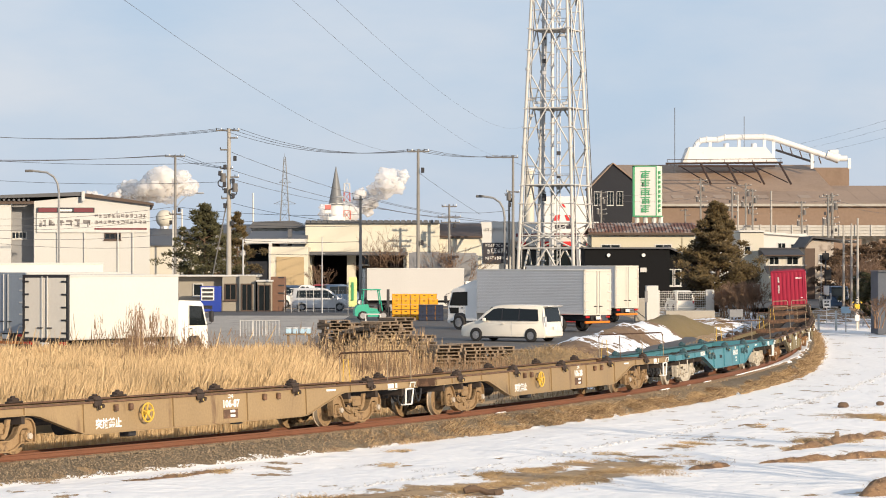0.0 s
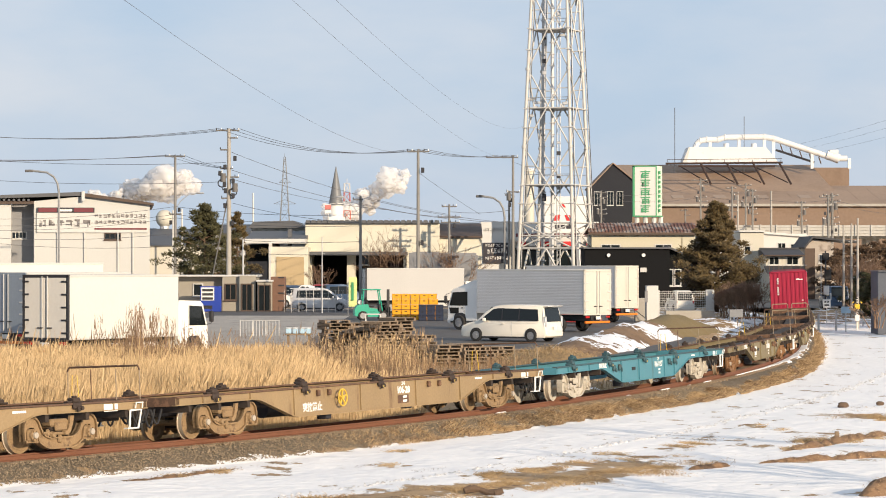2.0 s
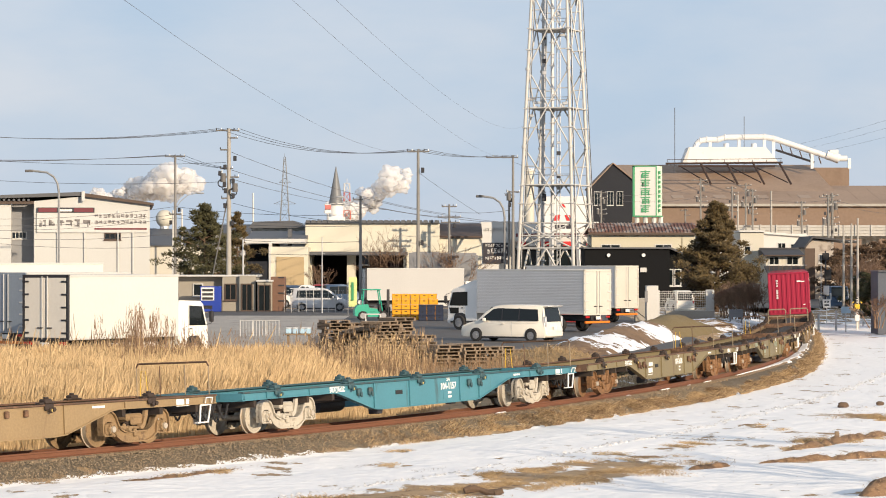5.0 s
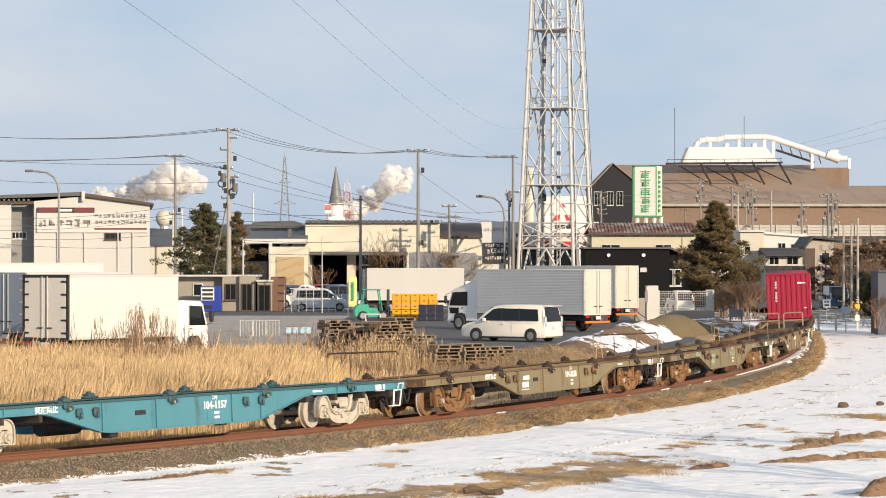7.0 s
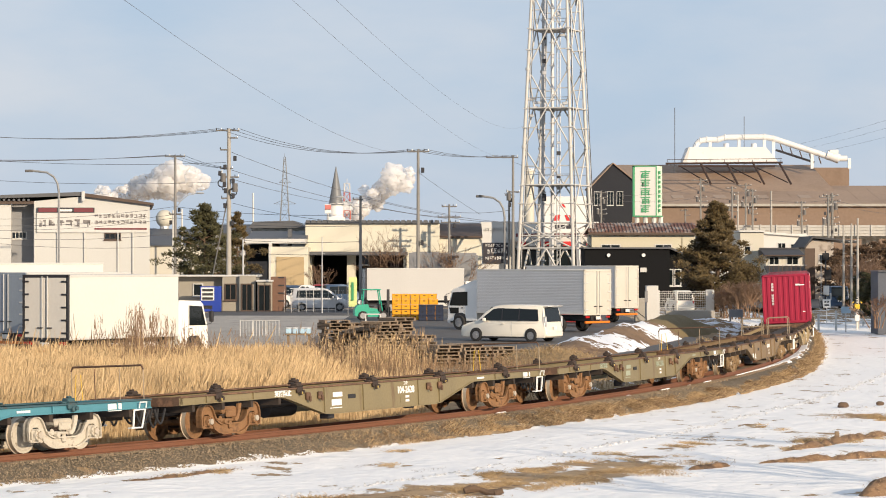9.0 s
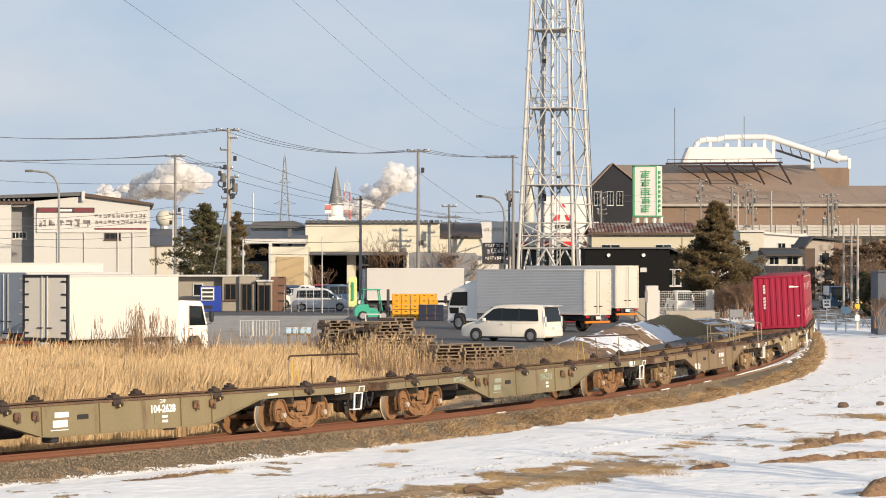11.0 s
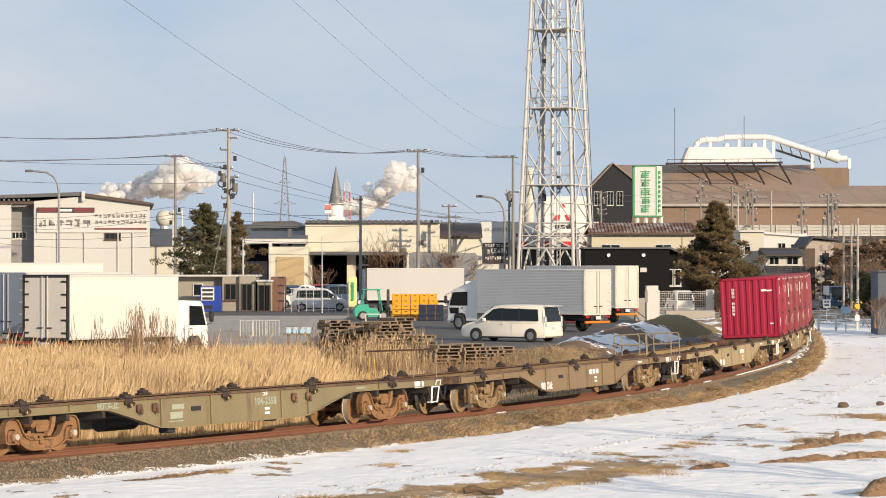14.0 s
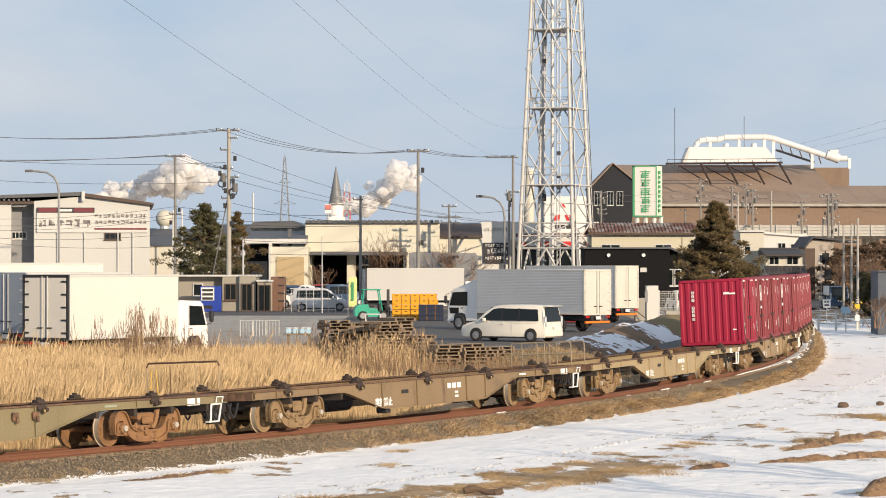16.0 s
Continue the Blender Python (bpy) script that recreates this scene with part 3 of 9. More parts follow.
def flat_wagon(k, paint, dark, bogie, label, number, kind104, handrail=(1,)):
    w = thing("container_flat_wagon", label, "flat wagon", "wagons of the goods train")
    a, bb = (4.3, 6.0) if kind104 == "106" else (2.95, 4.95)
    for sy in (-1, 1):
        y = sy * 1.27
        sill = part("side_sill", Build().prism(sill_poly(a, bb), min(y, y - sy * .012), max(y, y - sy * .012)), paint, w)
        b = Build().box(-9.75, 9.75, min(y + sy * .05, y - sy * .12), max(y + sy * .05, y - sy * .12), .955, 1.0, .01)
        part("top_flange", b, dark, w, "weathered rusty edge flange")
        low = Build()
        pts = [(-9.75, .80), (-bb - .25, .80), (-bb, .76), (-a - .2, .30), (-a + .15, .27), (a - .15, .27), (a + .2, .30), (bb, .76), (bb + .25, .80), (9.75, .80)]
        for (xa, za), (xb, zb) in zip(pts, pts[1:]):
            low.add([(xa, y + sy * .035, za), (xb, y + sy * .035, zb), (xb, y - sy * .12, zb), (xa, y - sy * .12, za),
                     (xa, y + sy * .035, za - .022), (xb, y + sy * .035, zb - .022), (xb, y - sy * .12, zb - .022), (xa, y - sy * .12, za - .022)],
                    [(0, 1, 2, 3), (7, 6, 5, 4), (0, 4, 5, 1), (2, 6, 7, 3), (1, 5, 6, 2), (3, 7, 4, 0)])
        part("bottom_flange", low, paint, w)
        for x, z in ((-a - .15, .31), (a + .15, .31), (-6.5, .80), (6.5, .80), (-8.6, .80), (8.6, .80), (-1.1, .28), (1.9, .28)):
            part("stiffener", Build().box(x - .02, x + .02, *sorted((y, y + sy * .04)), z, .955), paint, w)
    # deck of cross beams, centre sill and floor strips
    # sill and beams carry the deck's inner shade in their dark colour
    part("centre_sill", Build().box(-9.9, 9.9, -.25, .25, .50, .84, .02), UNDER, w)
    beam = mesh_of("cross_beam", Build().box(-.06, .06, -1.24, 1.24, .60, .80, .01), UNDER)
    for i in range(15):
        part("cross_beam", beam, None, w, at=pose(-9.1 + i * 1.3, 0, 0))
    for sx in (-1, 1):
        part("end_beam", Build().box(min(sx * 9.75, sx * 9.6), max(sx * 9.75, sx * 9.6), -1.27, 1.27, .77, .99, .015), paint if kind104 == "teal" else dark, w)
        part("draft_pocket", Build().box(*sorted((sx * 9.3, sx * 9.85)), -.32, .32, .56, .80, .03), LOCK, w)
        cp = Build().box(*sorted((sx * 9.75, sx * 10.12)), -.11, .11, .72, .96, .03)
        cp.box(*sorted((sx * 9.98, sx * 10.16)), -.17, .17, .70, .98, .05)
        part("coupler", cp, BOGIE_OLIVE, w, "cast knuckle coupler")
        for yy, sg in ((-.45, .30), (-.62, .42), (-.82, .34), (.5, .36)):
            pts = [(sx * (9.7 + .45 * t), yy, .72 - sg * math.sin(math.pi * t)) for t in np.linspace(0, 1, 9)]
            part("brake_hose", Build().tube(pts, .028, 6), BLACK, w, "black rubber brake hose")
        for sy in (-1, 1):
            # stirrup step and grab iron, white
            x0, x1 = sx * 9.15, sx * 9.5
            y = sy * 1.30
            lean = -.10
            st = Build().tube([(x0 + lean * .0, y, .76), (x0 + lean + .05, y, .34), (x1 + lean, y, .34), (x1 + .02, y, .76), (x0, y, .755)], .026, 6)
            st.box(min(x0, x1) + lean, max(x0, x1) + lean, *sorted((y, y - sy * .12)), .325, .36)
            if sx == sy:
                continue
            part("step", st, LETTER, w, "white painted stirrup step")
            gi = Build().tube([(x0 + sx * .12, y + sy * .05, .80), (x0 + sx * .12, y + sy * .08, .93), (x1, y + sy * .08, .93), (x1, y + sy * .05, .80)], .016, 6)
            part("grab_iron", gi, LETTER, w)
            lb = Build().box(min(sx * 8.3, sx * 8.75), max(sx * 8.3, sx * 8.75), *sorted((y - sy * .03, y - sy * .015)), .76, .93)
            part("data_plate", lb, LETTER, w, "pale data plate")
    # lock fittings of the container places
    lm = Build().box(-.12, .12, -.10, .12, 1.0, 1.12, .03).box(-.25, .25, -.05, .11, 1.0, 1.045, .015).box(-.06, .06, -.05, .05, 1.11, 1.165, .02)
    lm.box(-.15, .13, -.13, -.06, .86, 1.01, .025).box(-.05, .04, -.17, -.10, .80, .92, .02).cyl((.1, -.1, .88), (.1, -.17, .88), .05, 8)
    lock = mesh_of("container_lock", lm, LOCK if kind104 != "teal" else TEAL_D)
    handle = mesh_of("lock_handle", Build().box(-.016, .012, -.19, -.165, .83, .89, .006), HANDLE)
    for i, x in enumerate((-8.1, -4.35, -.5, 3.3, 7.1) if kind104 != "106" else (-8.1, -3.95, -.05, 3.95, 7.4)):
        for sy in (-1, 1):
            lk = part("container_lock", lock, None, w, at=pose(x, sy * 1.22, 0, 0, 0, 0 if sy < 0 else 180))
            if i < 4 and sy < 0:
                part("lock_handle", handle, None, lk, "yellow lock handle")
    if kind104 in ("teal", "104"):
        for x in (-3.95, -3.35, 2.45, 3.09):
            part("lashing_bracket", Build().box(x - .10, x + .10, -1.36, -1.27, .66, .86, .03).box(x - .04, x + .04, -1.41, -1.35, .62, .76, .02), TEAL_D if kind104 == "teal" else dark, w)
        part("sill_opening", Build().box(-1.88, -1.5, -1.286, -1.272, .61, .72, .0), BLACK, w)
    elif kind104 == "106":
        part("handwheel", HANDWHEEL, None, w, "yellow spoked brake handwheel", at=pose(-2.26, -1.42, .66))
        for x in (-3.3, -2.75, 2.6, 3.2):
            part("lashing_bracket", Build().box(x - .06, x + .06, -1.36, -1.27, .74, .90, .02), dark, w)
    else:
        part("sill_opening", Build().box(-1.98, -1.6, -1.286, -1.272, .62, .72, .0), BLACK, w)
    part("brake_reservoir", Build().cyl((-3.2, .5, .42), (-1.9, .5, .42), .22, 14), DARK, w, "dark brake reservoir under the frame")
    part("brake_cylinder", Build().cyl((1.2, .4, .45), (2.0, .4, .45), .17, 14), DARK, w)
    part("valve_box", Build().box(-2.6, -2.3, -1.1, -.8, .12, .34, .03), DARK, w)
    part("tie_box", Build().box(1.5, 1.8, -1.2, -1.0, .2, .3, .02), DARK, w)
    turn = (90, 0, 0)
    wx, wz = {"106": (-3.55, .46), "teal": (-5.05, .875), "104": (-5.1, .875), "brown": (-3.0, .42)}[kind104]
    writing("warning_writing", "突放禁止", .20 if kind104 in ("104", "teal") else .24, FADED if number == "104-2358" else LETTER, w, pose(wx, -1.276, wz, *turn), bold=.007)
    if number:
        writing("number_writing", number, .25, FADED if number == "104-2358" else LETTER, w, pose(1.22, -1.276, .71, *turn), bold=.008)
        writing("class_writing", "コキ", .12, LETTER, w, pose(1.22, -1.276, .89, *turn), bold=.004)
    else:
        part("number_writing", plain_bars(((-.3, 0, .22, .14), (0, 0, .22, .14), (.3, 0, .22, .14))), LETTER, w, "worn white number", at=pose(1.15, -1.275, .72))
    part("rate_plate", Build().box(-.30, .30, -.004, 0, -.11, .11), dark if kind104 == "106" else paint, w, at=pose(1.2, -1.274, .47))
    for dz in (.06, -.05):
        part("rate_writing", plain_bars(((.08, dz, .2, .06),)), LETTER, w, at=pose(1.2, -1.279, .47))
    lm_ = FADED if number == "104-2358" else LETTER
    part("sill_mark", plain_bars(((0, 0, .42, .05),)), lm_, w, at=pose(5.6, -1.275, .87))
    if kind104 == "104":
        part("emblem", plain_bars(((0, -.1, .50, .16), (.06, .1, .48, .12), (-.03, -.24, .6, .02))), lm_, w, "white operator emblem", at=pose(-2.48, -1.275, .64))
    for sx in handrail:
        x0 = sx * 9.66
        if kind104 == "brown":
            for ya, yb in ((-1.02, -.12), (.12, 1.02)):
                rail = part("end_handrail", Build().tube([(x0, ya, .95), (x0, ya, 1.66), (x0, ya + .05, 1.72), (x0, yb - .05, 1.72), (x0, yb, 1.66), (x0, yb, .95)], .021, 6), RAIL_TAN, w, "tan painted end handrail loop")
                part("mid_rail", Build().cyl((x0, ya, 1.36), (x0, yb, 1.36), .02, 6), RAIL_TAN, rail)
            continue
        rail = part("end_handrail", Build().tube([(x0, -1.16, 1.68), (x0, -1.1, 1.78), (x0, 1.1, 1.78), (x0, 1.16, 1.68)], .024, 6), RUST, w, "rusty end handrail on thin posts")
        for i, y in enumerate((-1.15, -.4, .4, 1.15)):
            part("post", Build().cyl((x0, y, .95), (x0, y, 1.72), .014, 6), RAIL_TAN if i != 2 else RUST, rail)
        part("grab_loop", Build().tube([(x0 + .05, 1.10, .95), (x0 + .05, 1.05, 1.6), (x0 + .05, .9, 1.6), (x0 + .05, .85, .95)], .009, 6), YELLOW, w, "yellow grab loop")
    frame_mesh = FRAMES.setdefault(bogie.name, bogie_frame_mesh(bogie))
    wheel_mesh = WHEELS.setdefault(bogie.name, wheelset_mesh(bogie))
    bogies, sets = [], []
    for x in (-7.1, 7.1):
        bg = new("bogie")
        bg.parent = w
        bg.matrix_basis = pose(x, 0, 0)
        part("bogie_frame", frame_mesh[0], None, bg, "cast side frames with bolster")
        part("spring_gear", frame_mesh[1], None, bg, "dark springs and brake gear")
        for dx in (-.95, .95):
            ws = part("wheelset", wheel_mesh, None, bg, at=pose(dx, 0, .405))
            sets.append((ws, dx))
        bogies.append(bg)
    WAGONS.append((w, k, bogies, sets))
    return w


def plain_bars(rects):
    b = Build()
    for cx, cz, wd, ht in rects:
        b.box(cx - wd / 2, cx + wd / 2, -.006, 0, cz - ht / 2, cz + ht / 2)
    return b


def container_parts(host, x, paint, fresh):
    """A twelve-foot goods container; it rides with its wagon."""
    L, W, H0, H1 = 3.71, 2.45, 1.002, 3.53
    c = new("container")
    c.parent = host
    c.matrix_basis = pose(x, 0, 0)
    tagged(c, "wine-red ribbed steel goods container" if fresh else "faded red steel goods container")
    # ribbed end walls
    for sx in (-1, 1):
        b = Build()
        n = 8
        pts = []
        for i in range(n):
            y = -W / 2 + .1 + i * (W - .2) / n
            q = (W - .2) / n
            pts += [(y, 0), (y + q * .42, 0), (y + q * .55, .036), (y + q * .87, .036)]
        pts.append((W / 2 - .1, 0))
        for (ya, da), (yb, db) in zip(pts, pts[1:]):
            xa, xb = sx * (L / 2 - .02 - da), sx * (L / 2 - .02 - db)
            b.add([(xa, ya, H0 + .1), (xb, yb, H0 + .1), (xb, yb, H1 - .09), (xa, ya, H1 - .09)], [(0, 1, 2, 3)])
        part("end_wall", b, paint, c)
    # sides always take the faded red, with side shade in its colour
    for sy in (-1, 1):
        part("side_wall", Build().box(-L / 2 + .05, L / 2 - .05, *sorted((sy * (W / 2 - .05), sy * (W / 2 - .08))), H0 + .08, H1 - .06), WINE_OLD, c)
        for i in range(7):
            xx = -L / 2 + .4 + i * (L - .8) / 6
            part("side_rib", Build().box(xx - .07, xx + .07, *sorted((sy * (W / 2 - .05), sy * (W / 2 - .01))), H0 + .1, H1 - .08, .015), WINE_OLD, c)
    part("roof", Build().box(-L / 2 + .03, L / 2 - .03, -W / 2 + .03, W / 2 - .03, H1 - .05, H1 - .01, .01), paint, c)
    f = Build()
    for sx in (-1, 1):
        for sy in (-1, 1):
            f.box(*sorted((sx * (L / 2 - .11), sx * L / 2)), *sorted((sy * (W / 2 - .11), sy * W / 2)), H0, H1, .02)
        f.box(*sorted((sx * (L / 2 - .1), sx * L / 2)), -W / 2, W / 2, H1 - .11, H1, .02)
        f.box(*sorted((sx * (L / 2 - .1), sx * L / 2)), -W / 2, W / 2, H0, H0 + .13, .02)
    for sy in (-1, 1):
        f.box(-L / 2, L / 2, *sorted((sy * (W / 2 - .1), sy * W / 2)), H1 - .10, H1, .02)
        f.box(-L / 2, L / 2, *sorted((sy * (W / 2 - .1), sy * W / 2)), H0, H0 + .13, .02)
    f.box(-.5, -.2, -W / 2 - .004, W / 2 + .004, H0 + .01, H0 + .1).box(.2, .5, -W / 2 - .004, W / 2 + .004, H0 + .01, H0 + .1)
    part("corner_frame", f, paint, c)
    for xx in (-.95, -.35, .35, .95):
        part("door_bar", Build().cyl((xx, -W / 2 - .005, H0 + .1), (xx, -W / 2 - .005, H1 - .1), .025, 6), paint, c)
    part("door_hasp", Build().box(-.42, .42, -W / 2 - .04, -W / 2 + .02, 1.95, 2.03, .01), LOCK, c)
    end = Build()
    for i in range(8):
        if i != 3:
            for dz in (0, .042, .084):
                end.box(-L / 2 - .012, -L / 2 - .004, .635, .745, 2.985 - i * .145 + dz, 3.01 - i * .145 + dz)
            end.box(-L / 2 - .012, -L / 2 - .004, .635, .66, 2.985 - i * .145, 3.095 - i * .145).box(-L / 2 - .012, -L / 2 - .004, .72, .745, 2.985 - i * .145, 3.095 - i * .145)
    end.box(-L / 2 - .012, -L / 2 - .004, -.95, -.72, 2.93, 2.99).box(-L / 2 - .012, -L / 2 - .004, -.72, -.5, 2.93, 3.02).box(-L / 2 - .012, -L / 2 - .004, -.95, -.82, 1.55, 1.6)
    part("end_mark", end, LETTER, c, "white painted marks")
    sm = Build()
    marks = [(-1.3, 3.42, .5, .06), (1.1, 3.42, .6, .06), (-1.35, 2.95, .06, .34), (1.4, 3.0, .06, .3), (-1.55, 1.6, .07, .42), (-.85, 1.75, .06, .14), (1.25, 1.6, .06, .22)]
    if round((x + 7.0) / 3.735) % 2 == 1:
        marks += [(-.05, 2.9, .11, .62), (.28, 2.9, .11, .62), (.12, 2.86, .25, .1), (.1, 2.3, .8, .05), (.1, 2.36, .4, .04)]
    for xx, zz, wd, ht in marks:
        sm.box(xx - wd / 2, xx + wd / 2, -W / 2 - .012, -W / 2 - .004, zz - ht / 2, zz + ht / 2)
    part("side_mark", sm, LETTER, c, "white painted marks")
    return c


flat_wagon(1, OLIVE, RUST, BOGIE_OLIVE, "olive-brown container flat wagon with yellow handwheel", "106-87", "106")
flat_wagon(2, OLIVE, RUST, BOGIE_OLIVE, "olive-brown container flat wagon with yellow handwheel", "106-28", "106")
flat_wagon(3, TEAL, TEAL_D, BOGIE_GREY, "teal blue container flat wagon with dusty grey bogies", "104-1157", "teal")
flat_wagon(4, OLIVE_G, RUST, BOGIE_RUST, "green-olive container flat wagon with rusty bogies", "104-2628", "104")
flat_wagon(5, OLIVE_G, RUST, BOGIE_RUST, "green-olive container flat wagon with rusty bogies", "104-2358", "104")
flat_wagon(6, OLIVE_D, RUST, BOGIE_OLIVE, "empty olive-brown container flat wagon with end rails", "", "brown")
flat_wagon(7, OLIVE_T, RUST, BOGIE_OLIVE, "empty weathered olive-brown container flat wagon", "", "brown", handrail=(-1,))
for _k in (8, 9):
    _w = flat_wagon(_k, OLIVE, RUST, BOGIE_OLIVE, "olive-brown flat wagon loaded with red containers", "", "brown", handrail=())
    for _i in range(5):
        _c = container_parts(_w, -7.0 + _i * 3.735, WINE if _k == 8 and _i == 0 else WINE_OLD, _k == 8 and _i == 0)


# ---------- yard paving ----------
def build_yard():
    m = surf("yard_asphalt", (0.10, 0.095, 0.092), 0.8, 0, 0.25, 0.15, 12, 0.15, stain=(0.55, 0.56, 0.6), stain_at=0.66, stain_soft=0.06)
    solid("yard_pavement", Build().box(-18.41, 13.34, 118, 235, .16, .215), m, "grey asphalt yard with thawing snow patches", "yard", kind="structure")
    g = surf("yard_gravel", (0.38, 0.35, 0.31), 0.9, 0, 0.3, 0.3, 25, 0.2, stain=(0.14, 0.13, 0.12), stain_at=0.56)
    solid("gravel_lot", Build().box(-16.69, -6.86, 118.5, 205, .20, .222), g, "pale compacted gravel in front of the asphalt", "gravel", kind="structure")
    solid("street_pavement", Build().box(-90, 120, 240, 300, .16, .21), m, "grey asphalt street behind the yard", "street", kind="structure")


build_yard()
YZ = 0.216


# ---------- vehicles ----------
TYRE = surf("tyre_rubber", (0.025, 0.025, 0.026), 0.85, 0, 0.3, 4, 40, 0.05)
RIM = surf("alloy_rim", (0.33, 0.33, 0.34), 0.4, 0.6, 0.1, 3, 20, 0.02)
LAMP_RED = surf("red_lamp_lens", (0.45, 0.02, 0.02), 0.25, 0, 0.1, 3, 20, 0)
LAMP_ORANGE = surf("orange_reflector", (0.85, 0.22, 0.03), 0.35, 0, 0.1, 3, 20, 0)
LAMP_CLEAR = surf("clear_lamp_lens", (0.6, 0.62, 0.64), 0.15, 0.3, 0.1, 3, 20, 0)
TRUCK_WHITE = surf("truck_body_white", (0.66, 0.655, 0.61), 0.35, 0, 0.05, 0.5, 10, 0.01)
TRUCK_DULL = surf("dull_white_truck_body", (0.48, 0.475, 0.46), 0.5, 0, 0.08, 0.5, 10, 0.01)
CAB_WHITE = surf("cab_white_enamel", (0.84, 0.83, 0.80), 0.3, 0, 0.04, 0.5, 10, 0.0)
REAR_CREAM = surf("sunlit_cream_rear", (0.60, 0.575, 0.51), 0.4, 0, 0.06, 0.6, 10, 0.01, stain=(0.52, 0.49, 0.43), stain_at=0.6)
DOOR_CREAM = surf("cream_rear_door", (0.74, 0.70, 0.62), 0.4, 0, 0.06, 0.6, 10, 0.01, stain=(0.62, 0.58, 0.50), stain_at=0.6)
ALU = surf("ribbed_aluminium", (0.58, 0.585, 0.59), 0.42, 0.35, 0.08, 0.6, 10, 0.02)
GALV_RUNG = surf("zinc_ladder_rung", (0.45, 0.45, 0.45), 0.5, 0.3, 0.1, 2, 20, 0)
PANEL_GREY = surf("panel_grey", (0.55, 0.55, 0.53), 0.45, 0, 0.1, 0.7, 10, 0.02)
ALU_BLUE = surf("blue_grey_panel", (0.30, 0.35, 0.41), 0.4, 0.3, 0.1, 0.7, 10, 0.02)


def wheel_meshes(r, w):
    t = Build()
    prof = [(r * .62, -w / 2), (r * .93, -w / 2), (r, -w / 2 + .03), (r, w / 2 - .03), (r * .93, w / 2), (r * .62, w / 2)]
    t.loft([[(q * math.cos(a * math.pi / 11), y, q * math.sin(a * math.pi / 11)) for a in range(22)] for q, y in prof], caps=False)
    rm = Build()
    prof = [(r * .62, -w / 2 + .01), (r * .55, -w / 2 + .05), (r * .2, -w / 2 + .03), (r * .12, -w / 2)]
    rm.loft([[(q * math.cos(a * math.pi / 11), y, q * math.sin(a * math.pi / 11)) for a in range(22)] for q, y in prof])
    for i in range(5):
        a = 2 * math.pi * i / 5
        rm.cyl((r * .18 * math.cos(a), -w / 2 + .02, r * .18 * math.sin(a)), (r * .56 * math.cos(a), -w / 2 + .03, r * .56 * math.sin(a)), r * .07, 5)
    return mesh_of("tyre", t, TYRE), mesh_of("rim", rm, RIM)


WHEEL_CAR, WHEEL_TRUCK = wheel_meshes(.32, .2), wheel_meshes(.43, .25)


def add_wheels(v, spots, meshes, r, half):
    for x in spots:
        for sy in (-1, 1):
            w = new("wheel")
            w.parent = v
            w.matrix_basis = pose(x, sy * half, r, 0, 0, 0 if sy < 0 else 180)
            part("tyre", meshes[0], None, w)
            part("rim", meshes[1], None, w, "silver rim")


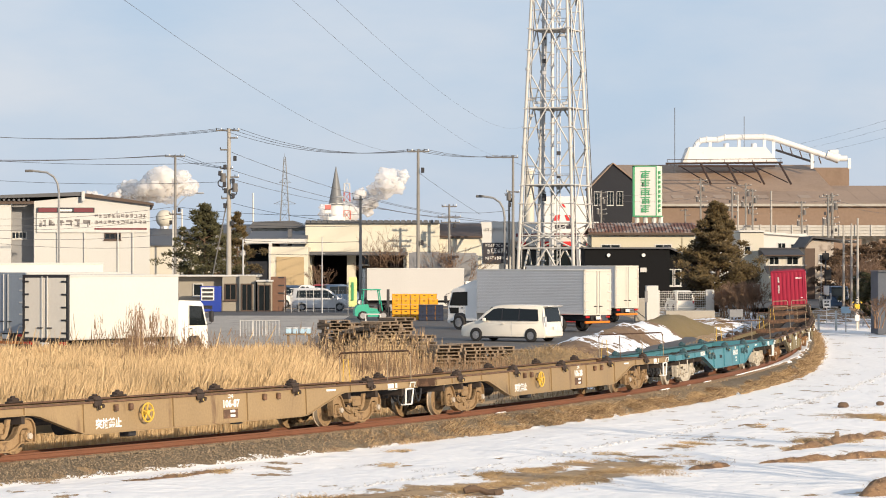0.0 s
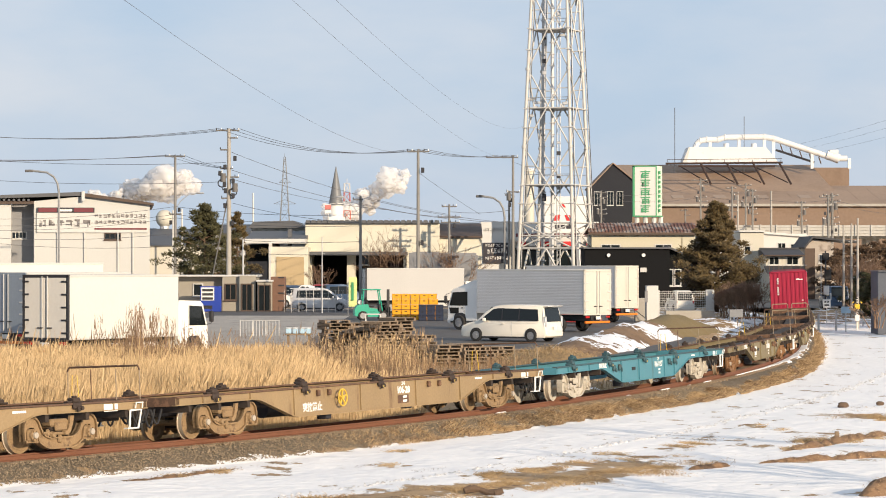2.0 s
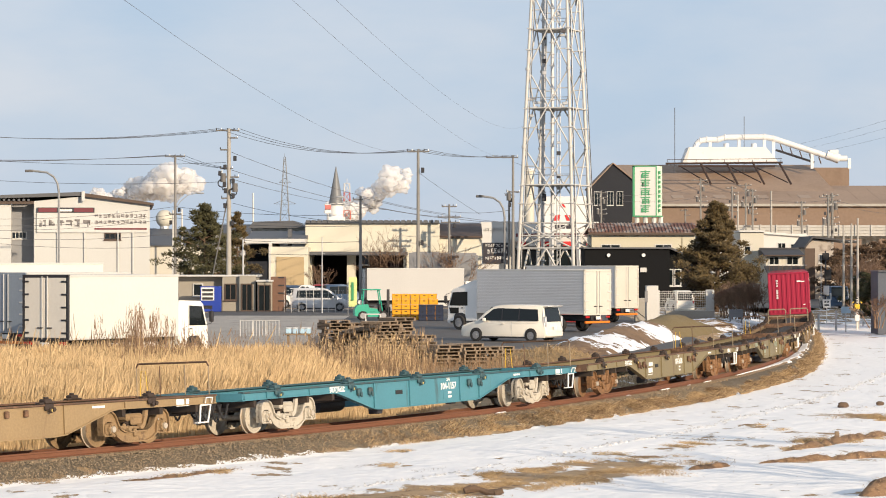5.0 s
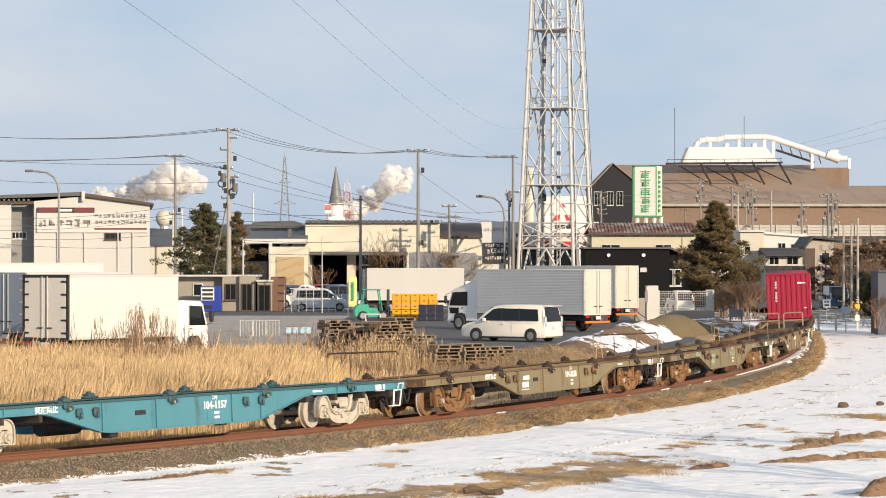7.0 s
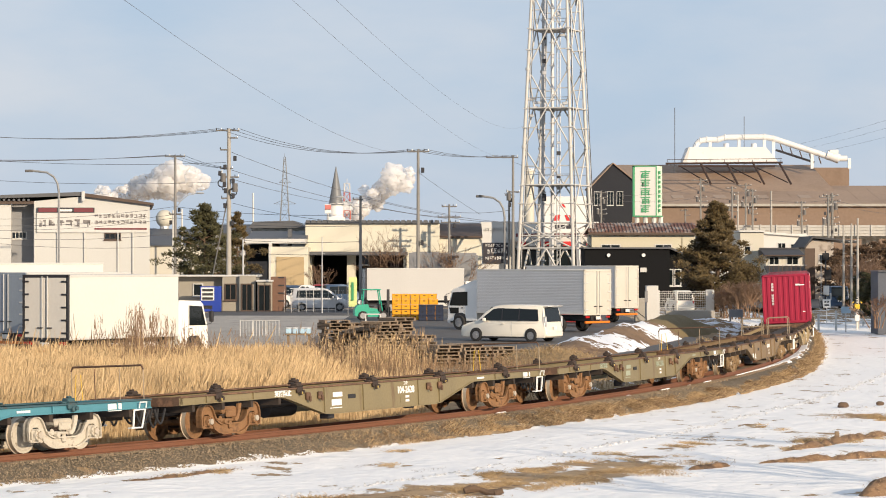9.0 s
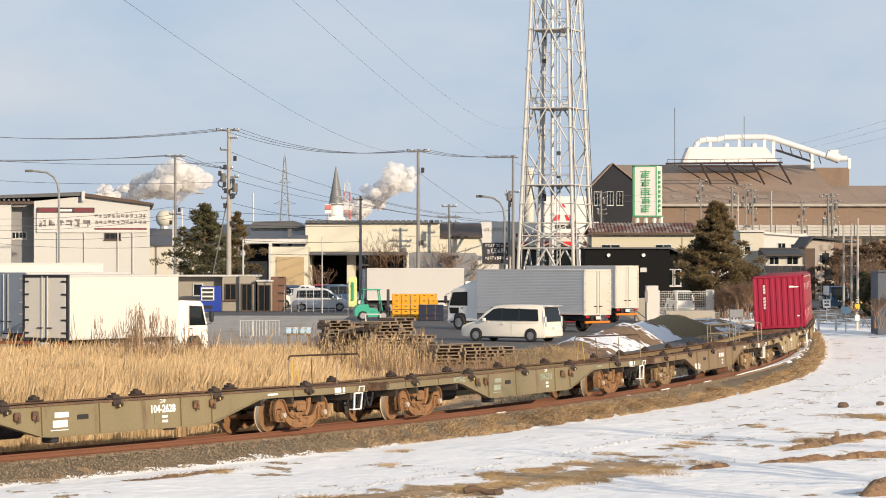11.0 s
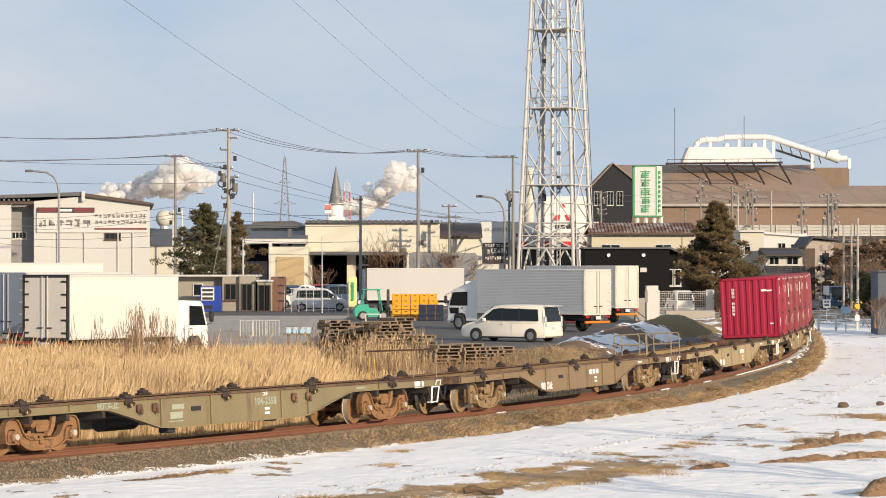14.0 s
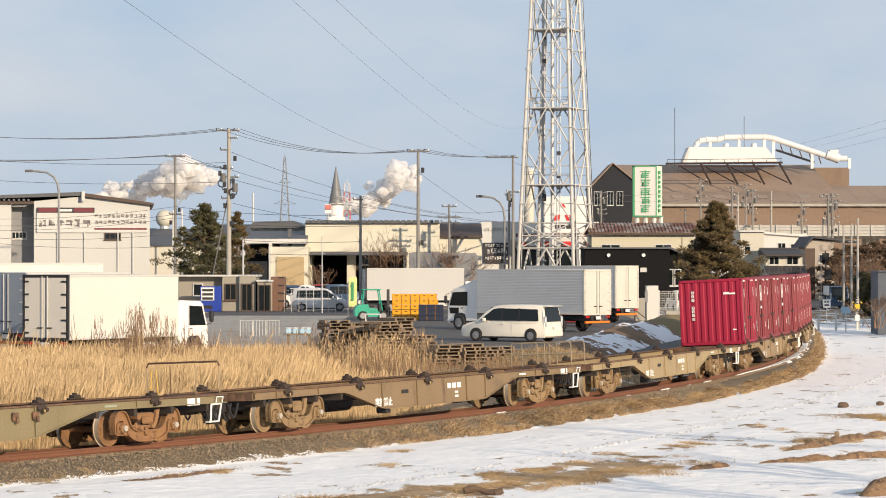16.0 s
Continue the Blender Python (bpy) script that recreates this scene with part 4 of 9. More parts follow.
def box_truck(at, label, box_len, box_mat, rear_mat, cab_mat, top=3.5, ribs=False, width=2.3, cab_len=1.71):
    """Forward is +x; origin under the rear edge's middle, on the ground."""
    v = thing("box_truck", label, "truck", at=at)
    hw, z0 = width / 2, 1.02
    part("cargo_box", Build().box(0.04, box_len, -hw, hw, z0, top, .03), box_mat, v)
    if ribs:
        rb = Build()
        n = 26
        for i in range(n):
            za = z0 + .12 + i * (top - z0 - .25) / n
            zb = za + (top - z0 - .25) / n
            for sy in (-1, 1):
                rb.prism_x([(sy * (hw - .01), za), (sy * (hw + .006), za + (zb - za) * .3), (sy * (hw - .01), zb)], .1, box_len - .1)
        tagged(part("rib", rb, box_mat, v, "fine horizontal ribs"), kind="stuff")
    for sy in (-1, 1):
        for z in (z0, top - .06):
            part("edge_rail", Build().box(0, box_len + .02, *sorted((sy * (hw - .02), sy * (hw + .02))), z - .02, z + .07, .01), PANEL_GREY, v)
    fr = Build().box(-.05, .06, -hw - .02, hw + .02, top - .1, top + .02, .01).box(-.05, .06, -hw - .02, hw + .02, z0 - .06, z0 + .06, .01)
    fr.box(-.05, .06, -hw - .02, -hw + .08, z0, top, .01).box(-.05, .06, hw - .08, hw + .02, z0, top, .01)
    part("rear_frame", fr, DARK if rear_mat in (PANEL_GREY, DOOR_CREAM) else rear_mat, v)
    for sy in (-1, 1):
        d = part("rear_door", Build().box(-.045, .0, *sorted((sy * .015, sy * (hw - .1))), z0 + .06, top - .1, .012), rear_mat, v)
        part("lock_rod", Build().cyl((-.07, sy * .14, z0), (-.07, sy * .14, top - .05), .02, 6), PANEL_GREY, d)
        part("door_handle", Build().box(-.10, -.06, *sorted((sy * .10, sy * .38)), z0 + .42, z0 + .47, .01), DARK, d)
        for i in range(5):
            z = z0 + .25 + i * (top - z0 - .5) / 4
            part("hinge", Build().box(-.075, -.04, *sorted((sy * (hw - .32), sy * (hw + .02))), z - .035, z + .035, .01), DARK if rear_mat in (PANEL_GREY, DOOR_CREAM) else PANEL_GREY, d)
        part("tail_lamp", Build().box(-.08, .02, *sorted((sy * (hw - .45), sy * (hw - .1))), .80, .92, .02), LAMP_RED, v)
    part("chassis", Build().box(.1, box_len + 1.7, -.42, .42, .62, .95, .02), DARK, v)
    part("rear_bumper", Build().box(-.06, .06, -hw + .1, hw - .1, .50, .63, .02), LAMP_ORANGE, v, "orange reflective rear bumper")
    part("number_plate", Build().box(-.09, -.06, -.2, .2, .72, .9), LETTER, v)
    for sy in (-1, 1):
        part("side_guard", Build().box(2.4, box_len - 1.3, *sorted((sy * (hw - .06), sy * (hw - .02))), .55, .82, .01), PANEL_GREY, v)
    # cab
    c0, c1 = box_len + .14, box_len + .14 + cab_len
    prof = [(c0, .55), (c1 - .05, .50), (c1, .85), (c1 - .02, 1.35), (c1 - .32, 2.28), (c1 - .5, 2.42), (c0 + .1, 2.46), (c0, 2.38)]
    cab = part("cab", Build().prism(prof, -1.02, 1.02), cab_mat, v)
    part("windscreen", Build().add([(c1 + .002, -.9, 1.38), (c1 + .002, .9, 1.38), (c1 - .29, .88, 2.24), (c1 - .29, -.88, 2.24), (c1 - .04, -.9, 1.38), (c1 - .04, .9, 1.38), (c1 - .33, .88, 2.24), (c1 - .33, -.88, 2.24)],
                                   [(0, 1, 2, 3), (7, 6, 5, 4), (0, 4, 5, 1), (2, 6, 7, 3), (1, 5, 6, 2), (3, 7, 4, 0)]), GLASS, cab)
    for sy in (-1, 1):
        y0, y1 = sorted((sy * 1.012, sy * 1.032))
        part("side_window", Build().prism([(c0 + .72, 1.42), (c1 - .14, 1.42), (c1 - .40, 2.20), (c0 + .72, 2.24)], y0, y1), GLASS, cab)
        if ribs:
            part("lower_window", Build().prism([(c1 - .85, .95), (c1 - .2, .95), (c1 - .12, 1.3), (c1 - .85, 1.3)], y0, y1), GLASS, cab)
        part("wheel_arch", Build().prism([(c1 - 1.45, .5), (c1 - .45, .5), (c1 - .55, .9), (c1 - .75, 1.0), (c1 - 1.15, 1.0), (c1 - 1.35, .9)], *sorted((sy * 1.0, sy * 1.045))), DARK, cab)
        part("door_seam", Build().box(c1 - 1.28, c1 - 1.265, *sorted((sy * 1.02, sy * 1.026)), .95, 2.25), DARK, cab)
        part("door_handle", Build().box(c1 - 1.22, c1 - 1.04, *sorted((sy * 1.02, sy * 1.045)), 1.26, 1.31, .01), DARK, cab)
        part("mirror_arm", Build().tube([(c1 - .12, sy * 1.0, 2.15), (c1 + .02, sy * 1.2, 2.05), (c1 + .0, sy * 1.22, 1.5), (c1 - .1, sy * 1.0, 1.42)], .016, 5), DARK, cab)
        part("step_plate", Build().box(c1 - .62, c1 - .2, *sorted((sy * .98, sy * 1.04)), .46, .52, .01), DARK, cab)
        m = part("mirror", Build().box(c1 - .1, c1 + .05, *sorted((sy * 1.15, sy * 1.32)), 1.55, 2.0, .03), DARK, cab)
        part("headlamp", Build().box(c1 - .06, c1 + .03, *sorted((sy * .62, sy * .98)), .68, .88, .02), LAMP_CLEAR, cab)
    part("grille", Build().box(c1 - .02, c1 + .012, -.72, .72, .92, 1.18, .01), DARK, cab)
    part("sun_visor", Build().prism([(c1 - .34, 2.30), (c1 - .12, 2.22), (c1 - .13, 2.19), (c1 - .34, 2.24)], -.92, .92), DARK, cab)
    if ribs:
        part("air_intake", Build().box(box_len - .02, box_len + .13, -1.02, -.72, .95, 2.95, .03), PANEL_GREY, v, "grey air intake stack behind the cab")
        part("roof_deflector", Build().prism([(c0 + .05, 2.44), (c1 - .55, 2.44), (c0 + .25, 2.95), (c0 + .05, 2.95)], -.9, .9), cab_mat, cab)
        for k in range(5):
            part("ladder_rung", Build().cyl((box_len + .02, -1.1, 1.15 + k * .36), (box_len + .3, -1.1, 1.15 + k * .36), .018, 5), GALV_RUNG, v)
    part("front_bumper", Build().box(c1 - .2, c1 + .06, -1.03, 1.03, .38, .66, .04), cab_mat, cab)
    add_wheels(v, (1.9, c1 - .95), WHEEL_TRUCK, .43, hw - .18)
    return v


def car(at, label, paint, length=4.6, width=1.7, height=1.8, style="van"):
    """Forward is +x, origin on the ground under the middle."""
    v = thing("car" if style != "van" else "minivan", label, "car", at=at)
    L, hw, H = length / 2, width / 2, height
    sill, belt = .22, H * .54
    if style == "van":
        body = [(-L, .35), (-L + .01, .62), (-L + .03, .8), (-L + .07, belt), (-L + .17, H - .22), (-L + .24, H - .07), (-L + .40, H - .01), (-.3, H + .02), (L - 2.3, H - .005), (L - 1.9, H - .07), (L - 1.45, H - .33), (L - .92, belt + .04), (L - .45, belt - .07), (L - .16, belt - .19), (L - .04, .70), (L, .5), (L - .02, .34), (L - .1, sill), (-L + .1, sill)]
        side = [(-L + .42, belt + .07), (-L + .50, H - .20), (L - 2.15, H - .16), (L - 1.85, H - .22), (L - 1.12, belt + .07)]
    elif style == "truck":
        body = [(-L, .62), (-L, .95), (L - 1.5, .95), (L - 1.5, H - .05), (L - 1.3, H), (L - .65, H - .03), (L - .15, 1.05), (L, .85), (L, .3), (-L + .3, .35)]
        side = [(L - 1.35, 1.05), (L - 1.35, H - .14), (L - .72, H - .16), (L - .35, 1.05)]
    else:
        body = [(-L, .35), (-L + .02, .8), (-L + .08, belt), (-L + .5, H - .1), (-L + .9, H), (L - 2.3, H), (L - 1.25, belt + .1), (L - .25, belt - .1), (L - .03, .6), (L, .35), (L - .1, sill), (-L + .1, sill)]
        side = [(-L + .4, belt + .06), (-L + .68, H - .14), (L - 2.3, H - .12), (L - 1.5, belt + .08)]
    rings = []
    for y, k, dz in ((-hw, .0, .0), (-hw + .03, .0, .0), (-hw + .12, 1.0, .02), (hw - .12, 1.0, .02), (hw - .03, .0, .0), (hw, .0, .0)):
        ring = []
        for x, z in body:
            t = max(0, (z - belt) / (H - belt))
            yy = y - math.copysign(t * .12, y)
            inset = .05 if abs(y) == hw else 0
            ring.append((x * (1 - inset * .25), yy, z - inset * .4 if z > 1 else z + inset * .2))
        rings.append(ring)
    part("body", Build().loft(rings), paint, v, smooth=50)
    for sy in (-1, 1):
        g = Build()
        def q(x, z, o):
            t = max(0, (z - belt) / (H - belt))
            return (x, sy * (hw - t * .12 + o), z)
        n = len(side)
        g.add([q(x, z, .006) for x, z in side] + [q(x, z, -.03) for x, z in side], [tuple(range(n)), tuple(range(2 * n - 1, n - 1, -1))] + [(i, (i + 1) % n, n + (i + 1) % n, n + i) for i in range(n)])
        w = part("side_window", g, GLASS, v)
        xs = [side[0][0] + (side[-1][0] - side[0][0]) * f for f in ((.33, .62) if style != "truck" else ())]
        for x in xs:
            part("window_pillar", Build().add([q(x - .035, belt + .05, .012), q(x + .035, belt + .05, .012), q(x + .035, H - .15, .012), q(x - .035, H - .15, .012)], [(0, 1, 2, 3)]), DARK if style == "van" and x < .3 else paint, w)
        part("mirror", Build().box(L - 1.5, L - 1.35, *sorted((sy * (hw), sy * (hw + .2))), belt + .02, belt + .2, .03), paint, v)
        part("door_handle", Build().box(-.1, .12, *sorted((sy * hw, sy * (hw + .025))), belt - .13, belt - .09, .01), paint, v)
        part("headlamp", Build().box(L - .42, L - .03, *sorted((sy * (hw - .42), sy * (hw - .02))), .62, .80, .04), LAMP_CLEAR, v)
        part("tail_lamp", Build().box(-L - .01, -L + .12, *sorted((sy * (hw - .16), sy * (hw - .02))), .75, belt + .3 if style == "van" else belt, .03), LAMP_RED if style != "van" else LAMP_CLEAR, v)
        part("sill_trim", Build().box(-L + .9, L - .95, *sorted((sy * (hw - .04), sy * (hw + .005))), sill - .04, sill + .06, .02), DARK, v)
    part("front_bumper", Build().box(L - .25, L + .03, -hw + .04, hw - .04, .22, .5, .06), paint, v)
    part("rear_bumper", Build().box(-L - .04, -L + .2, -hw + .04, hw - .04, .25, .55, .06), paint, v)
    if style != "truck":
        t0 = .12
        rw = Build().add([(-L + .045, -hw + .14, belt + .03), (-L + .045, hw - .14, belt + .03), (-L + .195, hw - .2, H - .14), (-L + .195, -hw + .2, H - .14)], [(0, 1, 2, 3)])
        rw.v = [(x - .02, y, z) for x, y, z in rw.v]
        part("rear_window", rw, GLASS, v)
        k = L - 1.0 if style == "van" else L - 1.25
        k2 = L - 1.72 if style == "van" else L - 2.2
        part("windscreen", Build().add([(k + .02, -hw + .14, belt + .1), (k + .02, hw - .14, belt + .1), (k2 + .02, hw - .24, H - .1), (k2 + .02, -hw + .24, H - .1)], [(0, 1, 2, 3)]), GLASS, v)
    if style == "van":
        part("roof_spoiler", Build().prism([(-L + .5, H - .02), (-L - .06, H - .03), (-L - .08, H - .06), (-L + .16, H - .10), (-L + .5, H - .05)], -hw + .16, hw - .16), paint, v)
        for sy in (-1, 1):
            part("door_seam", Build().box(-.52, -.505, *sorted((sy * hw, sy * (hw + .003))), .3, belt), PANEL_GREY, v)
            part("slide_rail", Build().box(-L + .45, -.5, *sorted((sy * hw, sy * (hw + .006))), belt - .05, belt - .04), PANEL_GREY, v)
        part("bumper_grille", Build().box(L - .02, L + .036, -.5, .5, .28, .42, .01), BLACK, v)
    part("number_plate", Build().box(-L - .055, -L - .04, -.17, .17, .62, .79), LETTER, v)
    for x in (-L + .85, L - .9):
        for sy in (-1, 1):
            part("wheel_arch", Build().cyl((x, sy * (hw - .06), .34), (x, sy * (hw + .012), .34), .352, 24), BLACK, v)
    add_wheels(v, (-L + .85, L - .9), WHEEL_CAR, .32, hw - .06)
    return v


CAR_CREAM = surf("pearl_white_car_paint", (0.78, 0.74, 0.65), 0.25, 0, 0.04, 0.5, 10, 0.0)
CAR_SILVER = surf("silver_car_paint", (0.60, 0.60, 0.61), 0.3, 0.3, 0.05, 0.5, 10, 0.0)
CAR_BLUE = surf("dark_blue_car_paint", (0.06, 0.10, 0.17), 0.3, 0.3, 0.08, 0.5, 10, 0.0)
CAR_RED = surf("red_car_paint", (0.35, 0.02, 0.02), 0.3, 0, 0.08, 0.5, 10, 0.0)


def truck_at(corner_x, corner_y, yaw, half, right):
    """Pose of a truck whose rear corner (right or left of its rear) stands at the given place."""
    a = radians(yaw)
    sx, sy = (math.sin(a), -math.cos(a)) if right else (-math.sin(a), math.cos(a))
    return pose(corner_x - sx * half, corner_y - sy * half, YZ, 0, 0, yaw)


box_truck(truck_at(-14.52, 108.0, 57, 1.15, True), "white box truck with cream rear doors in a dark frame", 6.85, TRUCK_WHITE, DOOR_CREAM, CAB_WHITE, top=3.52, cab_len=1.95)
box_truck(truck_at(-17.91, 119.5, 52, 1.15, True), "blue-grey box truck parked behind another", 6.4, ALU_BLUE, ALU_BLUE, TRUCK_WHITE, top=3.56)
box_truck(truck_at(-25.22, 150.0, 12, 1.2, True), "long white box truck in the yard", 6.9, TRUCK_WHITE, PANEL_GREY, PANEL_GREY, top=3.95, width=2.45)
box_truck(truck_at(8.01, 158.0, 139, 1.2, False), "silver ribbed aluminium box truck with cream doors", 8.0, ALU, REAR_CREAM, CAB_WHITE, top=3.55, ribs=True, width=2.45, cab_len=2.25)
box_truck(truck_at(11.20, 181.0, 139, 1.2, False), "silver aluminium box truck parked behind another", 7.5, ALU, REAR_CREAM, TRUCK_WHITE, top=3.72, width=2.45)
box_truck(truck_at(-5.90, 214.0, 8, 1.2, True), "white box truck in the yard beside crates", 7.6, TRUCK_DULL, PANEL_GREY, CAB_WHITE, top=3.46, width=2.4)
car(pose(3.48, 141.0, YZ, 0, 0, 148), "pearl white minivan with dark windows", CAR_CREAM, 4.95, 1.78, 1.84)
car(pose(-9.86, 224.5, YZ, 0, 0, 4), "silver grey minivan parked behind a fence", CAR_SILVER, 4.8, 1.8, 1.85)
car(pose(-14.3, 243.0, YZ, 0, 0, 172), "dark blue car parked in the yard", CAR_BLUE, 4.2, 1.72, 1.9)
car(pose(-12.5, 240.0, YZ, 0, 0, 170), "white four-wheel-drive car behind the fence", CAB_WHITE, 3.6, 1.65, 1.95, "car")
car(pose(-8.58, 246.0, YZ, 0, 0, 12), "dark blue-green car parked in the yard", CAR_BLUE, 4.1, 1.7, 1.95)
car(pose(-10.46, 254.0, YZ, 0, 0, 60), "red car parked in the yard", CAR_RED, 4.0, 1.7, 1.9, "car")
car(pose(7.95, 173.0, YZ, 0, 0, 170), "red car behind the silver truck", CAR_RED, 3.6, 1.6, 1.45, "car")
car(pose(18.35, 216.0, YZ, 0, 0, 100), "small white light truck behind the gate", TRUCK_WHITE, 3.4, 1.48, 1.75, "car")


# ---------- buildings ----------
# blue-grey sheet with the shed's shade put into the colour
SHED_SHADED = surf("shaded_blue_grey_shed_sheet", (0.085, 0.095, 0.115), 0.7, 0, 0.2, 0.4, 8, 0.03)
ROOF_GREY = surf("grey_roof_sheet", (0.105, 0.108, 0.115), 0.6, 0.1, 0.15, 0.3, 8, 0.03)
ROOF_BROWN = surf("brown_roof_trim", (0.09, 0.06, 0.045), 0.7, 0, 0.15, 0.4, 8, 0.03)
ROOF_RUST = surf("rusted_roof_sheet", (0.20, 0.09, 0.06), 0.75, 0.1, 0.25, 0.25, 6, 0.05, stain=(0.42, 0.36, 0.31), stain_at=0.48)
# black of the shop walls; also the shade painted inside open bays
WALL_BLACK = surf("black_wall_and_bay_shade", (0.010, 0.0105, 0.0115), 0.9, 0, 0.2, 0.3, 8, 0.03, spec=0.15)
WALL_DARK = surf("charcoal_wall_sheet", (0.018, 0.02, 0.026), 0.9, 0, 0.2, 0.2, 5, 0.03)
WALL_YELLOW = surf("yellow_siding", (0.54, 0.505, 0.385), 0.65, 0, 0.08, 0.3, 8, 0.03)
WALL_CREAM = surf("cream_wall", (0.54, 0.515, 0.435), 0.65, 0, 0.07, 0.2, 8, 0.03)
WALL_WHITE = surf("white_wall", (0.58, 0.575, 0.55), 0.65, 0, 0.07, 0.2, 8, 0.02)
WALL_GREY = surf("grey_shed_wall", (0.22, 0.225, 0.235), 0.7, 0, 0.12, 0.3, 8, 0.03)
LEFT_WALL = surf("pale_works_wall", (0.55, 0.55, 0.525), 0.65, 0, 0.09, 0.15, 8, 0.03, stain=(0.49, 0.485, 0.455), stain_at=0.56, stain_soft=0.2, streak=True)
DUCT = surf("pale_duct_paint", (0.68, 0.68, 0.67), 0.55, 0, 0.08, 0.3, 8, 0.02, stain=(0.48, 0.46, 0.43), stain_at=0.6)
SHED_ROOF = surf("weathered_brown_shed_roof", (0.325, 0.233, 0.168), 0.85, 0, 0.18, 0.06, 2, 0.04, stain=(0.24, 0.17, 0.122), stain_at=0.5, stain_soft=0.3)
SHED_WALL = surf("weathered_brown_shed_wall", (0.225, 0.16, 0.118), 0.85, 0, 0.15, 0.05, 2, 0.04, stain=(0.16, 0.105, 0.07), stain_at=0.52, stain_soft=0.25)
SHED_PATCH = surf("paler_roof_sheet", (0.36, 0.275, 0.21), 0.85, 0, 0.15, 0.1, 2, 0.02)
MAROON = surf("maroon_sign", (0.16, 0.03, 0.04), 0.5, 0, 0.1, 0.5, 8, 0)
SIGN_DARK = surf("dark_sign", (0.03, 0.028, 0.035), 0.5, 0, 0.1, 0.5, 8, 0)
SIGN_FADED = surf("faded_sign_lettering", (0.20, 0.185, 0.18), 0.6, 0, 0.2, 0.5, 8, 0)
SIGN_RED = surf("red_sign", (0.6, 0.03, 0.03), 0.5, 0, 0.1, 0.5, 8, 0)
SIGN_GREEN = surf("green_sign", (0.055, 0.29, 0.13), 0.5, 0, 0.1, 0.5, 8, 0)
SIGN_PALE = surf("pale_green_sign", (0.55, 0.68, 0.55), 0.5, 0, 0.06, 0.2, 8, 0)
TAN = surf("tan_shutter", (0.45, 0.34, 0.19), 0.6, 0, 0.1, 0.5, 8, 0.02)


def window_in(host, x0, x1, y, z0, z1, panes=2, frame_mat=None):
    """A window in a wall that faces -y: frame, panes and sill."""
    w = new("window")
    w.parent = host
    fm = frame_mat or PANEL_GREY
    t = .08
    f = Build().box(x0 - t, x1 + t, y - .06, y + .1, z1, z1 + t).box(x0 - t, x1 + t, y - .06, y + .1, z0 - t, z0)
    f.box(x0 - t, x0, y - .06, y + .1, z0, z1).box(x1, x1 + t, y - .06, y + .1, z0, z1)
    part("window_frame", f, fm, w)
    for i in range(panes):
        a = x0 + (x1 - x0) * i / panes
        b = x0 + (x1 - x0) * (i + 1) / panes
        part("pane", Build().box(a + .03, b - .03, y - .02, y + .03, z0, z1), GLASS, w)
        if i:
            part("mullion", Build().box(a - .03, a + .03, y - .05, y + .08, z0, z1), fm, w)
    part("sill", Build().box(x0 - .15, x1 + .15, y - .14, y + .02, z0 - .16, z0 - .08), fm, w)
    return w


def sign_bars(host, rects, y, mat, name="lettering"):
    for x0, x1, z0, z1 in rects:
        part(name, Build().box(x0, x1, y - .05, y, z0, z1), mat, host)


def glyph_bars(host, x0, x1, z0, z1, n, y, mat, seed, name="lettering"):
    """A line of writing too far off to read: short upright and level strokes."""
    rng = random.Random(seed)
    b = Build()
    w = (x1 - x0) / n
    h = z1 - z0
    for i in range(n):
        a = x0 + i * w + w * .08
        for k in range(3):
            zz = z0 + h * rng.uniform(0, .85)
            b.box(a, a + w * rng.uniform(.5, .84), y - .04, y, zz, zz + h * .15)
        for k in range(2):
            xx = a + w * rng.uniform(0, .7)
            b.box(xx, xx + w * .14, y - .04, y, z0 + h * rng.uniform(0, .3), z1 - h * rng.uniform(0, .3))
    tagged(part(name, b, mat, host), kind="stuff")


